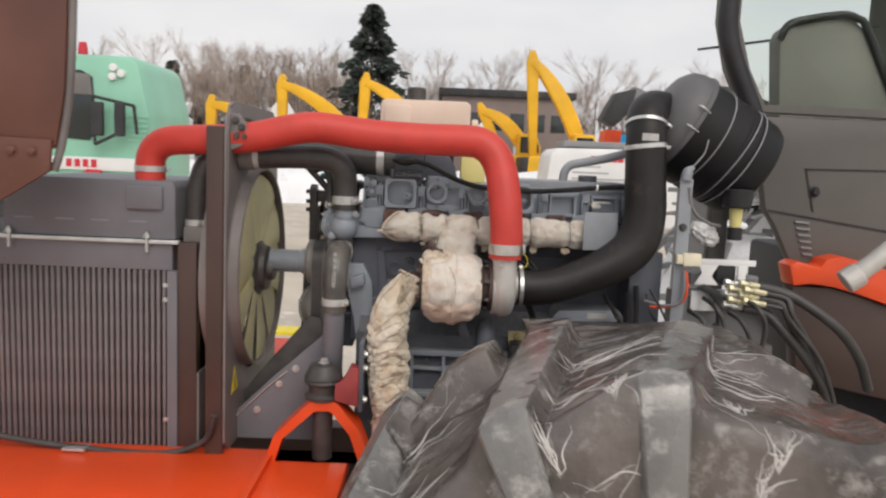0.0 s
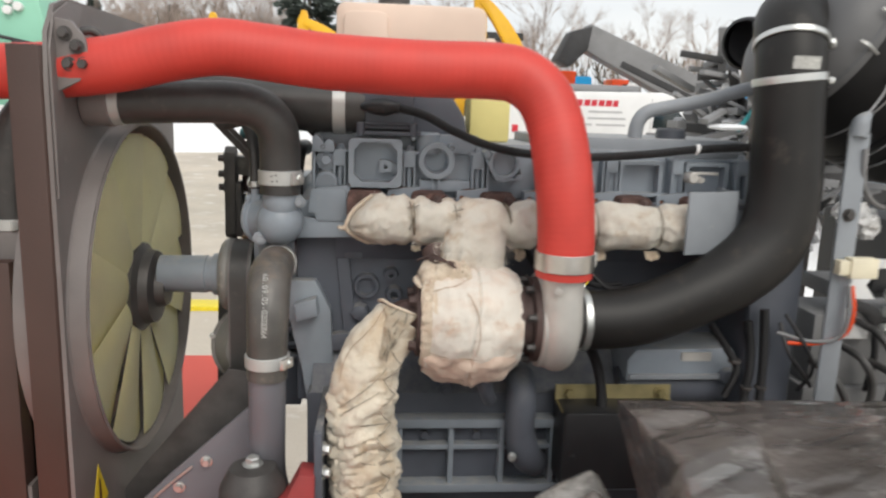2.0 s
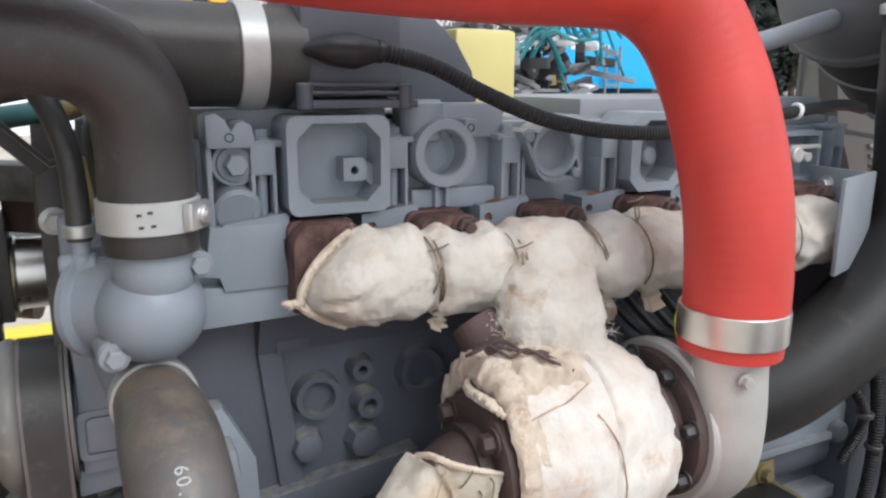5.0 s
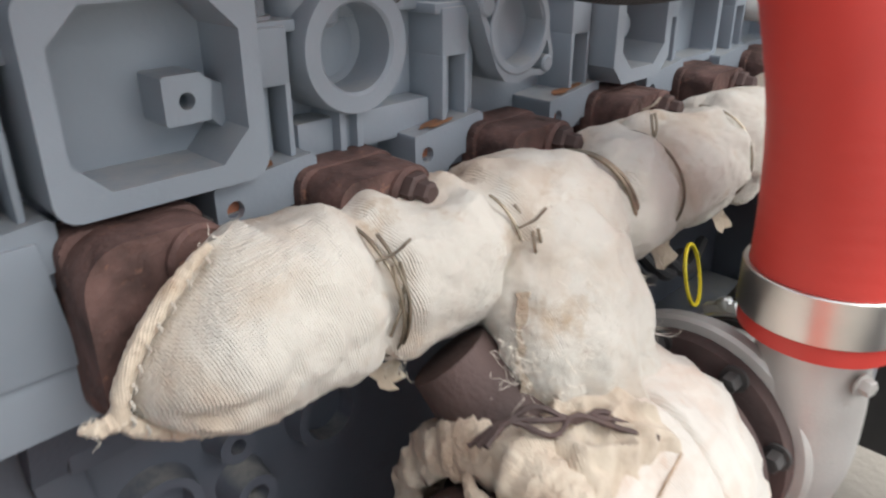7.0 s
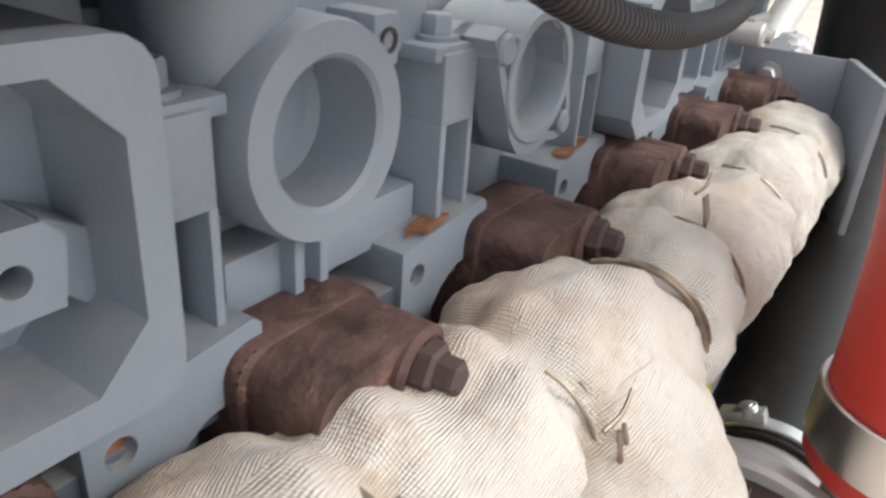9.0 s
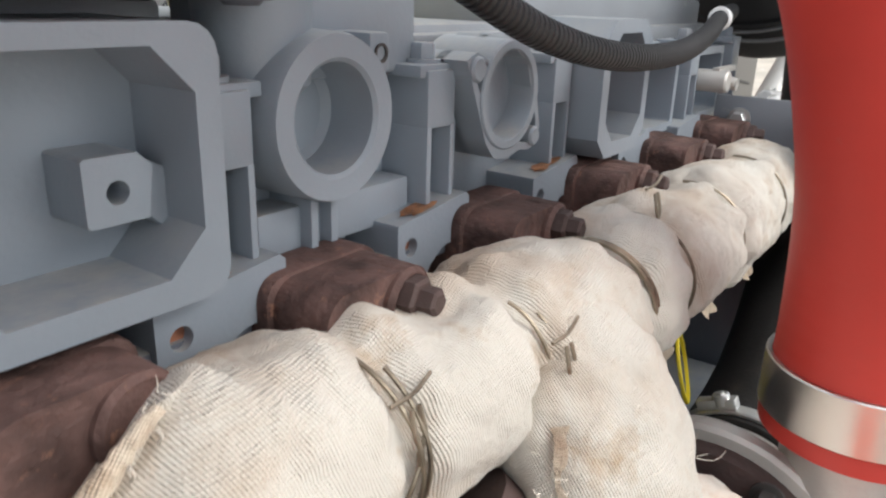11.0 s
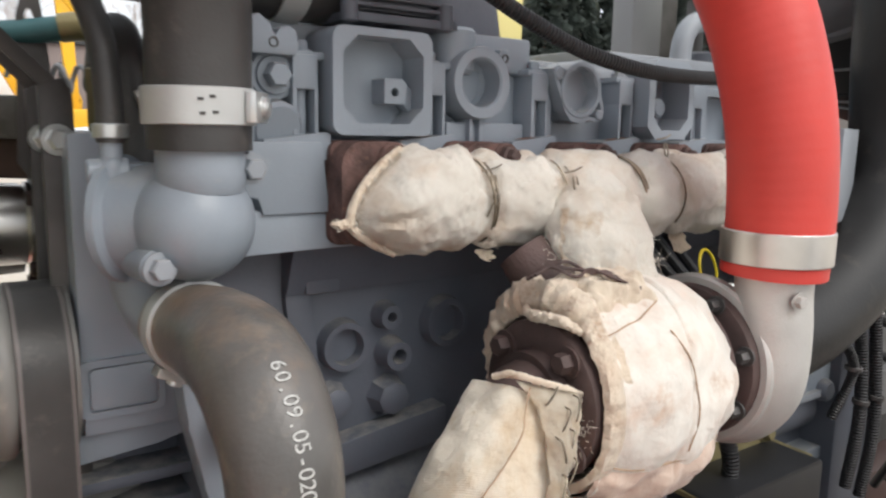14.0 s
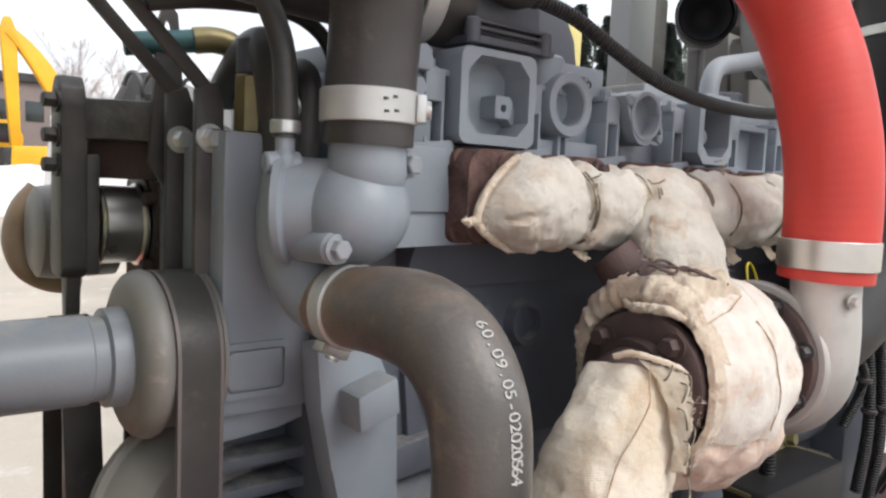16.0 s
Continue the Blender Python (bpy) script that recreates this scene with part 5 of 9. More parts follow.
# bearing housing and compressor backplate
b = B()
lathe(b, (0.38, TY, TZ), (1, 0, 0), [(0, 0.0), (0, 0.085), (0.008, 0.086), (0.012, 0.07), (0.03, 0.07), (0.034, 0.088), (0.05, 0.09), (0.05, 0)], 48)
part("bearing_housing", b, M_RUSTD, turbo, "dark brown rusty bearing housing")
for k in range(8):
    a = 2 * math.pi * k / 8 + 0.3
    b = B()
    bolt(b, (0.412, TY + 0.083 * math.sin(a), TZ + 0.083 * math.cos(a)), (-1, 0, 0), 0.0075, 0.012)
    part("housing_bolt", b, M_STEEL, turbo)
b = B()
ring(b, (0.434, TY, TZ), (1, 0, 0), 0.1, 0.06, 0.008, 56, 0.003)
part("backplate_ring", b, M_ALU, turbo)
b = B()
vol = []
for k, a in enumerate(np.linspace(-30, 270, 15)):
    t = radians(a)
    r = 0.06 + 0.017 * k / 14
    vol.append((0.466, TY + r * math.sin(t), TZ + r * math.cos(t)))
vol += [(0.465, TY - 0.077, TZ + 0.045), (0.464, TY - 0.073, TZ + 0.09), (0.463, TY - 0.072, TZ + 0.14)]
sweep(b, vol, [0.018, 0.021, 0.024, 0.027, 0.03, 0.033, 0.035, 0.037, 0.038, 0.039, 0.04, 0.041, 0.041], 30, 120, True, None, (1, 0, 0))
part("compressor_volute", b, M_ALU, turbo, "bare cast aluminium scroll")
b = B()
lathe(b, (0.44, TY, TZ), (1, 0, 0), [(0, 0), (0, 0.07), (0.03, 0.068), (0.055, 0.058), (0.085, 0.056), (0.085, 0)], 48)
part("compressor_nose", b, M_ALU, turbo)
b = B()
bolt(b, (0.445, -0.271, 1.903), (-0.35, -1, 0), 0.0065, 0.007)
part("volute_plug", b, M_ALU, turbo)
b = B()
sweep(b, [(0.33, -0.16, 1.72), (0.33, -0.15, 1.66), (0.345, -0.12, 1.62)], 0.016, 14, 16)
part("oil_drain_pipe", b, M_GREYD, turbo)

# ---------------- exhaust pipe ----------------
exh = thing("exhaust_pipe", (0.08, -0.2, 1.25), "exhaust pipe lagged with creased stitched glass cloth", "exhaust pipe")
b = B()
sweep(b, [(0.172, TY - 0.008, TZ), (0.15, TY - 0.012, TZ - 0.005), (0.12, -0.185, 1.79), (0.1, -0.19, 1.76)], 0.044, 28, 20)
part("pipe", b, M_RUSTD, exh)


def lag_shape(s, t):
    v = Vector((s * 9, math.cos(t) * 1.5, math.sin(t) * 1.5 + 20))
    fold = 0.005 * math.sin(46 * s + 2.5 * math.sin(t * 2) + 3 * noise.noise(v * 0.6))
    g = 0.25 + 0.75 * min(1.0, max(0.0, (s - 0.16) / 0.2))
    quilt = (17 * s + 0.5 * math.cos(t - 1.0) + 1.1 * noise.noise(v * 0.5) + 0.5 * noise.noise(v * 1.3)) % 1.0 - 0.5
    return -0.0055 * g * math.exp(-(quilt / 0.12) ** 2) + g * (fold * (0.4 + 0.6 * max(0, math.sin(t + 0.6))) + 0.013 * abs(noise.noise(v * 2.2)) + 0.007 * abs(noise.noise(v * 5))) + 0.008 * noise.noise(v)


b = B()
sweep(b, [(0.142, -0.185, 1.825), (0.118, -0.192, 1.79), (0.085, -0.198, 1.735), (0.07, -0.2, 1.66), (0.07, -0.2, 1.56), (0.078, -0.2, 1.46), (0.09, -0.2, 1.36), (0.1, -0.2, 1.24)], [0.05, 0.06, 0.066, 0.069, 0.069, 0.068, 0.066, 0.064, 0.062], 56, 150, True, lag_shape, (1, 0, 0))
lag = part("pipe_lagging", b, M_CREASED, exh, "cream glass cloth lagging, creased and laced")
# torn upper corner that stands off the pipe, with wire staples along its edge
inner_line, _ = spline([(0.105, -0.214, 1.862), (0.113, -0.236, 1.84), (0.11, -0.247, 1.82), (0.108, -0.254, 1.8), (0.104, -0.26, 1.783), (0.1, -0.263, 1.765)], 30)
outer_line, _ = spline([(0.179, -0.226, 1.838), (0.152, -0.246, 1.822), (0.144, -0.251, 1.81), (0.137, -0.256, 1.797), (0.131, -0.258, 1.783), (0.115, -0.264, 1.765)], 30)
sub = bmesh.new()
uvl = sub.loops.layers.uv.verify()
grid = []
for j in range(30):
    row = []
    for i in range(16):
        u = i / 15
        p = Vector(inner_line[j]) * (1 - u) + Vector(outer_line[j]) * u
        v = Vector((u * 3, j * 0.16, 7))
        p += Vector((0.003 * noise.noise(v * 3) * u, -0.008 * math.sin(math.pi * u) - 0.006 * noise.noise(v) - 0.003 * noise.noise(v * 3), 0.004 * noise.noise(v * 2.2) * u))
        row.append((sub.verts.new(p), u * 0.05, j * 0.004))
    grid.append(row)
for r0, r1 in zip(grid, grid[1:]):
    for i in range(15):
        q = (r0[i], r0[i + 1], r1[i + 1], r1[i])
        f = sub.faces.new([t[0] for t in q])
        for lp, t in zip(f.loops, q):
            lp[uvl].uv = t[1:]
bmesh.ops.solidify(sub, geom=sub.faces[:], thickness=0.003)
part("torn_corner", sub, M_CREASED, lag, "torn pointed upper corner of the cloth", 60)
b = B()
sweep(b, [(0.099, -0.19, 1.86), (0.107, -0.206, 1.865), (0.122, -0.224, 1.861), (0.15, -0.23, 1.851), (0.178, -0.226, 1.839)], [0.003, 0.0035, 0.003, 0.003, 0.0015], 8, 50, True, lumps(4, 0.02, 0.0014))
part("upper_hem", b, M_CLOTH2, lag, "frayed upper hem")
b = B()
sweep(b, [(0.113, -0.224, 1.857), (0.1, -0.233, 1.84), (0.09, -0.241, 1.824), (0.066, -0.242, 1.797), (0.047, -0.242, 1.778), (0.03, -0.243, 1.74), (0.022, -0.243, 1.7)], 0.0008, 6, 60, True, lumps(5, 0.006, 0.0006))
part("lagging_seam", b, M_STITCH, lag, "brown stitched seam")
for j, u, ang in ((2, 0.35, 40), (5, 0.75, 75), (9, 0.45, 50), (14, 0.6, 60), (16, 0.35, 100), (20, 0.7, 55), (24, 0.4, 65), (27, 0.8, 80)):
    p = Vector(inner_line[j]) * (1 - u) + Vector(outer_line[j]) * u + Vector((0, -0.0105, 0))
    d = Vector((math.cos(radians(ang)), 0.15, math.sin(radians(ang)))) * 0.011
    b = B()
    sweep(b, [p - d + Vector((0, 0.008, 0)), p - d * 0.8, p + d * 0.8, p + d + Vector((0, 0.008, 0))], 0.0009, 5, 14)
    part("wire_staple", b, M_WIRE, lag)
rng = random.Random(5)
lace_path, _ = spline([(0.138, -0.246, 1.775), (0.128, -0.258, 1.73), (0.115, -0.263, 1.66), (0.112, -0.263, 1.56), (0.118, -0.262, 1.46), (0.128, -0.26, 1.36)], 15)
for k in range(14):
    p, q = Vector(lace_path[k]), Vector(lace_path[k + 1])
    s = 1 if k % 2 else -1
    b = B()
    sweep(b, [p + Vector((0.014 * s, 0.002, 0)), (p + q) / 2 + Vector((0, -0.009, 0)), q + Vector((-0.014 * s, 0.002, 0))], 0.0011, 5, 12)
    part("lacing_wire", b, M_WIRE, lag)
for k in range(7):
    z = 1.70 - 0.052 * k
    b = B()
    pts = [(0.072 + 0.066 * math.sin(a) * 0.98, -0.2 - 0.0725 * math.cos(a), z + 0.035 * math.sin(a + k) + 0.02 * a) for a in np.linspace(-1.3, 1.0, 9)]
    sweep(b, pts, 0.001, 5, 30)
    part("lagging_wire", b, M_WIRE, lag)

# ---------------- charge air hose ----------------
red = thing("charge_air_hose", (-0.1, -0.2, 2.2), "thick red silicone charge air hose from turbocharger to cooler", "hose")
b = B()
red_pts = [(0.463, -0.229, 1.925), (0.463, -0.231, 2.0), (0.456, -0.226, 2.09), (0.446, -0.21, 2.17), (0.435, -0.193, 2.225), (0.412, -0.178, 2.275), (0.372, -0.168, 2.308), (0.32, -0.165, 2.318), (0.17, -0.165, 2.318), (0.0, -0.168, 2.324), (-0.12, -0.175, 2.336),
           (-0.21, -0.185, 2.342), (-0.3, -0.19, 2.327), (-0.39, -0.19, 2.305), (-0.5, -0.185, 2.29), (-0.63, -0.172, 2.283), (-0.71, -0.162, 2.275), (-0.755, -0.157, 2.25), (-0.775, -0.153, 2.205), (-0.777, -0.15, 2.12)]
sweep(b, red_pts, [0.056, 0.056, 0.055, 0.054, 0.053, 0.052, 0.051, 0.05, 0.05], 40, 220)
part("hose", b, M_RED, red)
hose_clamp("lower_clamp", red, (0.463, -0.23, 1.957), (0, 0, 1), 0.0566, 0.036, (1, 0.35, 0), "shiny steel band clamp").data.materials[0] = M_CHROME
hose_clamp("cooler_clamp", red, (-0.777, -0.15, 2.178), (0, 0, 1), 0.0508, 0.02, (1, 0.5, 0), "pale band clamp")
b = B()
cyl(b, (-0.777, -0.15, 2.10), (-0.777, -0.15, 2.14), 0.047, seg=28)
part("hose_stub", b, M_TANK, red)

# ---------------- coolant hoses and thermostat ----------------
CX, CY = -0.112, -0.055
th = thing("thermostat_housing", (CX, 0.0, 1.93), "round grey thermostat housing with bolted necks", "engine part")
b = B()
lathe(b, (CX, CY, 2.02), (0, 0, 1), [(0, 0), (0, 0.034), (0.01, 0.0375), (0.018, 0.0368), (0.052, 0.0365), (0.052, 0)], 40)
part("outlet_neck", b, M_GREY, th)
b = B()
lathe(b, (-0.166, 0.012, 1.994), (0.77, -0.64, 0.02), [(0, 0), (0, 0.05), (0.01, 0.0505), (0.012, 0.047), (0.03, 0.0475), (0.056, 0.0485), (0.07, 0.048), (0.085, 0.0445), (0.1, 0.036), (0.11, 0.023), (0.1145, 0.01), (0.115, 0)], 40)
lathe(b, (-0.116, -0.045, 1.943), (0, 0, 1), [(0.051 - 0.051 * math.cos(math.pi * k / 20), 0.051 * math.sin(math.pi * k / 20)) for k in range(21)], 44)
part("bowl", b, M_GREY, th)
b = B()
lathe(b, (-0.1655, 0.0115, 1.994), (0.77, -0.64, 0.02), [(0, 0), (0, 0.054), (0.0015, 0.056), (0.0085, 0.056), (0.0095, 0.0545), (0.0095, 0)], 40)
part("bowl_flange", b, M_GREY, th)
b = B()
sweep(b, [(-0.136, 0.045, 2.03), (-0.136, 0.044, 2.0), (-0.135, 0.036, 1.96), (-0.131, 0.016, 1.924), (-0.125, -0.012, 1.906), (-0.12, -0.045, 1.903)], [0.03, 0.037, 0.04, 0.04, 0.038, 0.036], 30, 40)
part("elbow_neck", b, M_GREY, th)
b = B()
cyl(b, (-0.156, -0.012, 1.9615), (-0.1535, -0.074, 1.9615), 0.0172, 0.0148, 24, 0.004)
part("bolt_boss", b, M_GREY, th)
b = B()
cyl(b, (-0.082, -0.03, 2.04), (-0.0735, -0.068, 2.04), 0.015, 0.0135, 20, 0.004)
part("neck_boss", b, M_GREY, th)
for p in ((-0.1535, -0.074, 1.9615), (-0.073, -0.067, 2.04)):
    b = B()
    bolt(b, p, (0.12, -1, 0), 0.0095, 0.009)
    part("housing_bolt", b, M_GREYL, th)
b = B()
cyl(b, (-0.192, -0.004, 2.036), (-0.158, -0.008, 2.036), 0.0105, 0.012, 18, 0.002)
cyl(b, (-0.172, -0.006, 2.03), (-0.172, -0.006, 2.075), 0.0092, seg=16)
lathe(b, (-0.172, -0.006, 2.022), (0, 0, 1), [(0, 0), (0.003, 0.009), (0.01, 0.0125), (0.02, 0.0125), (0.026, 0.0092), (0.03, 0)], 20)
box(b, -0.166, -0.136, -0.012, 0.012, 2.029, 2.043, 0.003)
part("bleed_stub", b, M_GREY, th)

up = thing("upper_coolant_hose", (-0.2, -0.08, 2.06), "black rubber coolant hose clamped to the thermostat", "hose")
b = B()
sweep(b, [(CX, CY, 2.056), (CX, CY - 0.001, 2.11), (CX, CY - 0.005, 2.155), (CX - 0.006, -0.068, 2.195), (CX - 0.035, -0.078, 2.228), (CX - 0.085, -0.085, 2.241), (-0.3, -0.09, 2.24), (-0.40, -0.098, 2.236), (-0.44, -0.1, 2.234)], 0.0425, 32, 90)
part("hose", b, M_RUBBER, up)
hose_clamp("lower_clamp", up, (CX, CY, 2.091), (0, 0, 1), 0.0435, 0.03, (0.78, -0.62, 0), "pale steel spring clamp with stamped marks", 0.009)
hose_clamp("upper_clamp", up, (-0.424, -0.099, 2.236), (1, 0.05, 0.03), 0.0435, 0.026, (0, 0.4, 1), "pale band clamp")
b = B()
for dx, dz in ((0.0, 0.005), (0.009, 0.007), (0.001, -0.006), (0.011, -0.005)):
    a = radians(-15) + dx / 0.046
    r = 0.0464
    p = Vector((CX + r * math.sin(a), CY - r * math.cos(a), 2.091 + dz))
    box(b, p.x - 0.0022, p.x + 0.0022, p.y - 0.0006, p.y + 0.0006, p.z - 0.0012, p.z + 0.0012)
tagged(part("stamped_mark", b, M_STEEL, up), kind="stuff")

low = thing("lower_coolant_hose", (-0.12, -0.19, 1.55), "worn bent rubber coolant hose with white printed numbers", "hose")
b = B()
low_pts = [(-0.124, -0.018, 1.903), (-0.121, -0.058, 1.904), (-0.119, -0.11, 1.908), (-0.118, -0.16, 1.906), (-0.117, -0.2, 1.889), (-0.115, -0.225, 1.855), (-0.115, -0.235, 1.81), (-0.116, -0.237, 1.76), (-0.117, -0.237, 1.715)]
sweep(b, low_pts, [0.0375, 0.0385, 0.041, 0.0425, 0.0425, 0.041, 0.0395, 0.039, 0.039], 36, 90)
part("hose", b, M_RUBBERB, low)
hose_clamp("inner_clamp", low, (-0.121, -0.046, 1.9035), (0.06, -1, 0.02), 0.0395, 0.02, (-0.45, 0.0, -1), "rust-stained band clamp")
hose_clamp("outer_clamp", low, (-0.116, -0.237, 1.752), (0, 0, 1), 0.0405, 0.024, (0.85, -0.5, 0), "band clamp with screw")
b = B()
sweep(b, [(-0.117, -0.237, 1.73), (-0.118, -0.23, 1.66), (-0.122, -0.21, 1.58), (-0.128, -0.16, 1.48), (-0.128, -0.1, 1.4)], 0.036, 30, 40)
part("steel_pipe", b, M_TANK, low, "grey painted steel coolant pipe")
# printed number along the outside of the bend
font_text = "60.09.05-02020564"
track, track_len = spline(low_pts, 200)
for k, ch in enumerate(font_text):
    s = 0.514 + 0.015 * k
    i = min(198, int(s * 199))
    p, t = Vector(track[i]), (Vector(track[i + 1]) - Vector(track[i - 1])).normalized()
    side = Vector((-0.03, -0.85, 0.5))
    nrm = (side - t * side.dot(t)).normalized()
    across = nrm.cross(t).normalized()
    cu = bpy.data.curves.new("print_glyph", "FONT")
    cu.body, cu.size, cu.offset, cu.extrude, cu.align_x, cu.align_y = ch, 0.0155, 0.0, 0.0002, "CENTER", "CENTER"
    tmp = bpy.data.objects.new("print_glyph", cu)
    me = bpy.data.meshes.new_from_object(tmp)
    bpy.data.objects.remove(tmp)
    me.materials.append(M_PRINT)
    g = new("printed_digit", me)
    g.parent = low
    g.matrix_parent_inverse = Matrix.Translation(-Vector(low.location))
    rot = Matrix((t, across * 1.0, nrm)).transposed()
    if rot.determinant() < 0:
        rot = Matrix((t, -across, nrm)).transposed()
    g.matrix_basis = Matrix.Translation(p + nrm * (0.0428 if k < 4 else 0.0422 - 0.00022 * (k - 4))) @ rot.to_4x4()

small = thing("bleed_hose", (-0.2, 0.0, 2.05), "thin black rubber bleed hose with a clip", "hose")
b = B()
sweep(b, [(-0.172, -0.006, 2.06), (-0.172, -0.005, 2.1), (-0.176, 0.0, 2.15), (-0.195, 0.015, 2.2), (-0.235, 0.04, 2.24), (-0.3, 0.08, 2.27), (-0.42, 0.15, 2.28)], 0.0115, 16, 50)
part("hose", b, M_RUBBER, small)
b = B()
ring(b, (-0.172, -0.006, 2.07), (0, 0, 1), 0.0145, 0.011, 0.006, 22, 0.001)
part("clip", b, M_ZINC, small)

# ---------------- belt drive ----------------
PY, PZ = 0.14, 1.834
drive = thing("fan_drive_pulley", (-0.3, PY, PZ - 0.1), "grey fan drive pulley with stepped hub", "pulley")
b = B()
lathe(b, (-0.277, PY, PZ), (1, 0, 0), [(0, 0), (0, 0.064), (0.001, 0.071), (0.004, 0.078), (0.009, 0.084), (0.015, 0.087), (0.021, 0.088), (0.026, 0.086), (0.03, 0.08), (0.074, 0.08), (0.076, 0.087), (0.08, 0.087), (0.082, 0.03), (0.082, 0)], 64)
part("pulley_wheel", b, M_WARM, drive, "worn warm grey pulley rim")
b = B()
lathe(b, (-0.42, PY, PZ), (1, 0, 0), [(0, 0), (0, 0.044), (0.108, 0.045), (0.11, 0.043), (0.123, 0.043), (0.125, 0.05), (0.166, 0.052), (0.166, 0)], 40)
part("hub_shaft", b, M_GREY, drive)
b = B()
cyl(b, (-0.2, PY, PZ), (-0.186, PY, PZ), 0.04, seg=28)
part("bearing_snout", b, M_GREY, drive)


def belt_loop(bm, wheels, x0, x1, th=0.005):
    """A flat belt round two wheels: (y, z, r), upper then lower."""
    (y0, z0, r0), (y1, z1, r1) = wheels
    pts = [(y0 + r0 * math.sin(a), z0 + r0 * math.cos(a)) for a in np.linspace(-math.pi / 2, math.pi / 2, 25)]
    pts += [(y1 + r1 * math.sin(a), z1 + r1 * math.cos(a)) for a in np.linspace(math.pi / 2, 3 * math.pi / 2, 25)]
    c = (sum(p[0] for p in pts) / len(pts), sum(p[1] for p in pts) / len(pts))
    inner = []
    for i, p in enumerate(pts):
        w = (y0, z0) if i < 25 else (y1, z1)
        d = Vector((p[0] - w[0], p[1] - w[1])).normalized()
        inner.append((p[0] - d.x * th, p[1] - d.y * th))
    return hoop(bm, pts, inner, "x", x0, x1)


b = B()
belt_loop(b, ((PY, PZ, 0.0865), (PY + 0.01, 1.42, 0.095)), -0.2475, -0.203)
belt = solo("drive_belt", b, M_RUBBER, "wide black rubber drive belt round the fan pulley", "belt")
for x0 in (-0.2482, -0.2058):
    b = B()
    belt_loop(b, ((PY, PZ, 0.0869), (PY + 0.01, 1.42, 0.0954)), x0, x0 + 0.0035, 0.0056)
    part("belt_edge", b, M_SHROUD, belt, "worn paler belt edge")
b = B()
belt_loop(b, ((0.3, 1.80, 0.05), (0.27, 1.42, 0.08)), -0.31, -0.27)
rbelt = solo("ribbed_belt", b, M_RUBBER, "black ribbed belt behind the fan pulley", "belt")
for k in range(6):
    b = B()
    box(b, -0.3085 + 0.0065 * k, -0.3055 + 0.0065 * k, 0.244, 0.252, 1.80, 1.46, 0, Matrix.Identity(4))
    part("belt_rib", b, M_RUBBER, rbelt)
b = B()
lathe(b, (-0.32, 0.2, 1.42), (1, 0, 0), [(0, 0), (0, 0.03), (0.005, 0.036), (0.012, 0.036), (0.015, 0.06), (0.13, 0.06), (0.13, 0)], 40)
solo("crank_pulley", b, M_STEEL, "dark steel crankshaft pulley below the fan drive", "pulley")
b = B()
lathe(b, (-0.205, 0.17, 1.65), (0.25, -1, 0), [(0, 0), (0, 0.1), (0.02, 0.098), (0.05, 0.075), (0.06, 0.03), (0.06, 0)], 44)
pump = solo("pump_cover", b, M_WARM, "rounded grey pump cover beside the drive belt", "engine part")
b = B()
ring(b, (-0.205, 0.17, 1.65), (0.25, -1, 0), 0.108, 0.098, 0.006, 48, 0.002)
part("cover_flange", b, M_WARM, pump)
for k in range(5):
    a = radians(20 + 72 * k)
    b = B()
    bolt(b, Vector((-0.205, 0.168, 1.65)) + Vector((0.103 * math.cos(a), 0.026 * math.cos(a), 0.103 * math.sin(a))), (0.25, -1, 0), 0.006, 0.007)
    part("cover_bolt", b, M_ZINC, pump)

alt = thing("alternator", (-0.25, 0.33, 1.9), "dark alternator on a black bracket with a polished pulley", "alternator")
AY, AZ = 0.335, 1.955
b = B()
lathe(b, (-0.256, AY, AZ), (1, 0, 0), [(0, 0), (0, 0.05), (0.003, 0.052), (0.006, 0.0485), (0.046, 0.048), (0.049, 0.052), (0.053, 0.052), (0.053, 0)], 48)
part("pulley", b, M_CHROME, alt, "polished steel pulley")
b = B()
lathe(b, (-0.203, AY + 0.01, AZ), (1, 0, 0), [(0, 0), (0, 0.03), (0.004, 0.06), (0.012, 0.066), (0.07, 0.066), (0.08, 0.055), (0.08, 0)], 36)
part("casing", b, M_STEEL, alt)
for k in range(10):
    a = 2 * math.pi * k / 10
    b = B()
    box(b, -0.196, -0.135, -0.004, 0.004, 0.064, 0.07, 0.001, Matrix.Translation((0, AY + 0.01, AZ)) @ Matrix.Rotation(a, 4, "X"))
    part("cooling_rib", b, M_STEEL, alt)
b = B()
prism(b, [(0.292, 1.905), (0.294, 2.095), (0.3, 2.117), (0.314, 2.13), (0.33, 2.13), (0.342, 2.117), (0.346, 2.095), (0.356, 1.905), (0.348, 1.894), (0.302, 1.894)], "x", -0.3, -0.272, 0.004)
part("front_bracket", b, M_STEEL, alt)
b = B()
prism(b, [(0.296, 1.898), (0.296, 2.04), (0.356, 2.04), (0.362, 1.898)], "x", -0.2725, -0.2575, 0.003)
part("bracket_web", b, M_STEEL, alt)
b = B()
prism(b, [(0.305, 1.898), (0.315, 1.80), (0.325, 1.80), (0.335, 1.898)], "x", -0.292, -0.276, 0.002)
part("bracket_tail", b, M_STEEL, alt)
for z in (2.1, 2.06, 2.026):
    b = B()
    bolt(b, (-0.3, 0.31, z), (-1, -0.1, 0), 0.0095, 0.013)
    part("bracket_bolt", b, M_STEEL, alt)
b = B()
prism(b, [(-0.278, 0.312), (-0.2, 0.258), (-0.176, 0.258), (-0.176, 0.34), (-0.278, 0.36)], "z", 2.058, 2.106, 0.006)
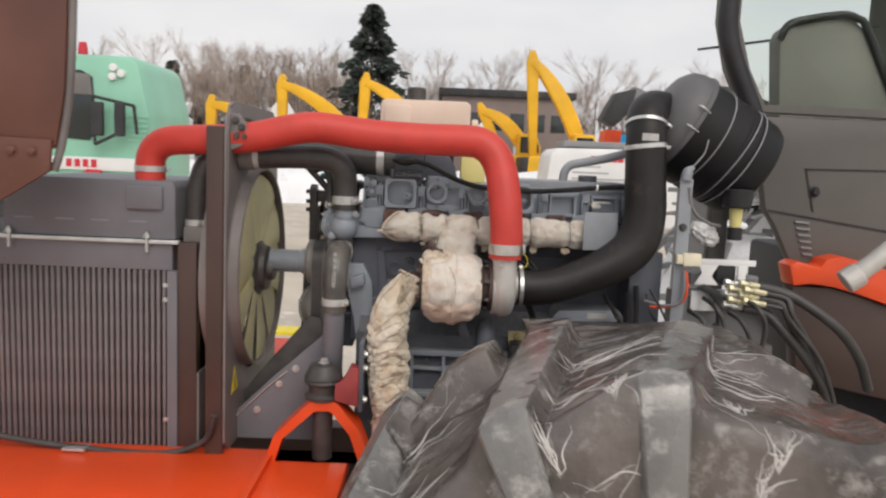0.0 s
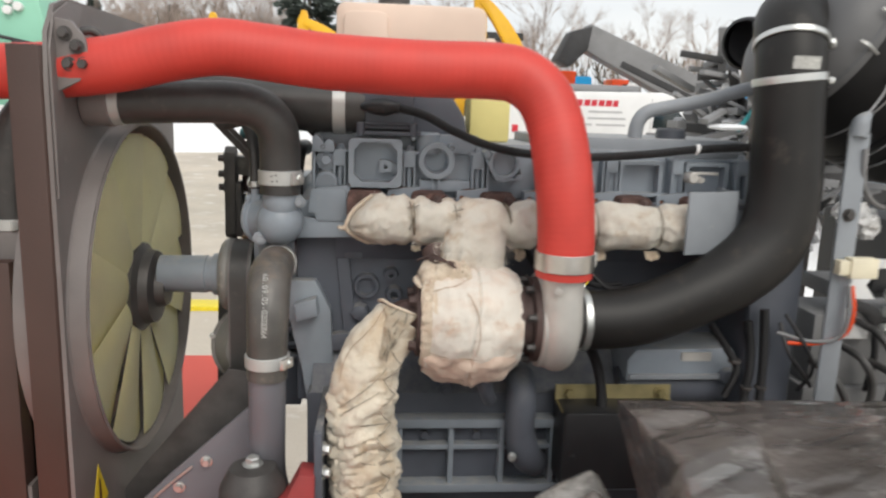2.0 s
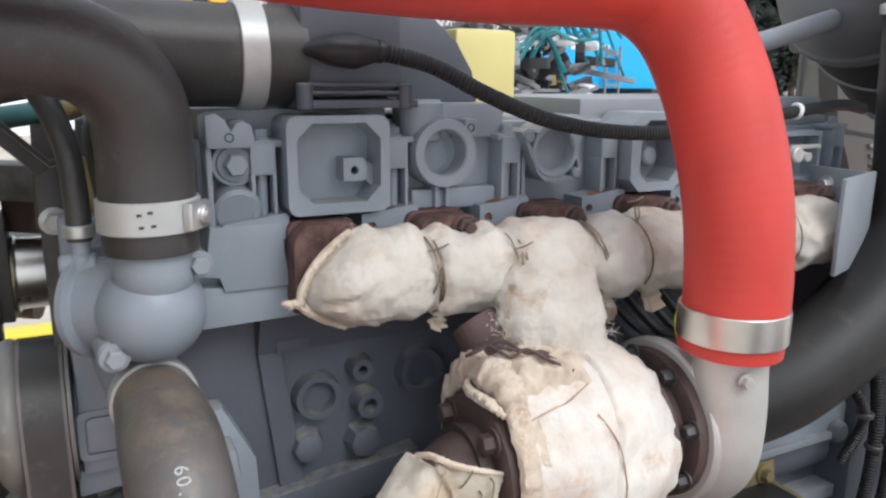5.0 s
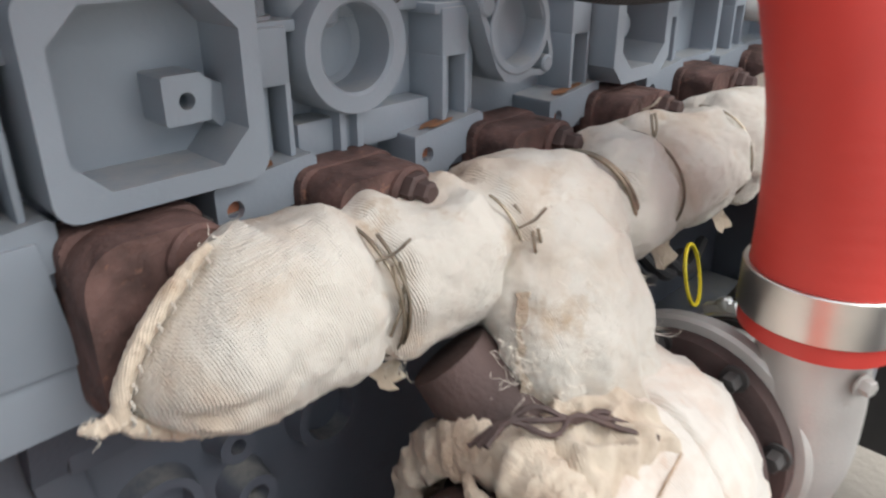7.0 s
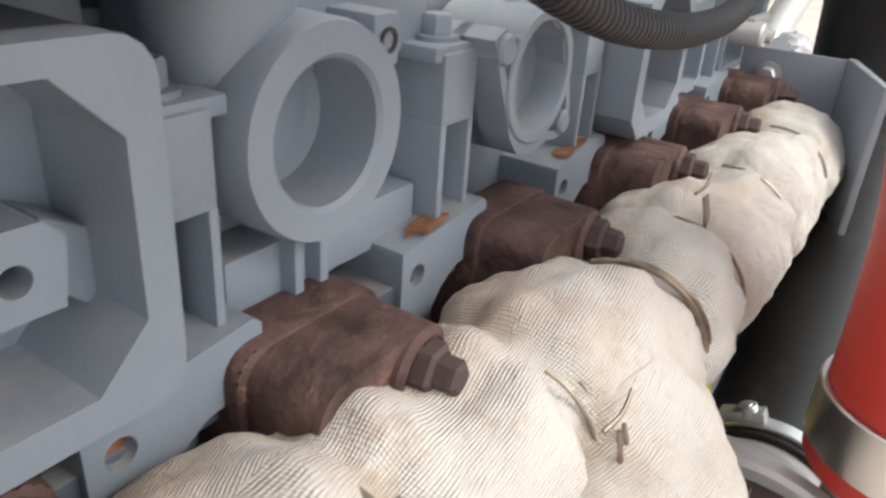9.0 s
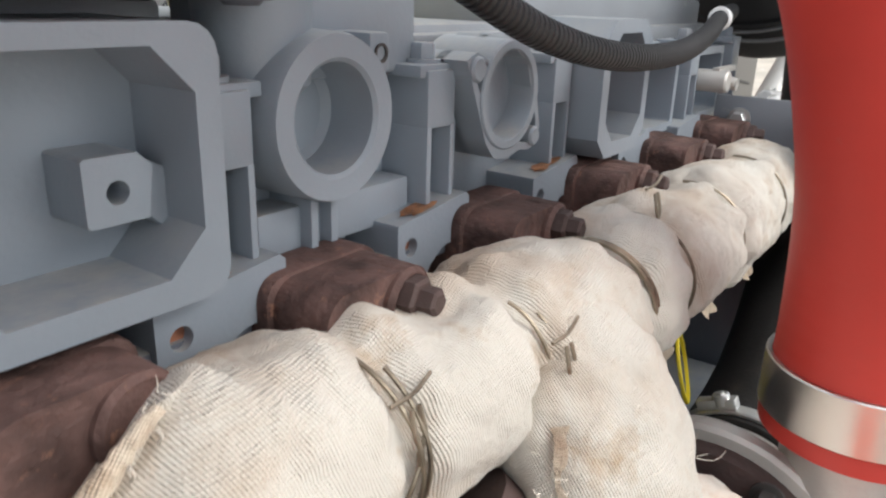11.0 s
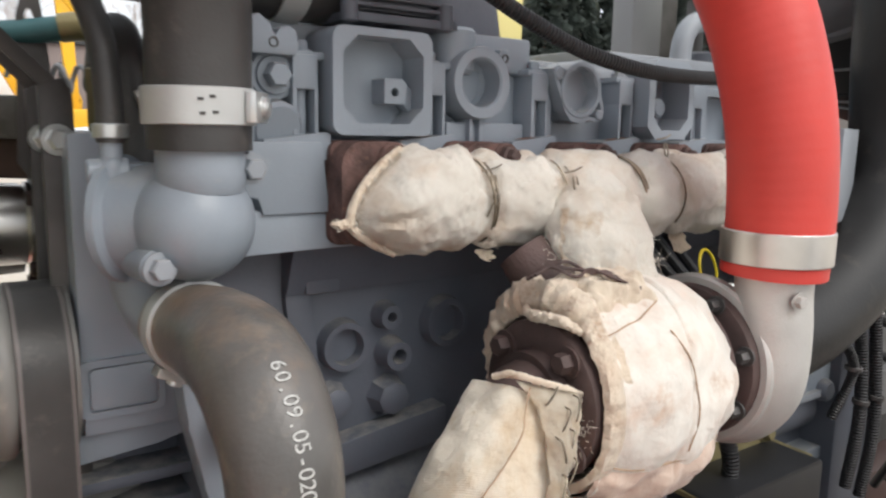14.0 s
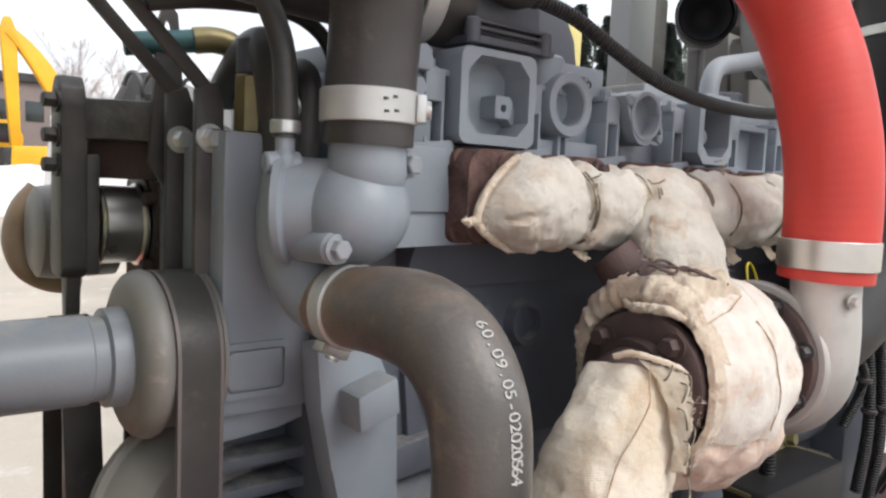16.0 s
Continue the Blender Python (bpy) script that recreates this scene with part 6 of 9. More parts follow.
part("cross_arm", b, M_CAST, alt, "dusty cast iron cross arm")
b = B()
prism(b, [(-0.262, 0.335), (-0.2, 0.285), (-0.176, 0.285), (-0.176, 0.34), (-0.262, 0.37)], "z", 2.012, 2.0585, 0.005)
part("lower_casting", b, M_RUSTD, alt, "greasy brown casting under the arm")
b = B()
prism(b, [(0.28, 1.87), (0.28, 2.0115), (0.41, 2.0115), (0.41, 1.87)], "x", -0.197, -0.155, 0.006)
for k, (y, z) in enumerate(((0.29, 1.99), (0.3, 1.905), (0.335, 1.885))):
    cyl(b, (-0.21, y, z), (-0.196, y, z), 0.009, seg=12, bev=0.002)
part("rear_casting", b, M_RUSTD, alt, "greasy brown casting behind the pulley")
b = B()
lathe(b, (-0.304, 0.45, 1.937), (1, 0, 0), [(0, 0), (0, 0.05), (0.006, 0.06), (0.024, 0.063), (0.1, 0.06), (0.104, 0)], 40)
part("end_casing", b, M_WARM, alt, "dull grey end casing")
b = B()
sweep(b, [(-0.282, 0.52, 1.99), (-0.303, 0.52, 1.962), (-0.312, 0.52, 1.922), (-0.302, 0.51, 1.885), (-0.275, 0.5, 1.866), (-0.24, 0.48, 1.862)], 0.0165, 18, 40)
part("curved_pipe", b, M_HOSEB, alt, "tan bent rubber pipe")

brace = thing("front_brace", (-0.25, 0.12, 1.8), "black steel stay bars bolted to upright brackets", "bracket")
for i, (x, y) in enumerate(((-0.192, 0.118), (-0.194, 0.2))):
    b = B()
    prism(b, [(x - 0.017, 1.70), (x + 0.01, 1.70), (x + 0.012, 2.1), (x + 0.004, 2.12), (x - 0.018, 2.11)], "y", y, y + 0.012, 0.002)
    post = part("upright", b, M_STEEL, brace)
    b = B()
    bolt(b, (x - 0.004, y, 2.06), (0.1, -1, 0), 0.0105, 0.013)
    part("upright_bolt", b, M_ZINC, post)
    b = B()
    m = Matrix.Translation((x - 0.002, y + 0.006, 2.107)) @ Matrix.Rotation(radians(46), 4, "Y")
    box(b, -0.34, 0.012, -0.0045, 0.0045, -0.0072, 0.0072, 0.0015, m)
    part("stay_bar", b, M_STEEL, brace)
b = B()
sweep(b, [(-0.128, 0.085, 2.0), (-0.132, 0.088, 2.08), (-0.137, 0.09, 2.125), (-0.139, 0.1, 2.15), (-0.138, 0.125, 2.163), (-0.135, 0.17, 2.155), (-0.13, 0.24, 2.12)], 0.0215, 22, 44)
solo("heater_hose", b, M_RUBBER, "black rubber heater hose behind the thermostat", "hose")
b = B()
sweep(b, [(-0.1, 0.1, 2.0), (-0.098, 0.1, 2.08), (-0.094, 0.105, 2.125), (-0.09, 0.13, 2.14), (-0.085, 0.2, 2.14)], 0.019, 20, 34)
solo("heater_hose", b, M_RUBBER, "second black rubber heater hose behind the thermostat", "hose")
b = B()
sweep(b, [(-0.26, 0.12, 2.187), (-0.2, 0.12, 2.2), (-0.13, 0.12, 2.205), (-0.09, 0.12, 2.2), (-0.06, 0.12, 2.18), (-0.04, 0.13, 2.15)], 0.0085, 14, 40)
solo("breather_hose", b, M_RUBBER, "black breather hose across the front of the engine", "hose")
fp = thing("fuel_pipe", (-0.16, 0.22, 2.1), "bent teal and passivated fuel pipe above the alternator", "pipe")
b = B()
sweep(b, [(-0.245, 0.25, 2.165), (-0.2, 0.24, 2.172), (-0.165, 0.23, 2.178)], 0.0135, 16, 20)
part("teal_sleeve", b, mat("teal_plastic_sleeve", (0.04, 0.12, 0.13), 0.5, 0, 0.3, 12, 0.1), fp)
b = B()
sweep(b, [(-0.172, 0.231, 2.177), (-0.15, 0.225, 2.18), (-0.13, 0.22, 2.175), (-0.117, 0.215, 2.155), (-0.115, 0.21, 2.11), (-0.115, 0.21, 2.06)], 0.0155, 18, 34)
part("bent_pipe", b, M_OLIVE, fp)
b = B()
box(b, -0.132, -0.1, 0.17, 0.2, 2.09, 2.125, 0.003)
part("union_block", b, M_OLIVE, fp)
b = B()
hoop(b, radial([(-0.222, 2.0), (-0.178, 2.0), (-0.184, 2.15), (-0.189, 2.205), (-0.197, 2.213), (-0.206, 2.21), (-0.212, 2.19), (-0.216, 2.1)], -0.2, 2.185, 48), [(-0.2 + 0.0045 * math.cos(2 * math.pi * k / 48), 2.185 + 0.011 * math.sin(2 * math.pi * k / 48)) for k in range(48)], "y", 0.235, 0.243)
solo("slotted_bracket", b, M_STEEL, "slotted dark steel bracket behind the stay bars", "bracket")
sp = thing("spring_coil", (-0.205, 0.34, 2.12), "small bare coil spring behind the alternator", "spring")
b = B()
sweep(b, [(-0.215 + 0.004 * k, 0.34 + 0.016 * math.cos(k * 1.05), 2.13 + 0.016 * math.sin(k * 1.05)) for k in range(22)], 0.003, 7, 120)
part("coil", b, M_FGREY, sp)
b = B()
box(b, -0.2, -0.15, 0.32, 0.36, 2.02, 2.12, 0.004)
part("spring_seat", b, M_STEEL, sp)
vlv = thing("water_valve", (-0.15, 0.12, 2.068), "small brass water valve with grey body", "valve")
b = B()
cyl(b, (-0.15, 0.12, 2.068), (-0.15, 0.12, 2.13), 0.018, seg=8, bev=0.002)
part("valve_nut", b, M_OLIVE, vlv)
b = B()
cyl(b, (-0.15, 0.12, 2.13), (-0.15, 0.12, 2.17), 0.016, seg=18, bev=0.003)
part("valve_body", b, M_GREYD, vlv)
b = B()
ring(b, (-0.128, 0.075, 2.098), (1, 0.2, 0.3), 0.013, 0.008, 0.007, 20, 0.001)
part("valve_clip", b, M_ZINC, vlv)

# ---------------- fan and shroud ----------------
FX = -0.475
fan = thing("cooling_fan", (FX, PY, 1.44), "ten-bladed yellowish plastic cooling fan", "fan")
FZ = 1.802
b = B()
lathe(b, (FX - 0.03, PY, FZ), (1, 0, 0), [(0, 0), (0, 0.1), (0.015, 0.105), (0.045, 0.105), (0.055, 0.09), (0.075, 0.085), (0.08, 0.05), (0.1, 0.045), (0.1, 0)], 44)
part("hub", b, M_STEEL, fan)
for k in range(10):
    sub = bmesh.new()
    rows = []
    for i in range(10):
        r = 0.09 + 0.272 * i / 9
        pitch = radians(82 + 3 * i / 9)
        half = 0.04 + 0.098 * i / 9
        row = []
        for j in range(7):
            u = (j / 6 - 0.5) * 2 * half
            camber = 0.012 * (1 - (2 * j / 6 - 1) ** 2)
            turn = u * math.sin(pitch) / r
            row.append(sub.verts.new((u * math.cos(pitch) + camber, r * math.sin(turn), r * math.cos(turn))))
        rows.append(row)
    for r0, r1 in zip(rows, rows[1:]):
        for j in range(6):
            sub.faces.new((r0[j], r0[j + 1], r1[j + 1], r1[j]))
    bmesh.ops.solidify(sub, geom=sub.faces[:], thickness=0.005)
    b = B()
    merge(b, sub, Matrix.Translation((FX, PY, FZ)) @ Matrix.Rotation(2 * math.pi * k / 10 + 0.25, 4, "X"))
    part("blade", b, M_FAN, fan)

shr = thing("fan_shroud", (-0.52, PY, 1.2), "dark brown steel fan shroud frame with round opening", "fan shroud")
sh_out = [(-0.262, 1.2), (-0.262, 2.33), (-0.24, 2.395), (-0.17, 2.42), (0.45, 2.42), (0.52, 2.34), (0.52, 1.2)]
b = B()
OY, OZ = 0.13, 1.802
hoop(b, radial(sh_out, OY, OZ, 72), [(OY + 0.372 * math.cos(2 * math.pi * k / 72), OZ + 0.385 * math.sin(2 * math.pi * k / 72)) for k in range(72)], "x", -0.49, -0.482)
part("shroud_plate", b, M_SHROUD, shr)
b = B()
o = [(OY + 0.378 * math.cos(2 * math.pi * k / 72), OZ + 0.391 * math.sin(2 * math.pi * k / 72)) for k in range(72)]
i_ = [(OY + 0.372 * math.cos(2 * math.pi * k / 72), OZ + 0.385 * math.sin(2 * math.pi * k / 72)) for k in range(72)]
hoop(b, o, i_, "x", -0.58, -0.4905)
part("collar", b, M_SHROUD, shr)
b = B()
lathe(b, (-0.4815, OY, OZ + 0.006), (1, 0, 0), [(0, 0.386), (0.004, 0.382), (0.034, 0.38), (0.038, 0.384), (0.041, 0.38), (0.039, 0.375), (0, 0.375)], 72, True)
part("opening_lip", b, M_SHROUD, shr)
b = B()
prism(b, [(-0.258, 2.06), (-0.258, 2.325), (-0.236, 2.385), (-0.17, 2.412), (-0.1, 2.412), (-0.2, 2.27)], "x", -0.4818, -0.4765, 0.002)
part("corner_fold", b, M_SHROUD, shr)
# side wall darker than the plate: their difference in light is put into colour
b = B()
prism(b, [(-0.55, -0.262), (-0.4965, -0.262), (-0.4905, -0.256), (-0.4905, -0.25), (-0.55, -0.254)], "z", 1.2, 2.33, 0.001)
part("side_wall", b, M_BROWN, shr)
b = B()
prism(b, [(-0.6, -0.2), (-0.592, -0.2), (-0.592, 0.43), (-0.6, 0.43)], "z", 1.2, 1.47, 0.001)
part("back_sill", b, M_SHROUD, shr)
b = B()
prism(b, [(-0.481, 2.25), (-0.44, 2.27), (-0.415, 2.3), (-0.43, 2.35), (-0.45, 2.375), (-0.481, 2.38)], "y", -0.235, -0.222, 0.002)
part("top_gusset", b, M_SHROUD, shr)
for x, z in ((-0.46, 2.352), (-0.44, 2.33), (-0.455, 2.3), (-0.43, 2.3)):
    b = B()
    bolt(b, (x, -0.2355, z), (0, -1, 0), 0.009, 0.012)
    part("gusset_bolt", b, M_STEEL, shr)
b = B()
sweep(b, [(-0.481, -0.19, 2.3), (-0.46, -0.19, 2.35), (-0.43, -0.185, 2.362), (-0.41, -0.18, 2.34), (-0.405, -0.18, 2.3)], 0.008, 12, 24)
part("grab_loop", b, M_RUBBER, shr)
b = B()
cyl(b, (-0.4815, -0.1, 2.234), (-0.425, -0.1, 2.234), 0.047, seg=30, bev=0.004)
part("pipe_stub", b, M_SHROUD, shr)
b = B()
prism(b, [(-0.1, 1.395), (-0.187, 1.39), (-0.147, 1.488)], "x", -0.4818, -0.4808)
sticker = part("warning_sticker", b, M_STICK, shr, "yellow triangular warning sticker")
b = B()
prism(b, [(-0.138, 1.405), (-0.148, 1.405), (-0.147, 1.455), (-0.142, 1.455)], "x", -0.4807, -0.48)
part("sticker_sign", b, M_BLACK, sticker)
b = B()
prism(b, [(-0.24, 1.645), (-0.255, 1.627), (-0.437, 1.411), (-0.52, 1.3), (-0.52, 1.2), (-0.18, 1.2), (-0.15, 1.5), (-0.2, 1.64)], "y", 0.0, 0.012, 0.002)
solo("belly_plate", b, M_STEEL, "dark steel plate behind the fan guard", "guard plate")
b = B()
prism(b, [(-0.175, 1.597), (-0.194, 1.58), (-0.346, 1.442), (-0.52, 1.27), (-0.52, 1.2), (-0.16, 1.2), (-0.15, 1.4), (-0.16, 1.58)], "y", -0.1, -0.088, 0.003)
guard = solo("belly_guard", b, M_TANK, "purple grey steel guard plate below the fan", "guard plate")
b = B()
sweep(b, [(-0.5, -0.105, 1.27), (-0.37, -0.105, 1.4), (-0.3, -0.105, 1.46)], 0.003, 6, 10)
part("edge_rod", b, M_ZINC, guard)
for x, z in ((-0.27, 1.47), (-0.33, 1.41), (-0.41, 1.31)):
    b = B()
    bolt(b, (x, -0.101, z), (0, -1, 0), 0.009, 0.01)
    part("guard_bolt", b, M_ZINC, guard)

# ---------------- radiator ----------------
rad = thing("radiator", (-1.2, 0.1, 1.17), "large grey finned radiator with a sheet metal top tank", "radiator")
RY = -0.2
b = B()
box(b, -1.85, -0.60, RY + 0.03, 0.45, 1.17, 1.93, 0.004)
part("core", b, M_CORE, rad)
b = B()
box(b, -1.8, -0.685, RY + 0.001, RY + 0.03, 1.83, 1.925, 0.004)
part("header_plate", b, M_TANK, rad)
b = B()
prism(b, [(-1.225, 2.14), (-0.684, 2.14), (-0.672, 2.12), (-0.672, 1.938), (-1.27, 1.938), (-1.25, 2.12)], "y", RY - 0.005, 0.35, 0.008)
tank = part("top_tank", b, M_TANK, rad)
b = B()
box(b, -0.835, -0.712, RY - 0.02, 0.0, 2.04, 2.12, 0.008)
part("outlet_box", b, M_TANK, tank)
for x in (-1.19, -1.05, -0.93, -0.80):
    b = B()
    box(b, x - 0.03, x + 0.03, RY - 0.0075, RY - 0.004, 1.995, 2.0)
    part("tank_crease", b, M_GREYL, tank)
b = B()
box(b, -1.8, -0.66, RY - 0.016, RY + 0.01, 1.924, 1.937, 0.002)
rail = part("clamp_rail", b, M_ZINC, rad, "pale clamping rail")
for x in (-1.48, -1.235, -0.765):
    b = B()
    cyl(b, (x, RY - 0.018, 1.895), (x, RY - 0.018, 1.965), 0.006, seg=10)
    bolt(b, (x, RY - 0.018, 1.945), (0, 0, 1), 0.011, 0.01)
    part("rail_bolt", b, M_ZINC, rail)
b = B()
box(b, -0.7, -0.665, RY - 0.012, RY + 0.03, 1.17, 1.83, 0.003)
part("side_strip", b, M_TANK, rad)
b = B()
box(b, -0.665, -0.60, RY - 0.005, 0.3, 1.17, 1.93, 0.004)
part("side_wall", b, M_BROWN, rad)
for z in (1.78, 1.73, 1.3):
    b = B()
    bolt(b, (-0.705, RY - 0.012, z), (0, -1, 0), 0.006, 0.005)
    part("strip_screw", b, M_ZINC, rad)
fb = B()
box(fb, -0.0052, 0.0052, -0.012, 0.016, 0, 0.66, 0.002)
fin_mesh = finish(fb, "fin", M_FIN)
for k in range(54):
    piece("fin", fin_mesh, Matrix.Translation((-0.714 - 0.0203 * k, RY + 0.012, 1.17)), rad)
b = B()
sweep(b, [(-0.5, -0.1, 2.234), (-0.55, -0.11, 2.228), (-0.59, -0.12, 2.2), (-0.612, -0.125, 2.14), (-0.62, -0.125, 2.06), (-0.622, -0.125, 1.98)], 0.04, 26, 40)
el = solo("radiator_elbow_hose", b, M_RUBBER, "black rubber elbow hose between shroud and radiator", "hose")
hose_clamp("hose_clamp", el, (-0.621, -0.125, 1.995), (0, 0, 1), 0.041, 0.022, (0.6, -0.8, 0), "pale band clamp")
b = B()
box(b, -0.66, -0.56, -0.17, 0.1, 1.84, 1.985, 0.012)
cyl(b, (-0.61, -0.125, 1.98), (-0.61, -0.125, 2.0), 0.038, seg=24)
solo("radiator_end_tank", b, M_SHROUD, "dark end tank beside the radiator core", "radiator")
b = B()
sweep(b, [(-1.6, -0.26, 1.33), (-1.3, -0.27, 1.25), (-1.0, -0.27, 1.21), (-0.7, -0.26, 1.195), (-0.55, -0.27, 1.25), (-0.51, -0.29, 1.35)], 0.011, 12, 50)
solo("low_cable", b, M_RUBBER, "black cable sagging along the radiator foot", "cable")
b = B()
box(b, -1.03, -0.95, -0.30, -0.25, 1.205, 1.216, 0.003)
solo("cable_clip", b, M_ZINC, "pale flat cable clip on the orange frame", "clip")

# ---------------- chassis ----------------
ch = thing("chassis_frame", (-0.9, -0.4, 0.5), "bright orange painted steel chassis frame", "chassis")
b = B()
prism(b, [(-2.6, -0.95), (-0.35, -0.95), (-0.30, -0.62), (-0.05, -0.62), (-0.05, -0.2), (-2.6, -0.2)], "z", 1.14, 1.2, 0.006)
part("top_plate", b, M_ORANGE, ch)
b = B()
box(b, -2.6, -0.36, -0.95, -0.90, 0.7, 1.14, 0.006)
part("side_beam", b, M_ORANGE, ch)
b = B()
box(b, -0.34, -0.31, -0.94, -0.3, 1.2, 1.225, 0.006)
part("plate_weld", b, M_ORANGE, ch)
b = B()
box(b, -2.6, 3.2, 0.25, 0.35, 0.75, 1.12, 0.01)
box(b, -0.05, 3.2, -0.5, -0.4, 0.75, 1.0, 0.01)
part("long_beam", b, M_BROWN, ch)
for x in (-2.2, 2.6):
    b = B()
    box(b, x - 0.15, x + 0.15, -0.6, 0.5, 0.5, 0.95, 0.02)
    lathe(b, (x, 0.62, 0.85), (0, 1, 0), [(0, 0), (0, 0.45), (0.05, 0.71), (0.4, 0.71), (0.45, 0.45), (0.45, 0)], 40)
    part("rear_axle" if x > 0 else "front_axle", b, M_DARK, ch)
b = B()
box(b, 0.05, 1.0, 0.02, 0.38, 0.8, 0.86, 0.01)
box(b, 0.2, 0.3, -0.45, 0.3, 0.75, 0.85, 0.01)
part("engine_cradle", b, M_BROWN, ch)
# unseen slab added below the engine to cut light bounced off the ground
b = B()
box(b, -0.4, 1.4, -0.45, 0.6, 0.68, 0.72, 0.006)
part("bounce_block_slab", b, M_DARK, ch)
b = B()
prism(b, [(0.9, 1.005), (0.93, 1.0), (1.25, 1.235), (1.23, 1.25), (0.9, 1.03)], "x", -2.4, -0.42, 0.004)
part("far_plate", b, M_REDF, ch, "faded red steel plate on the far side")
for x in (-2.0, -0.9):
    b = B()
    box(b, x - 0.05, x + 0.05, 0.34, 0.93, 0.94, 1.0, 0.006)
    part("plate_bracket", b, M_BROWN, ch)
b = B()
hoop(b, [(-0.335, 1.2), (-0.305, 1.29), (-0.185, 1.41), (-0.175, 1.415), (-0.105, 1.415), (-0.09, 1.41), (-0.015, 1.32), (0.03, 1.2)], [(-0.3, 1.2), (-0.275, 1.28), (-0.17, 1.378), (-0.16, 1.382), (-0.118, 1.382), (-0.108, 1.378), (-0.045, 1.3), (-0.01, 1.2)], "y", -0.30, -0.2)
part("mount_arch", b, M_ORANGE, ch, "orange arched mounting bracket")
mnt = thing("engine_mount", (-0.14, -0.25, 1.415), "black rubber engine mount with red oxide bracket", "engine mount")
b = B()
lathe(b, (-0.145, -0.25, 1.415), (0, 0, 1), [(0, 0), (0, 0.062), (0.012, 0.064), (0.02, 0.05), (0.05, 0.052), (0.056, 0.064), (0.062, 0.066), (0.07, 0.06), (0.074, 0.066), (0.082, 0.064), (0.09, 0.06), (0.118, 0.045), (0.124, 0.02), (0.124, 0)], 36)
part("rubber_body", b, M_STEEL, mnt)
b = B()
bolt(b, (-0.145, -0.25, 1.537), (0, 0, 1), 0.014, 0.014)
part("centre_bolt", b, M_ZINC, mnt)
b = B()
prism(b, [(-0.10, 1.42), (-0.02, 1.40), (-0.02, 1.535), (-0.05, 1.54), (-0.075, 1.49), (-0.1, 1.478)], "y", -0.3, -0.24, 0.004)
part("red_bracket", b, M_REDP, mnt)
b = B()
box(b, -0.022, -0.006, -0.29, -0.04, 1.38, 1.62, 0.004)
part("engine_foot", b, M_GREYD, mnt)
for z in (1.42, 1.53, 1.58):
    b = B()
    bolt(b, (-0.006, -0.27, z), (1, -0.3, 0), 0.01, 0.012)
    part("foot_bolt", b, M_ZINC, mnt)
b = B()
cyl(b, (-0.145, -0.25, 1.2), (-0.145, -0.25, 1.38), 0.035, seg=24)
part("lower_stud", b, M_STEEL, mnt)

# ---------------- front wheel ----------------
WX, WY, WZ, WR, WW = 0.76, -1.13, 0.99, 0.775, 0.53
wheel = thing("tractor_tyre", (WX, WY, GROUND), "big dusty lugged tractor tyre with torn pale film", "tyre")
b = B()
prof = [(-0.15, 0.46), (-0.225, 0.54), (-0.235, 0.62), (-0.232, 0.7), (-0.22, 0.75), (-0.18, 0.77), (0.0, WR), (0.36, 0.772), (0.46, 0.75), (0.51, 0.7), (0.52, 0.62), (0.5, 0.54), (0.42, 0.46)]
lathe(b, (WX, WY, WZ), (0, 1, 0), prof, 120, True)
part("carcass", b, M_TYRE, wheel)
NL = 6
PITCH_L = 2 * math.pi / NL
# (first end across the tread, last end, angle at each, height, half width) of the tread bars
BARS = {"main": (0.36, -0.21, radians(-14.5), radians(-27.5), 0.085, 0.048), "slanted": (0.43, -0.21, radians(14.2), radians(-5.8), 0.088, 0.048),
        "short": (0.46, 0.28, radians(-28), radians(-31), 0.072, 0.05)}


def lug(kind):
    """One slanted tread bar with a rounded far end; the main ones turn down over the near shoulder."""
    y0, y1, a0, a1, high, wide = BARS[kind]
    sub = bmesh.new()
    rows = []
    stations = []
    for i in range(21):
        s = i / 20
        e = s * abs(y1 - y0) / 0.05 if y1 < -0.1 else min(s, 1 - s) * abs(y1 - y0) / 0.05
        full = math.sqrt(max(0.0, 1 - (1 - min(1.0, e)) ** 2))
        stations.append((y0 + (y1 - y0) * s, a0 + (a1 - a0) * s, WR + high * (0.55 + 0.45 * full), 0.0, full))
    if y1 < -0.1:
        for dy, dr in ((0.014, 0.006), (0.026, 0.02), (0.045, 0.07), (0.062, 0.13), (0.076, 0.2), (0.084, 0.27)):
            stations.append((y1 - dy, a1 - 0.12 * dr, WR + high - dr, 0.07, 1.0))
    for y, ang, top, inset, full in stations:
        base = top - 0.004 if inset else WR - 0.04
        half = wide * (0.45 + 0.55 * full) / WR
        row = []
        for a, f in ((-half * 1.22, 0), (-half * 1.08, 0.6), (-half * 1.0, 0.93), (-half * 0.9, 1), (0, 1.03), (half * 0.9, 1), (half * 1.0, 0.93), (half * 1.08, 0.6), (half * 1.22, 0)):
            w = ang + a
            r = base + (top - base) * f + 0.004 * noise.noise(Vector((y * 9, a * 30, y0 * 9)))
            row.append(sub.verts.new((r * math.sin(w), y + inset * (1 - f), r * math.cos(w))))
        rows.append(row)
    for r0, r1 in zip(rows, rows[1:]):
        for j in range(8):
            sub.faces.new((r0[j], r0[j + 1], r1[j + 1], r1[j]))
    sub.faces.new(rows[0][::-1])
    sub.faces.new(rows[-1])
    return finish(sub, "tread_lug", M_TYRE, 32)


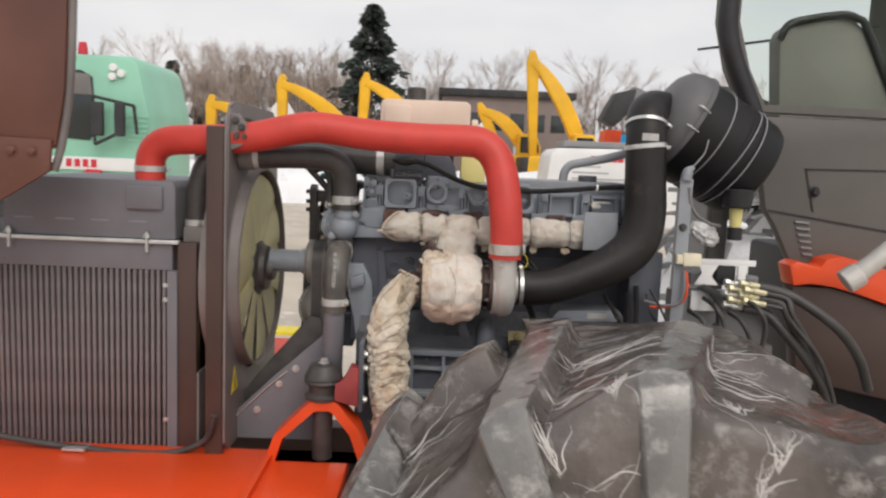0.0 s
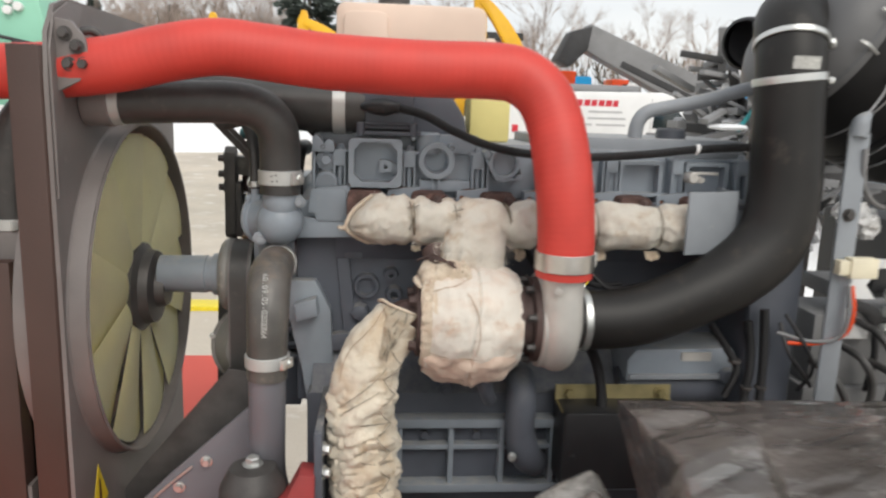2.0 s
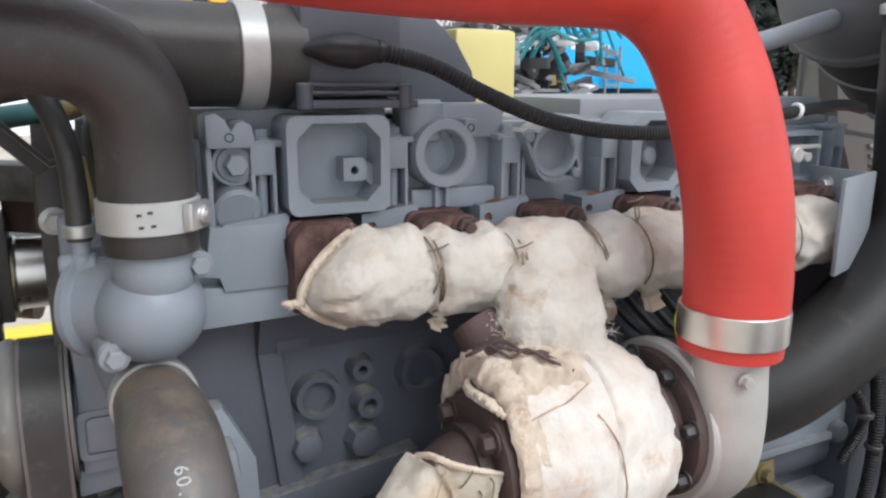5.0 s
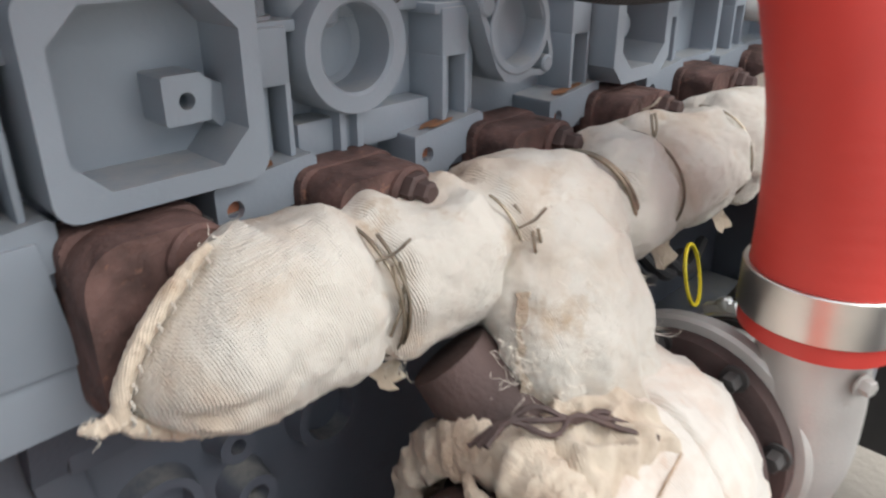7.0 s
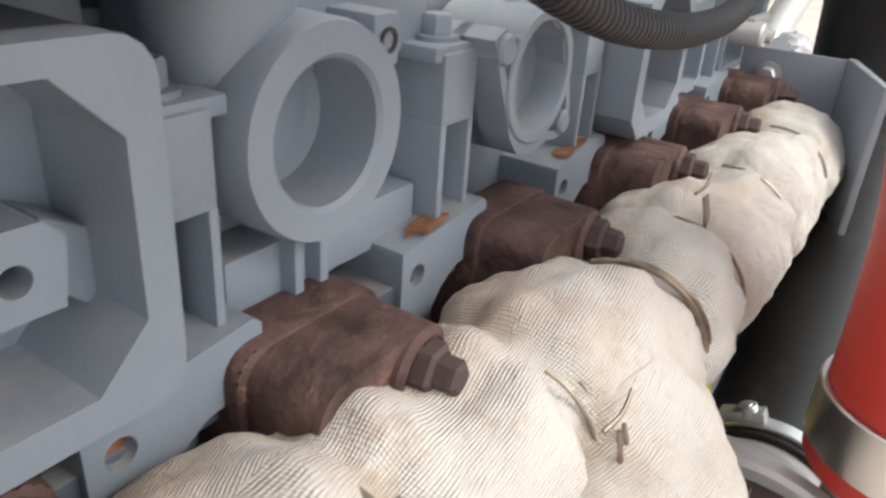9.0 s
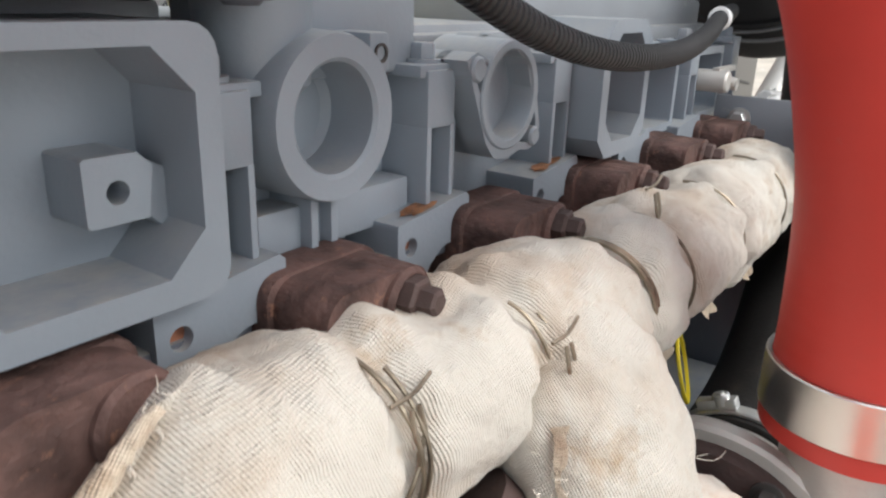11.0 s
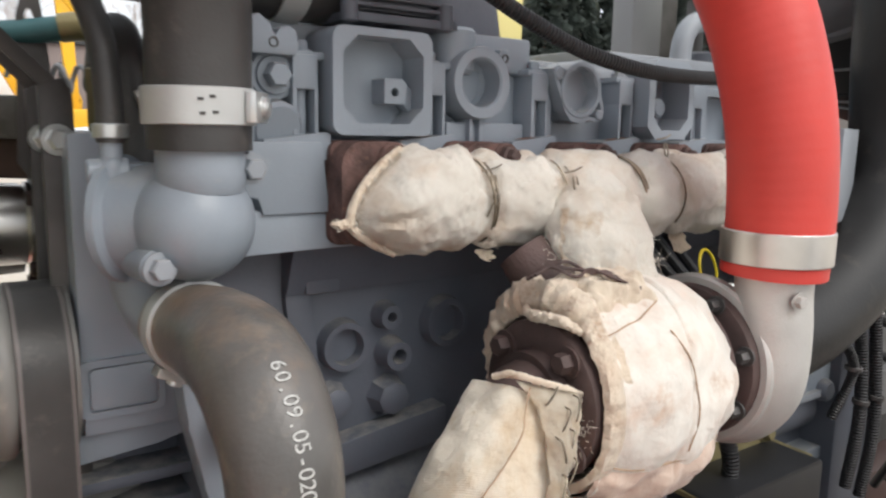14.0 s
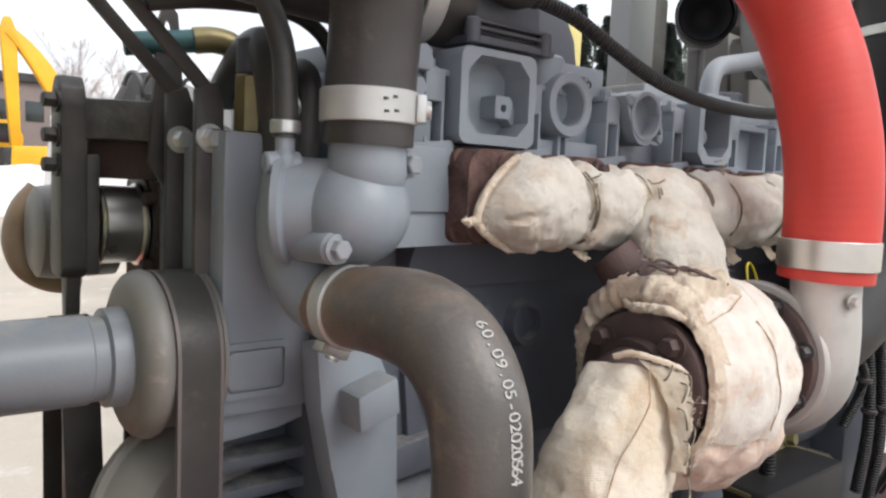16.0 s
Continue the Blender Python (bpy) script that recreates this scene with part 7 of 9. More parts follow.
for kind in BARS:
    me = lug(kind)
    for k in range(NL):
        piece("tread_lug", me, Matrix.Translation((WX, WY, WZ)) @ Matrix.Rotation(PITCH_L * k, 4, "Y"), wheel)
rim = B()
lathe(rim, (WX, WY + 0.1, WZ), (0, 1, 0), [(-0.27, 0.46), (-0.25, 0.40), (-0.05, 0.36), (-0.02, 0.12), (-0.06, 0.1), (-0.06, 0), (0.1, 0), (0.1, 0.34), (0.27, 0.40), (0.29, 0.46)], 48)
part("wheel_rim", rim, M_ORANGE, wheel, "orange steel wheel rim")
b = B()
cyl(b, (WX, WY + 0.1, WZ - 0.1), (WX, 0.3, WZ - 0.1), 0.08, seg=24)
part("axle_stub", b, M_BROWN, wheel)


def film_height(aa, yy):
    """How far the wrap stands off the tread: slung from bar to bar, sagging between them."""
    v = Vector((aa * 3.2 + yy * 1.5, yy * 4.5, 2.0))
    tent = 0.0
    for kind, (y0, y1, a0, a1, high, wide) in BARS.items():
        s = (yy - y0) / (y1 - y0)
        off = max(0.0, -s, s - 1) * abs(y1 - y0) if y1 > 0 or yy > 0 else 0.0
        d = (aa - a0 - (a1 - a0) * min(1.0, max(0.0, s)) + PITCH_L / 2) % PITCH_L - PITCH_L / 2
        arc = max(0.0, abs(d) * WR - wide)
        # pulled up to the top on one flank, hanging free on the other
        fall = (arc / 0.014) ** 1.2 if d > 0 else (arc / (0.05 if kind == "main" else 0.15)) ** 1.3
        tent = max(tent, (high - (0.012 if y1 < 0 else -0.004)) * math.exp(-fall - (off / 0.05) ** 2))
    ridge = 0.5 - abs(noise.noise(v * 1.6))
    return 0.006 + tent + 0.006 * noise.noise(v) + 0.006 * ridge + 0.002 * noise.noise(v * 4) + 0.009 * (0.4 - abs(noise.noise(Vector((aa * 2.6 + yy * 3, yy * 15, 5))))) + 0.005 * (0.4 - abs(noise.noise(Vector((aa * 5 - yy * 6, yy * 32, 9)))))


def film_point(aa, q, out=0.0):
    """A point of the wrap: over the tread, then down over the near or far shoulder."""
    h = film_height(aa, min(0.36, max(-0.2, q))) + out
    if q > 0.36:
        # loose sheet stretched past the far shoulder, with a straight edge and a torn side
        v = Vector((aa * 4, q * 9, 3.0))
        w = min(1.0, (q - 0.36) / 0.25)
        edge = min(0.86, (0.785 + 0.004 * noise.noise(v)) / math.cos(aa))
        sag = 0.014 * noise.noise(v * 1.3) + 0.008 * (0.4 - abs(noise.noise(v * 2.6)))
        rr = (WR + h) * (1 - w) + edge * w + sag * math.sin(math.pi * w) + out * w - 1.0 * max(0.0, q - 0.63)
        tear = min(1.0, max(0.0, (-0.325 - aa) / 0.012))
        rr -= 0.3 * tear * min(1.0, (q - 0.36) / 0.08)
        yy = min(q, 0.635)
    elif q > -0.2:
        rr, yy = WR + h, q
    else:
        th = min(math.pi / 2, (-0.2 - q) / 0.05)
        rest = max(0.0, -0.2 - q - 0.025 * math.pi)
        rr, yy = WR + h * math.cos(th) - 0.05 * (1 - math.cos(th)) - rest, -0.2 - (0.045 + 0.1 * h) * math.sin(th) - 0.06 * rest
    return (WX + rr * math.sin(aa), WY + yy, WZ + rr * math.cos(aa))


sub = bmesh.new()
grid = []
for i in range(400):
    aa = -0.85 + 1.85 * i / 399
    grid.append([])
    for j in range(170):
        far_end = 0.7 + 0.015 * noise.noise(Vector((aa * 9, 3, 1)))
        grid[-1].append(sub.verts.new(film_point(aa, -0.5 + (far_end + 0.5) * j / 169)))
for r0, r1 in zip(grid, grid[1:]):
    for j in range(169):
        sub.faces.new((r0[j], r0[j + 1], r1[j + 1], r1[j]))
bmesh.ops.solidify(sub, geom=sub.faces[:], thickness=0.002)
part("wrap_film", sub, M_WRAP, wheel, "glossy brown film stretched over the tread bars", 80)
# film creases stretched from bar to bar, their highlights painted as pale strands
b = B()
rng = random.Random(21)
for kind, k in (("main", -1), ("slanted", -1), ("main", 0), ("slanted", 0), ("main", 1)):
    y0, y1, a0, a1, high, wide = BARS[kind]
    for _ in range(13):
        y = rng.uniform(-0.42, 0.36)
        a = a0 + (a1 - a0) * min(1.0, (y - y0) / (y1 - y0)) + PITCH_L * k + (wide + 0.006) / WR
        reach = rng.uniform(0.35, 1.0) * (0.5 * PITCH_L * WR - 2.2 * wide)
        rise, bow, start = rng.gauss(0.03, 0.05), rng.gauss(-0.02, 0.03), rng.uniform(0.0, 0.25)
        r = rng.uniform(0.0005, 0.0014)
        strands = [(0.0, 1.0)] if rng.random() < 0.6 else [(0.0, 1.0), (rng.choice((-1, 1)) * rng.uniform(0.03, 0.07), rng.uniform(0.4, 0.7))]
        for fork, stop in strands:
            pts = []
            for u in np.linspace(start, 1, 9):
                w = u * stop
                yy = y + rise * w + bow * math.sin(math.pi * w) + fork * (1 - u) ** 2 + 0.035 * noise.noise(Vector((w * 3.5, y * 20, k)))
                pts.append(film_point(a + reach * w / WR, yy, 0.001))
            sweep(b, pts, [r * 0.5, r * 1.3, r, r * 0.8, 0.0003], 5, 26, False)
for a, y in ((-0.22, -0.22), (-0.14, -0.3), (0.1, -0.2), (0.2, -0.3), (0.16, -0.36), (-0.4, -0.28)):
    for _ in range(7):
        tw, ln = rng.uniform(0.4, 2.2), rng.uniform(0.04, 0.1)
        pts = [film_point(a + rng.gauss(0, 0.006) + ln * u * math.cos(tw) / WR, y + rng.gauss(0, 0.005) + ln * u * math.sin(tw), 0.002) for u in np.linspace(0, 1, 6)]
        sweep(b, pts, [0.0006, 0.0022, 0.0014, 0.0004], 5, 16, False)
tagged(part("crease_glints_and_shreds", b, M_FILM, wheel, "pale film shreds and highlights drawn along the creases"), kind="stuff")

# ---------------- controller box and rear of the engine ----------------
ecu = thing("control_unit", (0.6, -0.1, 1.42), "flat black control box under a yellow passivated bracket", "control unit")
b = B()
prism(b, square(0.637, 1.511, 0.132, 0.09, 0.01), "y", -0.155, -0.06, 0.004)
part("case", b, M_BLACK, ecu)
for x in (0.53, 0.70):
    b = B()
    bolt(b, (x, -0.155, 1.50), (0, -1, 0), 0.005, 0.003)
    part("case_screw", b, M_BLACK, ecu)
b = B()
prism(b, [(-0.135, 1.592), (-0.062, 1.592), (-0.058, 1.632), (-0.066, 1.634), (-0.07, 1.6), (-0.135, 1.598)], "x", 0.505, 0.775, 0.001)
brk2 = part("bracket", b, M_OLIVE, ecu, "yellow passivated angle bracket")
for x in (0.535, 0.75):
    b = B()
    bolt(b, (x, -0.068, 1.615), (0, -1, 0.1), 0.0105, 0.012)
    part("bracket_bolt", b, M_OLIVE, brk2)
b = B()
sweep(b, [(0.60, -0.11, 1.58), (0.598, -0.11, 1.63), (0.59, -0.09, 1.69), (0.57, -0.06, 1.74)], 0.012, 14, 60)
solo("control_cable", b, M_BLACKR, "black corrugated cable into the control box", "cable")
for k, pts in enumerate(([(0.92, -0.11, 1.80), (0.93, -0.12, 1.72), (0.92, -0.13, 1.62), (0.92, -0.12, 1.5)], [(0.95, -0.12, 1.83), (0.955, -0.13, 1.72), (0.95, -0.14, 1.6), (0.95, -0.13, 1.48)], [(0.84, -0.1, 1.79), (0.87, -0.13, 1.74), (0.9, -0.12, 1.69), (0.89, -0.1, 1.62)])):
    b = B()
    sweep(b, pts, 0.010 - 0.002 * (k == 2), 12, 50)
    cabl = solo("loom_branch", b, M_BLACKR, "black corrugated wiring loom behind the tyre", "cable", "rear wiring looms")
    b = B()
    ring(b, Vector(spline(pts, 5)[0][2]), (0.05, -0.1, 1), 0.0135, 0.009, 0.004, 16, 0.001)
    part("cable_tie", b, M_STEEL, cabl)
b = B()
ring(b, (0.53, -0.1, 1.90), (0.3, -1, 0.3), 0.03, 0.0275, 0.0015, 30, 0.0005)
solo("yellow_wire", b, M_STICK, "loop of thin yellow wire behind the hose", "wire")
b = B()
for k in range(5):
    sweep(b, [(0.42 + 0.03 * k, -0.02, 1.94), (0.45 + 0.04 * k, -0.05, 1.90 - 0.01 * k), (0.5 + 0.05 * k, -0.03, 1.86)], 0.007, 8, 20)
solo("dark_wiring", b, M_BLACK, "bundle of black wires beside the block", "cable", kind="stuff")
b = B()
sweep(b, [(0.70, 0.10, 2.19), (0.705, 0.10, 2.225), (0.725, 0.1, 2.25), (0.77, 0.1, 2.262), (0.86, 0.09, 2.282), (0.95, 0.07, 2.31), (1.03, 0.06, 2.33)], [0.017, 0.0165, 0.0165, 0.0165, 0.0165, 0.016], 20, 50)
solo("breather_pipe", b, M_GREYL, "bent grey breather pipe to the air cleaner", "pipe")
b = B()
ring(b, (0.80, 0.13, 2.2), (0, 0, 1), 0.035, 0.024, 0.014, 30, 0.004)
solo("filler_ring", b, M_GREYD, "dark ring fitting on the valve cover", "engine part")
b = B()
box(b, 0.308, 0.405, 0.14, 0.25, 2.168, 2.282, 0.008)
solo("yellow_canister", b, M_YEL, "pale yellow plastic canister on top of the engine", "container")
et = thing("expansion_tank", (0.16, 0.25, 2.36), "milky plastic coolant expansion tank with dark cap", "tank")
b = B()
prism(b, square(0.165, 2.414, 0.172, 0.06, 0.022), "y", 0.12, 0.36, 0.008)
part("tank_body", b, M_WTANK, et)
b = B()
prism(b, square(0.06, 2.412, 0.05, 0.042, 0.018), "y", 0.112, 0.121, 0.003)
part("moulded_face", b, M_WTANK, et)
b = B()
lathe(b, (0.125, 0.22, 2.463), (0, 0, 1), [(0, 0.03), (0.016, 0.03), (0.018, 0.038), (0.06, 0.037), (0.065, 0.031), (0.065, 0)], 20)
part("tank_cap", b, M_STEEL, et)
b = B()
box(b, 0.02, 0.31, 0.15, 0.33, 2.335, 2.356, 0.004)
for x in (0.06, 0.27):
    box(b, x - 0.012, x + 0.012, 0.27, 0.30, 2.18, 2.336, 0.002)
part("tank_bracket", b, M_STEEL, et)
b = B()
cyl(b, (0.345, 0.2, 2.385), (0.37, 0.2, 2.385), 0.028, seg=20, bev=0.004)
part("tank_outlet", b, M_WTANK, et)

# ---------------- air cleaner ----------------
ac = thing("air_cleaner", (1.28, 0.05, 2.1), "large black cylindrical air cleaner with grey domed cover and straps", "air cleaner")
AO, AD = Vector((1.068, 0.071, 2.451)), Vector((0.89, 0.0, -0.53)).normalized()
b = B()
lathe(b, AO, AD, [(-0.045, 0), (-0.045, 0.1), (-0.036, 0.145), (-0.01, 0.18), (0.03, 0.196), (0.055, 0.198), (0.06, 0.203), (0.075, 0.203), (0.08, 0)], 64)
part("dome", b, M_DOME, ac, "dark grey plastic domed cover")
b = B()
lathe(b, AO, AD, [(0.075, 0), (0.075, 0.195), (0.24, 0.194), (0.244, 0.198), (0.254, 0.198), (0.258, 0.193), (0.355, 0.19), (0.385, 0.178), (0.4, 0.15), (0.4, 0)], 64)
part("canister", b, M_CAN, ac)
for a, tilt in ((0.15, 0.12), (0.272, -0.06), (0.29, 0.05)):
    b = B()
    ring(b, AO + AD * a, (AD + Vector((0, tilt, tilt * 0.5))).normalized(), 0.1985, 0.194, 0.0025, 64, 0.001)
    part("strap", b, M_FGREY, ac)
for q in (Vector((1.064, -0.125, 2.51)), Vector((1.166, -0.132, 2.36)), AO + AD * 0.06 + Vector((0.0, 0.2, 0.0))):
    n0 = (q - AO - AD * (q - AO).dot(AD)).normalized()
    q = AO + AD * 0.055 + n0 * 0.206
    b = B()
    sweep(b, [q - AD * 0.022 - n0 * 0.002, q - AD * 0.01 + n0 * 0.004, q + n0 * 0.004, q + AD * 0.03 - n0 * 0.006], [0.002, 0.004, 0.003, 0.002], 8, 16)
    part("spring_clip", b, M_ZINC, ac)
# wire from the upper clip round to the post
b = B()
sweep(b, [AO + Vector((0.098, -0.195, -0.092)), AO + Vector((0.085, -0.2, -0.14)), AO + Vector((0.05, -0.215, -0.18)), AO + Vector((0.01, -0.235, -0.215))], 0.003, 8, 30)
part("drain_wire", b, M_FGREY, ac)
b = B()
cyl(b, (1.31, -0.062, 2.122), (1.31, -0.062, 2.19), 0.05, 0.055, 20, 0.004)
part("dust_valve_cup", b, M_BLACK, ac)
b = B()
cyl(b, (1.31, -0.062, 2.05), (1.31, -0.062, 2.122), 0.02, 0.024, 16, 0.003)
part("dust_valve", b, M_YEL, ac, "yellowed soft dust valve")
b = B()
cyl(b, (1.31, -0.062, 2.005), (1.31, -0.062, 2.05), 0.027, seg=16, bev=0.003)
part("valve_skirt", b, M_BLACK, ac)

ih = thing("intake_hose", (0.8, -0.15, 1.75), "wide moulded black rubber intake hose from air cleaner to compressor", "hose")
b = B()
sweep(b, [(0.515, TY, TZ), (0.58, TY, TZ), (0.66, -0.158, 1.828), (0.76, -0.154, 1.865), (0.86, -0.145, 1.915), (0.935, -0.135, 1.985), (0.958, -0.128, 2.08), (0.955, -0.12, 2.2), (0.949, -0.114, 2.335)], [0.062, 0.063, 0.064, 0.067, 0.071, 0.074, 0.074, 0.073, 0.071, 0.07], 40, 110)
part("hose", b, M_INTAKE, ih)
hose_clamp("compressor_clamp", ih, (0.528, TY, TZ), (1, 0, 0), 0.0635, 0.014, (0, 0.4, 1), "bright band clamp").data.materials[0] = M_ZINC
hose_clamp("upper_clamp", ih, (0.949, -0.113, 2.326), (-0.12, 0.05, 1), 0.0715, 0.016, (0.9, -0.4, 0), "bright band clamp").data.materials[0] = M_ZINC
eb = thing("intake_elbow", (0.95, -0.1, 2.3), "black rubber intake elbow with a pale label", "hose")
b = B()
sweep(b, [(0.949, -0.114, 2.326), (0.95, -0.106, 2.37), (0.953, -0.09, 2.41), (0.962, -0.064, 2.438), (0.985, -0.03, 2.456), (1.02, 0.015, 2.46), (1.07, 0.06, 2.45)], [0.07, 0.07, 0.071, 0.073, 0.076, 0.08], 40, 60)
part("elbow", b, M_INTAKE, eb)
hose_clamp("elbow_clamp", eb, (0.9515, -0.097, 2.4), (0.1, 0.4, 1), 0.072, 0.012, (0.9, -0.4, 0), "bright band clamp").data.materials[0] = M_ZINC
b = B()
o = [(0.9495 + 0.0722 * math.sin(a), -0.110 - 0.0722 * math.cos(a)) for a in np.linspace(-0.45, 0.35, 10)]
i_ = [(0.9495 + 0.0712 * math.sin(a), -0.110 - 0.0712 * math.cos(a)) for a in np.linspace(-0.45, 0.35, 10)]
prism(b, o + i_[::-1], "z", 2.345, 2.37)
part("label", b, M_PRINT, eb, "pale paper label")
pb = thing("filter_post", (1.09, -0.15, 1.6), "grey angled steel post carrying the air cleaner", "bracket")
b = B()
prism(b, [(1.065, -0.165), (1.11, -0.165), (1.11, -0.12), (1.103, -0.12), (1.103, -0.158), (1.065, -0.158)], "z", 1.5, 2.22, 0.001)
part("post", b, M_GREYL, pb)
b = B()
sweep(b, [(1.085, -0.16, 2.215), (1.09, -0.16, 2.245), (1.11, -0.15, 2.26)], [0.02, 0.018, 0.008], 14, 12)
part("post_top", b, M_GREYL, pb)
for z in (2.05, 1.94):
    b = B()
    bolt(b, (1.085, -0.165, z), (0, -1, 0), 0.01, 0.008)
    part("post_bolt", b, M_STEEL, pb)
b = B()
sweep(b, [(1.10, -0.17, 2.19), (1.11, -0.16, 2.13), (1.15, -0.12, 2.09), (1.22, -0.06, 2.06), (1.27, -0.02, 2.05)], 0.006, 10, 40)
solo("vacuum_line", b, M_FGREY, "thin pale sensor line from the post", "cable")

# ---------------- hydraulics beside the cab ----------------
rng = random.Random(9)
hy = thing("valve_block", (1.3, 0.12, 1.5), "pale hydraulic valve block with brass fittings", "valve block")
b = B()
box(b, 1.16, 1.5, 0.02, 0.2, 1.6, 1.78, 0.006)
box(b, 1.14, 1.52, 0.0, 0.22, 1.5, 1.6, 0.006)
part("block", b, M_FGREY, hy)
b = B()
box(b, 1.2, 1.425, -0.006, 0.004, 1.902, 1.924, 0.002)
box(b, 1.36, 1.39, -0.0065, 0.0035, 1.85, 1.9025, 0.002)
prism(b, [(1.212, 1.9025), (1.285, 1.9025), (1.262, 1.86), (1.29, 1.826), (1.2, 1.826), (1.225, 1.87)], "y", -0.006, 0.003, 0.002)
part("white_rail", b, M_WHITE, hy, "white bent steel rail")
b = B()
box(b, 1.284, 1.357, 0.006, 0.09, 1.84, 1.899, 0.006)
part("dark_body", b, M_BLACK, hy)
b = B()
box(b, 1.192, 1.285, -0.004, 0.012, 1.726, 1.8, 0.003)
part("pale_plate", b, M_WHITE, hy)
b = B()
prism(b, [(1.2, 1.815), (1.23, 1.832), (1.285, 1.81), (1.295, 1.78), (1.27, 1.77), (1.25, 1.795)], "y", -0.04, -0.012, 0.006)
part("black_plug", b, M_BLACK, hy)
b = B()
sweep(b, [(1.275, -0.026, 1.785), (1.285, -0.03, 1.74), (1.29, -0.03, 1.68), (1.288, -0.02, 1.6)], 0.008, 10, 24)
part("plug_cable", b, M_BLACK, hy)
for k in range(9):
    row, col = k // 2, k % 2
    x, y, z = 1.305 + 0.05 * col + 0.012 * (row % 2), -0.02 - 0.02 * col - 0.012 * (row % 2), 1.842 - 0.021 * row
    b = B()
    cyl(b, (x, y, z), (x + 0.02, y, z - 0.002), 0.0145, seg=6, bev=0.002)
    cyl(b, (x + 0.02, y, z - 0.002), (x + 0.034, y, z - 0.004), 0.009, seg=14)
    cyl(b, (x + 0.034, y, z - 0.004), (x + 0.085, y, z - 0.011), 0.012, seg=16, bev=0.002)
    part("fitting", b, M_PALEB if k % 4 else M_ZINC, hy, "pale yellow passivated union")
    if col or k == 8:
        e, f, g = rng.uniform(-0.08, 0.08), rng.uniform(0.65, 1.15), rng.uniform(0.6, 1.5)
        pts = [(x + 0.075, y, z - 0.01), (x + 0.16, y - 0.01, z - 0.028), (x + 0.27 * f, y - 0.03, z - 0.08 * g), (x + 0.42 * f, y - 0.05 + e, z - 0.2 * g), (x + 0.56 * f, y + e, z - 0.36 * g), (x + 0.66 * f, y + 0.05, z - 0.55 * g)]
        b = B()
        sweep(b, pts, (0.019, 0.011, 0.016, 0.009)[row % 4], 14, 50)
        solo("hydraulic_hose", b, M_RUBBER, "black rubber hydraulic hose with crimped end", "hose", "hydraulic hoses")
b = B()


def bundled(s_, t_):
    v = Vector((s_ * 5, math.cos(t_) * 2.2, math.sin(t_) * 2.2 + 40))
    return 0.018 * (0.5 - abs(noise.noise(v))) + 0.008 * noise.noise(v * 2.7)


sweep(b, [(1.175, 0.02, 2.045), (1.205, 0.01, 2.03), (1.24, 0.01, 2.008), (1.27, 0.02, 1.985)], [0.012, 0.03, 0.032, 0.014], 36, 50, True, bundled)
solo("crumpled_rag", b, M_WHITE, "crumpled white plastic rag stuffed behind the grey post", "rag", angle=60.0)
for k in range(6):
    x, z = 1.13 + 0.05 * k, 1.68 + 0.05 * (k % 3)
    pts = [(x, -0.03, z), (x + 0.02, -0.1 - 0.02 * (k % 2), z - 0.02), (x + 0.05, -0.12, z - 0.1), (x + 0.03, -0.1, 1.5), (x + 0.06, -0.05, 1.4)]
    b = B()
    sweep(b, pts, rng.choice((0.009, 0.012, 0.014)), 12, 34)
    solo("hydraulic_hose", b, M_RUBBER, "black rubber hydraulic hose hanging behind the tyre", "hose", "hydraulic hoses")
for k, (m_, pts) in enumerate(((M_ORANGE, [(1.105, -0.18, 1.9), (1.11, -0.19, 1.84), (1.10, -0.18, 1.79), (1.05, -0.16, 1.765), (1.0, -0.14, 1.76)]), (M_FGREY, [(1.098, -0.18, 1.9), (1.10, -0.19, 1.84), (1.09, -0.18, 1.785), (1.04, -0.16, 1.77), (0.98, -0.13, 1.78)]),
                               (M_BLACK, [(1.0, -0.12, 1.82), (1.03, -0.16, 1.76), (1.06, -0.15, 1.7), (1.05, -0.12, 1.64)]), (M_BLACK, [(0.99, -0.12, 1.8), (1.0, -0.15, 1.74), (1.04, -0.15, 1.69), (1.08, -0.12, 1.65)]))):
    b = B()
    sweep(b, pts, 0.0045, 8, 30)
    solo("thin_wire", b, m_, "thin loose wire beside the grey post", "wire", "loose wires")
b = B()
box(b, 1.088, 1.15, -0.195, -0.166, 1.918, 1.962, 0.004)
box(b, 1.066, 1.0885, -0.19, -0.166, 1.924, 1.956, 0.003)
solo("connector", b, M_CREAM, "cream plastic cable connector on the post", "connector")
b = B()
box(b, 1.2, 1.36, 0.04, 0.16, 1.82, 1.86, 0.004)
cyl(b, (1.42, 0.05, 1.78), (1.42, 0.05, 1.86), 0.04, seg=20, bev=0.006)
solo("solenoid_bank", b, M_FGREY, "pale solenoid bank on the valve block", "valve block")

# ---------------- cab ----------------
cab = thing("driver_cab", (2.2, 0.8, 1.1), "dark machine cab with tinted glass and olive-grey panels", "cab")
CYP = 0.55
b = B()
prism(b, [(1.615, 2.48), (1.635, 2.38), (1.69, 2.095), (1.74, 2.02), (1.83, 1.845), (1.95, 1.55), (3.4, 1.45), (3.4, 2.5), (1.63, 2.5)], "y", CYP, CYP + 0.06, 0.006)
part("lower_panel", b, M_CABP, cab)
b = B()
hoop(b, [(1.56, 2.52), (1.47, 2.7), (1.42, 2.9), (1.42, 3.2), (1.5, 3.5), (3.4, 3.5), (3.4, 2.502)], [(1.64, 2.55), (1.56, 2.7), (1.50, 2.9), (1.5, 3.2), (1.57, 3.42), (3.3, 3.42), (3.3, 2.55)], "y", CYP - 0.01, CYP + 0.07)
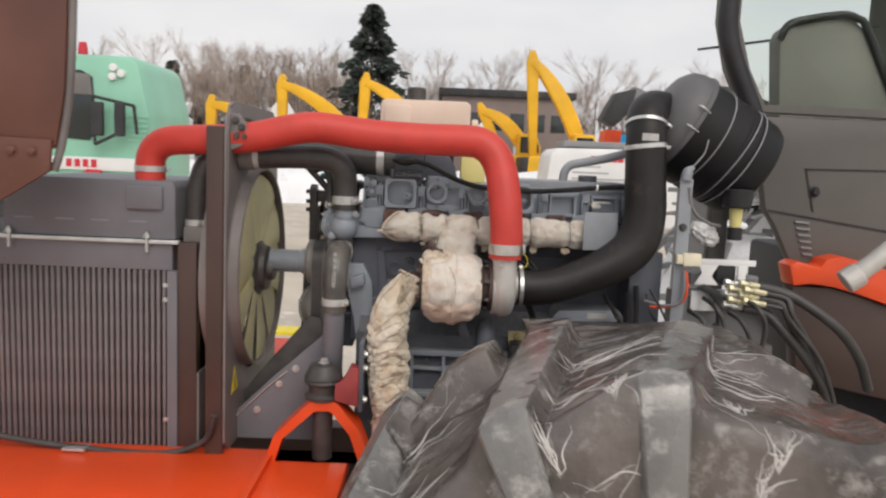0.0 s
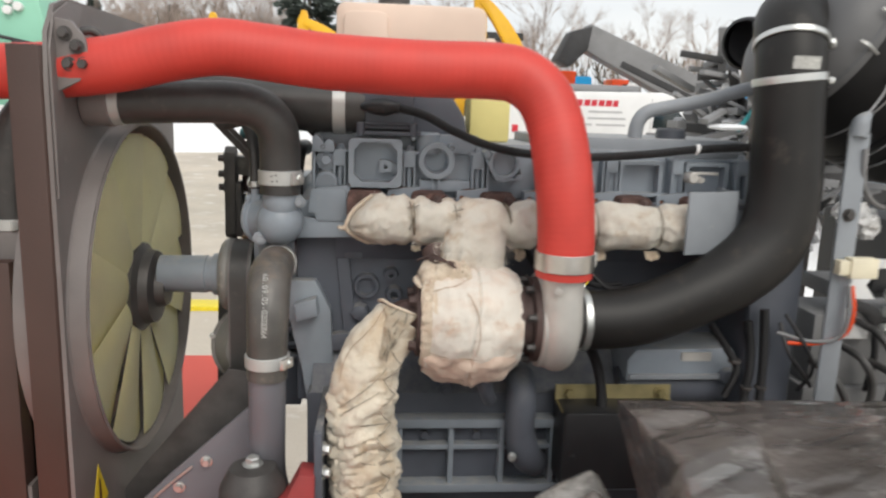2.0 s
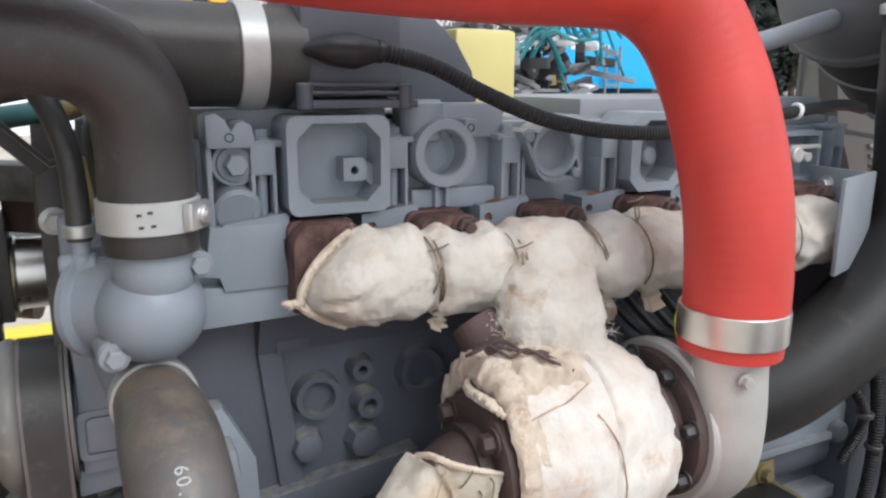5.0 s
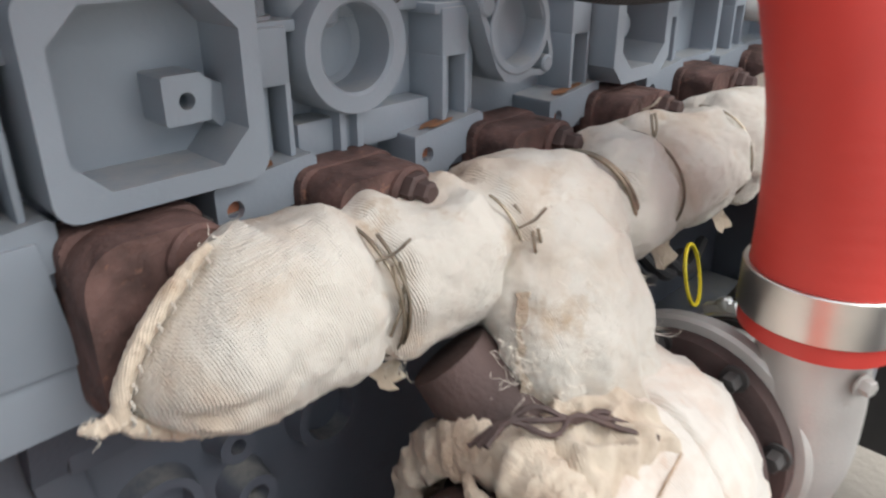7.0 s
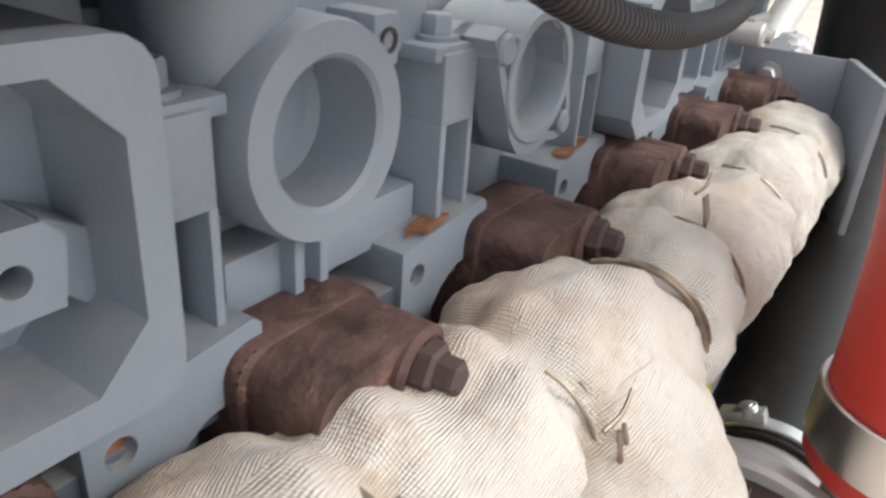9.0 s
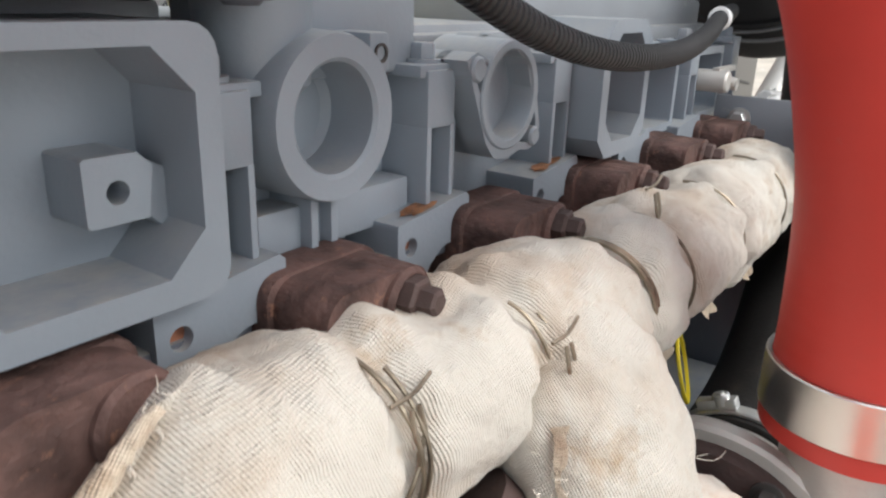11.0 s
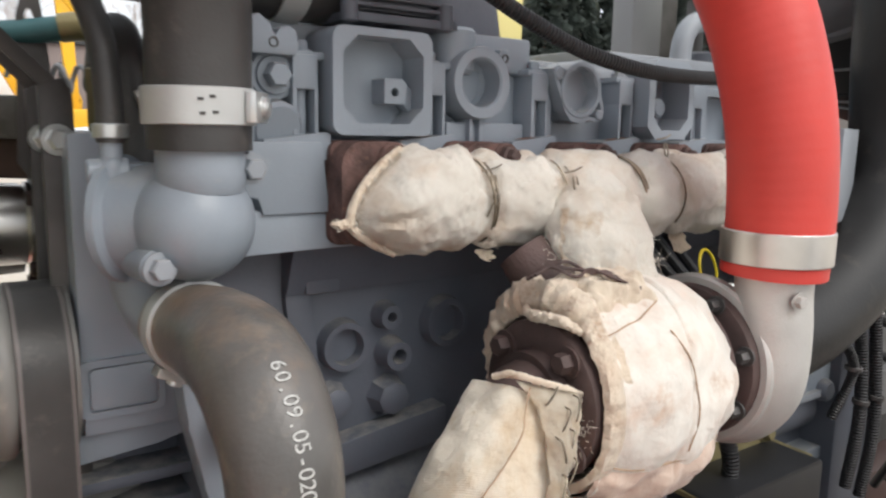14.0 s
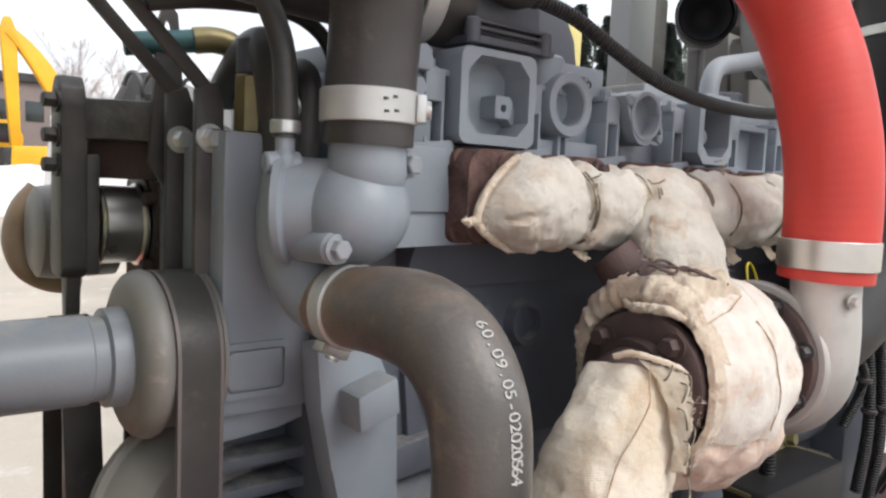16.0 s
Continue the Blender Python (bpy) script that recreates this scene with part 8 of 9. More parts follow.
part("window_frame", b, M_CABP, cab)
b = B()
sweep(b, [(1.625, CYP - 0.04, 2.38), (1.566, CYP - 0.05, 2.522), (1.484, CYP - 0.05, 2.698), (1.438, CYP - 0.05, 2.838), (1.433, CYP - 0.05, 2.978), (1.47, CYP - 0.04, 3.3)], 0.042, 20, 40)
part("corner_pillar", b, M_BLACK, cab)
b = B()
prism(b, [(1.64, 2.55), (1.56, 2.7), (1.50, 2.9), (1.5, 3.2), (1.57, 3.42), (3.3, 3.42), (3.3, 2.55)], "y", CYP + 0.025, CYP + 0.031)
gl = part("window_pane", b, M_GLASS, cab, "greenish tinted window glass")
gl.visible_shadow = False
b = B()
prism(b, [(1.80, 2.3), (1.752, 2.868), (1.768, 2.91), (1.82, 2.942), (2.02, 2.976), (2.09, 2.965), (2.14, 2.92), (2.3, 2.6), (2.4, 2.3)], "y", CYP + 0.16, CYP + 0.28, 0.02)
part("seat_back", b, M_SEAT, cab, "tall grey plastic seat back behind the glass")
b = B()
sweep(b, [(1.752, CYP + 0.155, 2.86), (1.775, CYP + 0.15, 2.915), (1.83, CYP + 0.15, 2.945), (2.02, CYP + 0.15, 2.98), (2.095, CYP + 0.15, 2.965), (2.145, CYP + 0.15, 2.92), (2.31, CYP + 0.155, 2.6)], 0.017, 12, 60)
part("seat_edging", b, M_BLACK, cab)
b = B()
box(b, 2.5, 3.4, CYP + 0.75, CYP + 0.8, 1.45, 3.5, 0.03)
part("rear_wall", b, M_CABP, cab)
b = B()
box(b, 1.45, 3.4, CYP, CYP + 0.8, 3.502, 3.58, 0.03)
part("roof", b, M_CABP, cab)
b = B()
box(b, 1.95, 3.3, CYP + 0.061, CYP + 0.75, 1.1, 1.9, 0.03)
part("cab_floor", b, M_DARK, cab)
for pts in ([(1.85, 2.281), (3.3, 2.31), (3.3, 2.302), (1.85, 2.273)], [(1.847, 2.281), (1.855, 2.281), (1.905, 2.09), (1.897, 2.09)], [(1.70, 2.093), (3.3, 1.875), (3.3, 1.866), (1.70, 2.084)]):
    b = B()
    prism(b, pts, "y", CYP - 0.004, CYP - 0.001)
    part("panel_seam", b, M_BLACK, cab)
b = B()
bolt(b, (1.898, CYP - 0.002, 2.179), (0, -1, 0), 0.017, 0.02)
part("panel_latch", b, M_BLACK, cab)
for k in range(6):
    x, z = 1.822 + 0.0095 * k, 2.048 - 0.0285 * k
    b = B()
    prism(b, [(x, z), (x + 0.066 - 0.004 * k, z - 0.004), (x + 0.066 - 0.004 * k, z - 0.014), (x, z - 0.01)], "y", CYP - 0.011, CYP + 0.002, 0.002)
    part("louvre", b, M_FGREY, cab)
b = B()
prism(b, [(1.5, 2.85), (2.4, 3.0), (2.4, 3.012), (1.5, 2.862)], "y", CYP + 0.5, CYP + 0.51)
part("inner_rail", b, M_BLACK, cab)
fd = thing("fender", (2.0, 0.45, 1.5), "orange fender with a dark underside beside the cab", "fender")
b = B()
prism(b, [(1.76, 1.86), (1.79, 1.88), (1.897, 1.858), (1.92, 1.892), (1.988, 1.908), (2.09, 1.888), (2.23, 1.843), (2.6, 1.71), (2.6, 1.56), (2.25, 1.688), (2.07, 1.745), (1.966, 1.77), (1.863, 1.782), (1.785, 1.77)], "y", 0.42, 0.545, 0.012)
part("wing", b, M_ORANGE, fd)
b = B()
prism(b, [(1.79, 1.768), (1.966, 1.766), (2.07, 1.741), (2.25, 1.684), (2.6, 1.556), (2.6, 1.2), (1.85, 1.35)], "y", 0.45, 0.54, 0.01)
part("inner_arch", b, M_BROWN, fd)
st = thing("mirror_arm", (1.95, 0.2, 1.85), "pale tubular arm clamped above the fender", "bracket")
b = B()
sweep(b, [(1.9, 0.22, 1.835), (1.95, 0.2, 1.88), (2.05, 0.18, 1.98), (2.2, 0.15, 2.13)], 0.038, 18, 24)
part("arm", b, M_ALU, st)
b = B()
cyl(b, (1.885, 0.21, 1.825), (1.94, 0.2, 1.868), 0.05, seg=18, bev=0.005)
part("arm_clamp", b, M_ALU, st)

# ---------------- raised hood ----------------
hd = thing("raised_hood", (-1.4, -0.45, 2.2), "raised red-brown steel engine hood edge", "hood")
b = B()
prism(b, [(-0.848, 3.3), (-0.856, 2.7), (-0.872, 2.4), (-0.9, 2.24), (-1.05, 2.21), (-2.3, 2.2), (-2.3, 3.3)], "y", -0.55, -0.5, 0.006)
part("panel", b, M_HOODP, hd)
b = B()
sweep(b, [(-0.84, -0.53, 3.3), (-0.85, -0.53, 2.7), (-0.866, -0.53, 2.4), (-0.893, -0.53, 2.24), (-0.915, -0.53, 2.17)], 0.012, 10, 30)
part("edge_bead", b, M_SHROUD, hd)
b = B()
prism(b, [(-0.905, 2.26), (-0.91, 2.17), (-1.1, 2.05), (-1.3, 2.05), (-1.3, 2.27)], "y", -0.565, -0.552, 0.003)
part("hinge_plate", b, M_HOODP, hd)
b = B()
box(b, -1.75, -1.65, -0.56, -0.5, 1.2, 2.25, 0.005)
part("hood_prop", b, M_HOODP, hd)
for x in (-0.96, -1.02):
    b = B()
    bolt(b, (x, -0.565, 2.225), (0, -1, 0), 0.013, 0.008)
    part("hinge_bolt", b, M_HOODP, hd)

post = thing("cab_stand", (1.45, 0.85, 1.1), "grey upright stand with a dark post beside the cab", "stand")
b = B()
box(b, 1.40, 1.53, 0.82, 0.9, 1.0, 2.68, 0.008)
part("grey_post", b, M_FGREY, post)
b = B()
box(b, 1.56, 1.65, 0.86, 0.93, 1.0, 2.66, 0.008)
part("dark_post", b, M_STEEL, post)
b = B()
box(b, 1.36, 1.70, 0.8, 0.96, 0.95, 1.05, 0.008)
part("foot_plate", b, M_BROWN, post)
duct = thing("intake_duct", (1.2, 0.42, 2.4), "short black intake duct behind the engine", "duct")
b = B()
lathe(b, (1.07, 0.35, 2.44), (0.75, 0.5, 0.12), [(0, 0.062), (0.004, 0.07), (0.22, 0.07), (0.22, 0.0), (0.2, 0.0), (0.02, 0.058)], 32, False)
part("duct_barrel", b, M_BLACK, duct)
b = B()
box(b, 1.16, 1.19, 0.42, 0.45, 2.0, 2.38, 0.004)
part("duct_stay", b, M_STEEL, duct)

# ---------------- yard: diggers, lorry, van ----------------


def beam(bm, p, q, h0, h1, w, y):
    """A tapering box-section arm in an upright plane."""
    a, c = Vector((p[0], p[1])), Vector((q[0], q[1]))
    n = Vector((-(c - a).y, (c - a).x)).normalized()
    prism(bm, [tuple(a + n * h0), tuple(a - n * h0), tuple(c - n * h1), tuple(c + n * h1)], "y", y - w, y + w, 0.03)


def digger(x, y, s, elbow, tip, label):
    """Tracked digger seen from the side: elbow and tip of its arm from the boom foot, in metres."""
    g = GROUND + lift(y)
    ex = thing("excavator", (x, y, g), label, "excavator", "yellow diggers")
    for dy in (-1.1, 1.1):
        b = B()
        prism(b, [(x - 1.9 * s, g + 0.35), (x - 1.6 * s, g + 0.02), (x + 1.6 * s, g + 0.02), (x + 1.9 * s, g + 0.35), (x + 1.7 * s, g + 0.8), (x - 1.7 * s, g + 0.8)], "y", y + dy - 0.28, y + dy + 0.28, 0.08)
        part("track", b, M_DARK, ex)
    b = B()
    prism(b, [(x - 1.9 * s, g + 1.0), (x + 1.2 * s, g + 1.0), (x + 1.2 * s, g + 1.75), (x - 0.6 * s, g + 2.0), (x - 1.8 * s, g + 1.95)], "y", y - 1.2, y + 1.2, 0.1)
    part("house", b, M_EXC, ex)
    b = B()
    box(b, x - 2.1 * s, x - 1.8 * s, y - 1.2, y + 1.2, g + 1.0, g + 1.9, 0.08)
    part("counterweight", b, M_DARK, ex)
    b = B()
    prism(b, [(x + 0.1 * s, g + 1.7), (x + 1.15 * s, g + 1.7), (x + 1.2 * s, g + 2.3), (x + 0.95 * s, g + 2.95), (x + 0.1 * s, g + 2.95)], "y", y - 1.15, y - 0.2, 0.06)
    cabin = part("cabin", b, M_EXC, ex)
    b = B()
    prism(b, [(x + 0.2 * s, g + 2.05), (x + 1.08 * s, g + 2.05), (x + 1.1 * s, g + 2.3), (x + 0.9 * s, g + 2.8), (x + 0.2 * s, g + 2.8)], "y", y - 1.17, y - 1.151)
    part("cabin_window", b, M_WIN, cabin)
    f = (x + 0.9 * s, g + 1.5)
    e = (x + elbow[0], g + elbow[1])
    t = (x + tip[0], g + tip[1])
    b = B()
    mid = ((f[0] + e[0]) / 2, (f[1] + e[1]) / 2 + 0.25)
    foot, knee, head = Vector(f), Vector(mid) + Vector((0.25, 0.75)), Vector(e)
    line = [foot.lerp(knee, k / 8).lerp(knee.lerp(head, k / 8), k / 8) for k in range(9)]
    deep = [0.2, 0.26, 0.31, 0.33, 0.33, 0.31, 0.27, 0.22, 0.17]
    upper, lower = [], []
    for k in range(9):
        d = (line[min(8, k + 1)] - line[max(0, k - 1)]).normalized()
        n = Vector((-d.y, d.x))
        upper.append(tuple(line[k] + n * deep[k]))
        lower.append(tuple(line[k] - n * deep[k]))
    prism(b, upper + lower[::-1], "y", y - 0.22, y + 0.22, 0.03)
    part("boom", b, M_EXC, ex)
    b = B()
    d = (Vector(t) - Vector(e)).normalized()
    n = Vector((-d.y, d.x))
    head = Vector(e) - d * 0.45
    prism(b, [tuple(head + n * 0.1), tuple(Vector(e) + n * 0.26), tuple(Vector(t) + n * 0.14), tuple(Vector(t) - n * 0.14), tuple(Vector(e) - n * 0.26), tuple(head - n * 0.1)], "y", y - 0.18, y + 0.18, 0.03)
    part("stick", b, M_EXC, ex)
    b = B()
    cyl(b, (mid[0], y - 0.1, mid[1] + 0.3), (e[0], y - 0.1, e[1] + 0.25), 0.08, seg=10)
    part("ram", b, M_DARK, ex)
    b = B()
    prism(b, [(t[0] - 0.5, t[1] - 0.75), (t[0] + 0.25, t[1] - 0.7), (t[0] + 0.35, t[1] - 0.1), (t[0], t[1] + 0.1), (t[0] - 0.35, t[1] - 0.25)], "y", y - 0.5, y + 0.5, 0.06)
    part("bucket", b, M_DARK, ex)
    return ex


digger(5.85, 30.0, 1.0, (-1.72, 6.05), (-1.45, 1.2), "yellow tracked excavator with its arm folded upright")
digger(-4.0, 32.0, 1.05, (-3.1, 4.75), (-3.1, 1.5), "yellow tracked excavator with its boom laid low")
digger(-0.57, 32.0, 1.0, (-2.7, 5.0), (-2.9, 1.4), "yellow tracked excavator with its arm raised")
digger(-8.15, 33.0, 1.0, (-2.5, 3.75), (-2.6, 1.3), "yellow tracked excavator far across the yard")
digger(3.9, 34.0, 1.0, (-1.6, 4.0), (-0.4, 1.4), "yellow tracked excavator in the parked row")

# mint green lorry
lo = thing("lorry", (-6.6, 11.8, GROUND), "mint green lorry cab with dark windows and mirror arms", "lorry")
LY = 10.9
b = B()
prism(b, [(-8.2, 1.0), (-5.25, 1.0), (-5.13, 1.6), (-5.14, 2.7), (-5.32, 3.55), (-5.45, 3.7), (-8.1, 3.72), (-8.2, 3.4)], "y", LY, LY + 2.3, 0.1)
part("cab_shell", b, M_GREEN, lo)
b = B()
prism(b, [(-6.85, 2.2), (-6.2, 2.16), (-6.08, 2.4), (-6.14, 3.3), (-6.35, 3.42), (-6.85, 3.4)], "y", LY - 0.02, LY + 0.02, 0.01)
part("side_window", b, M_WIN, lo)
b = B()
prism(b, [(-6.8, 3.0), (-6.14, 2.98), (-6.18, 3.35), (-6.8, 3.38)], "y", LY - 0.035, LY - 0.021, 0.005)
part("sun_blind", b, M_SEAT, lo)
for p, q in (((-6.05, 2.95), (-5.3, 2.8)), ((-5.3, 2.8), (-5.25, 2.3)), ((-6.05, 2.95), (-6.0, 2.1)), ((-6.0, 2.1), (-5.6, 2.3))):
    b = B()
    cyl(b, (p[0], LY - 0.25, p[1]), (q[0], LY - 0.25, q[1]), 0.03, seg=10)
    part("mirror_arm", b, M_DARK, lo)
for x, w in ((-5.95, 0.11), (-5.55, 0.09)):
    b = B()
    box(b, x - w, x + w, LY - 0.32, LY - 0.2, 2.25, 2.85, 0.04)
    part("mirror", b, M_DARK, lo)
for dx, dz in ((0, 0), (0.14, -0.1), (-0.02, -0.16)):
    b = B()
    cyl(b, (-5.75 + dx, LY - 0.08, 3.48 + dz), (-5.75 + dx, LY + 0.02, 3.48 + dz), 0.07, seg=16, bev=0.01)
    part("roof_lamp", b, M_WHITE, lo)
b = B()
box(b, -8.2, -5.3, LY - 0.05, LY + 0.02, 1.62, 1.86, 0.02)
part("white_band", b, M_WHITE, lo)
for k in range(4):
    b = B()
    box(b, -6.62 + 0.15 * k, -6.52 + 0.15 * k, LY - 0.058, LY - 0.051, 1.68, 1.82)
    part("lettering_bar", b, M_SIGNRED, lo)
b = B()
box(b, -6.28, -5.98, LY - 0.1, LY, 1.45, 1.64, 0.03)
part("red_lamp", b, mat("red_lamp_glass", (0.6, 0.02, 0.03), 0.25, 0, 0.1, 4, 0), lo)
b = B()
cyl(b, (-6.45, LY + 0.3, 3.72), (-6.45, LY + 0.3, 3.95), 0.09, 0.07, 14, 0.02)
part("beacon", b, M_SIGNRED, lo)
for k in range(6):
    b = B()
    box(b, -5.5, -5.14, LY - 0.012, LY + 0.01, 2.15 + 0.09 * k, 2.19 + 0.09 * k, 0.005)
    part("louvre", b, M_GREEN, lo)
b = B()
box(b, -8.2, -5.4, LY + 0.1, LY + 2.2, 0.5, 1.0, 0.05)
part("chassis", b, M_DARK, lo)
for x in (-7.6, -5.9):
    b = B()
    lathe(b, (x, LY + 0.05, GROUND + 0.5), (0, 1, 0), [(0, 0), (0, 0.3), (0.03, 0.5), (0.3, 0.5), (0.3, 0)], 28)
    part("wheel", b, M_DARK, lo)

lo.location += Vector((0.06, 0, 0.2))

# white van
vn = thing("van", (4.6, 16.4, GROUND), "white panel van with red and grey lettering", "van")
VY = 15.5
b = B()
prism(b, [(2.5, 0.5), (2.45, 1.3), (2.55, 2.25), (2.7, 2.4), (6.3, 2.46), (6.75, 2.3), (7.45, 1.62), (7.9, 1.5), (8.0, 1.2), (7.98, 0.5)], "y", VY, VY + 1.9, 0.09)
part("van_body", b, M_WHITE, vn)
b = B()
prism(b, [(6.05, 1.62), (6.12, 2.2), (6.5, 2.18), (7.05, 1.66)], "y", VY - 0.012, VY + 0.01, 0.006)
part("door_window", b, M_WIN, vn)
for k, w in enumerate((0.12, 0.06, 0.16, 0.16, 0.13, 0.14, 0.13, 0.14, 0.14, 0.12)):
    b = B()
    prism(b, [(3.52 + 0.172 * k, 2.1), (3.52 + 0.172 * k + w, 2.1), (3.54 + 0.172 * k + w, 2.24), (3.54 + 0.172 * k, 2.24)], "y", VY - 0.008, VY - 0.002)
    part("lettering_bar", b, M_SIGNRED, vn)
for i, (x, w, z) in enumerate(((3.1, 0.7, 1.95), (3.1, 0.9, 1.8), (3.1, 1.5, 1.65), (4.5, 0.8, 1.95), (4.5, 0.9, 1.8), (4.7, 0.7, 1.65))):
    b = B()
    box(b, x, x + w, VY - 0.008, VY - 0.002, z, z + 0.045)
    part("lettering_bar", b, M_SIGNGREY, vn)
b = B()
box(b, 2.72, 2.86, VY - 0.03, VY + 0.05, 1.45, 1.62, 0.02)
part("tail_lamp", b, M_SIGNRED, vn)
b = B()
box(b, 6.0, 6.012, VY - 0.01, VY - 0.001, 0.7, 2.3)
part("door_seam", b, M_SIGNGREY, vn)
for x in (3.4, 6.9):
    b = B()
    lathe(b, (x, VY - 0.02, GROUND + 0.36), (0, 1, 0), [(0, 0), (0, 0.22), (0.02, 0.36), (0.25, 0.36), (0.25, 0)], 28)
    part("van_wheel", b, M_DARK, vn)
b = B()
box(b, 2.9, 5.8, VY + 0.3, VY + 1.5, 2.44, 2.6, 0.06)
part("roof_pod", b, M_FGREY, vn)

vn.location += Vector((0.42, 0, 0.3))

# grey jib resting on machinery behind the van
jb = thing("crane_jib", (6.0, 20.0, GROUND), "grey crane jib lowered over scrap machinery", "crane")
b = B()
beam(b, (5.4, 4.3), (10.6, 2.0), 0.35, 0.55, 0.35, 20.0)
part("jib", b, M_FGREY, jb)
b = B()
prism(b, [(4.6, 3.6), (5.0, 4.4), (5.6, 4.55), (5.5, 3.9), (5.0, 3.4)], "y", 19.6, 20.4, 0.05)
part("jib_head", b, M_DARK, jb)
b = B()
beam(b, (6.5, 3.55), (9.0, 2.5), 0.1, 0.1, 0.37, 20.0)
part("jib_slot", b, M_DARK, jb)
b = B()
box(b, 9.2, 12.5, 18.8, 21.2, GROUND, 2.2, 0.1)
part("carrier", b, M_DARK, jb)
jb.location += Vector((0.45, 0, 0.1))
for x, m_, z in ((5.6, M_ORANGE, 2.9), (7.3, M_ORANGE, 2.7), (6.1, M_BLUE, 2.75), (7.6, M_WHITE, 2.6)):
    b = B()
    box(b, x, x + 0.55, 21.5, 22.4, GROUND, z + 0.6, 0.05)
    solo("yard_container", b, m_, "painted steel container standing in the yard", "container", "yard containers")

# blue machine behind the engine
bl = thing("blue_machine", (6.8, 9.3, GROUND), "bright blue mobile machine with pale lettering and a ladder", "machine")
b = B()
prism(b, [(5.45, 2.2), (5.56, 2.85), (5.75, 3.0), (7.3, 3.02), (7.75, 2.7), (8.3, 2.6), (8.4, 2.1), (5.6, 2.1)], "y", 8.5, 10.2, 0.08)
part("hood", b, M_BLUE, bl)
b = B()
box(b, 5.6, 8.2, 8.7, 10.0, 0.9, 2.1, 0.08)
part("underframe", b, M_DARK, bl)
for k in range(7):
    b = B()
    box(b, 6.35 + 0.105 * k, 6.43 + 0.105 * k, 8.49, 8.498, 2.68, 2.76)
    part("lettering_bar", b, M_WHITE, bl)
for k in range(4):
    b = B()
    box(b, 6.95, 7.2, 8.4, 8.43, 2.15 + 0.15 * k, 2.18 + 0.15 * k, 0.005)
    part("ladder_rung", b, M_FGREY, bl)
for x in (6.94, 7.2):
    b = B()
    box(b, x, x + 0.03, 8.4, 8.43, 1.2, 2.75, 0.005)
    part("ladder_rail", b, M_FGREY, bl)
b = B()
box(b, 5.75, 6.3, 8.45, 8.6, 2.12, 2.4, 0.05)
part("tool_box", b, M_OLIVE, bl)
for x in (6.0, 7.8):
    b = B()
    lathe(b, (x, 8.6, GROUND + 0.55), (0, 1, 0), [(0, 0), (0, 0.35), (0.05, 0.55), (0.4, 0.55), (0.4, 0)], 28)
    part("machine_wheel", b, M_DARK, bl)
b = B()
cyl(b, (6.9, 9.2, 3.0), (6.9, 9.2, 3.4), 0.07, seg=14, bev=0.01)
part("exhaust_stack", b, M_DARK, bl)

bl.location += Vector((0.22, 0, 0))

# scrap heap with cables between van and blue machine
b = B()
rng = random.Random(31)


def heap_top(x):
    return 2.95 * math.exp(-((x - 4.5) / 1.05) ** 4)


for _ in range(280):
    c = Vector((rng.uniform(3.5, 5.5), rng.uniform(6.0, 7.4), 0))
    c.z = GROUND + heap_top(c.x) * rng.random() ** 0.6 * (1 - 0.12 * abs(c.y - 6.9))
    d = Vector((rng.gauss(0, 1), rng.gauss(0, 0.6), rng.gauss(0, 0.35))).normalized() * rng.uniform(0.25, 0.8)
    w = rng.uniform(0.02, 0.07)
    box(b, -w, w, -w * 0.6, w * 0.6, -d.length, 0, 0.006, look(c, c + d))
solo("scrap_heap", b, M_FGREY, "heap of grey scrap metal beams", "scrap", kind="stuff")
b = B()
for _ in range(60):
    c = Vector((rng.uniform(3.6, 5.4), rng.uniform(6.0, 7.0), 0))
    c.z = GROUND + heap_top(c.x) * rng.uniform(0.55, 0.98)
    d = Vector((rng.gauss(0, 1), rng.gauss(0, 0.6), rng.gauss(0, 0.35))).normalized() * rng.uniform(0.2, 0.5)
    w = rng.uniform(0.02, 0.06)
    box(b, -w, w, -w, w, -d.length, 0, 0.006, look(c, c + d))
solo("scrap_castings", b, M_DARK, "dark rusty castings lying in the scrap heap", "scrap", kind="stuff")
b = B()
for k in range(12):
    x = rng.uniform(3.6, 4.8)
    z = GROUND + heap_top(x)
    y = rng.uniform(5.85, 6.2)
    sweep(b, [(x, y, z - 0.3 + rng.uniform(-0.5, 0.1)), (x + 0.15, y - 0.1, z - rng.uniform(0, 0.4)), (x + 0.45, y - 0.1, z - rng.uniform(0, 0.5)), (x + rng.uniform(0.6, 0.9), y, z - rng.uniform(0.3, 0.8))], rng.uniform(0.012, 0.028), 7, 16)
solo("scrap_cable", b, mat("teal_cable_sheath", (0.02, 0.2, 0.22), 0.5, 0, 0.5, 3, 0), "tangle of dark teal cables on the scrap heap", "cable", kind="stuff")
b = B()
for k in range(22):
    x, y = rng.uniform(3.6, 5.3), rng.uniform(5.9, 6.6)
    z = GROUND + heap_top(x) * rng.uniform(0.6, 0.93)
    sub = bmesh.new()
    bmesh.ops.create_icosphere(sub, subdivisions=2, radius=1)
    sx, sy, sz = rng.uniform(0.08, 0.24), rng.uniform(0.08, 0.16), rng.uniform(0.03, 0.07)
    for v in sub.verts:
        v.co = Vector((x + v.co.x * sx, y + v.co.y * sy, z + v.co.z * sz)) * (1 + 0.006 * noise.noise(v.co * 2 + Vector((k, 0, 0))))
    merge(b, sub)
solo("snow_cover", b, M_SNOW, "patches of old snow lying on the scrap", "snow", kind="stuff")
b = B()
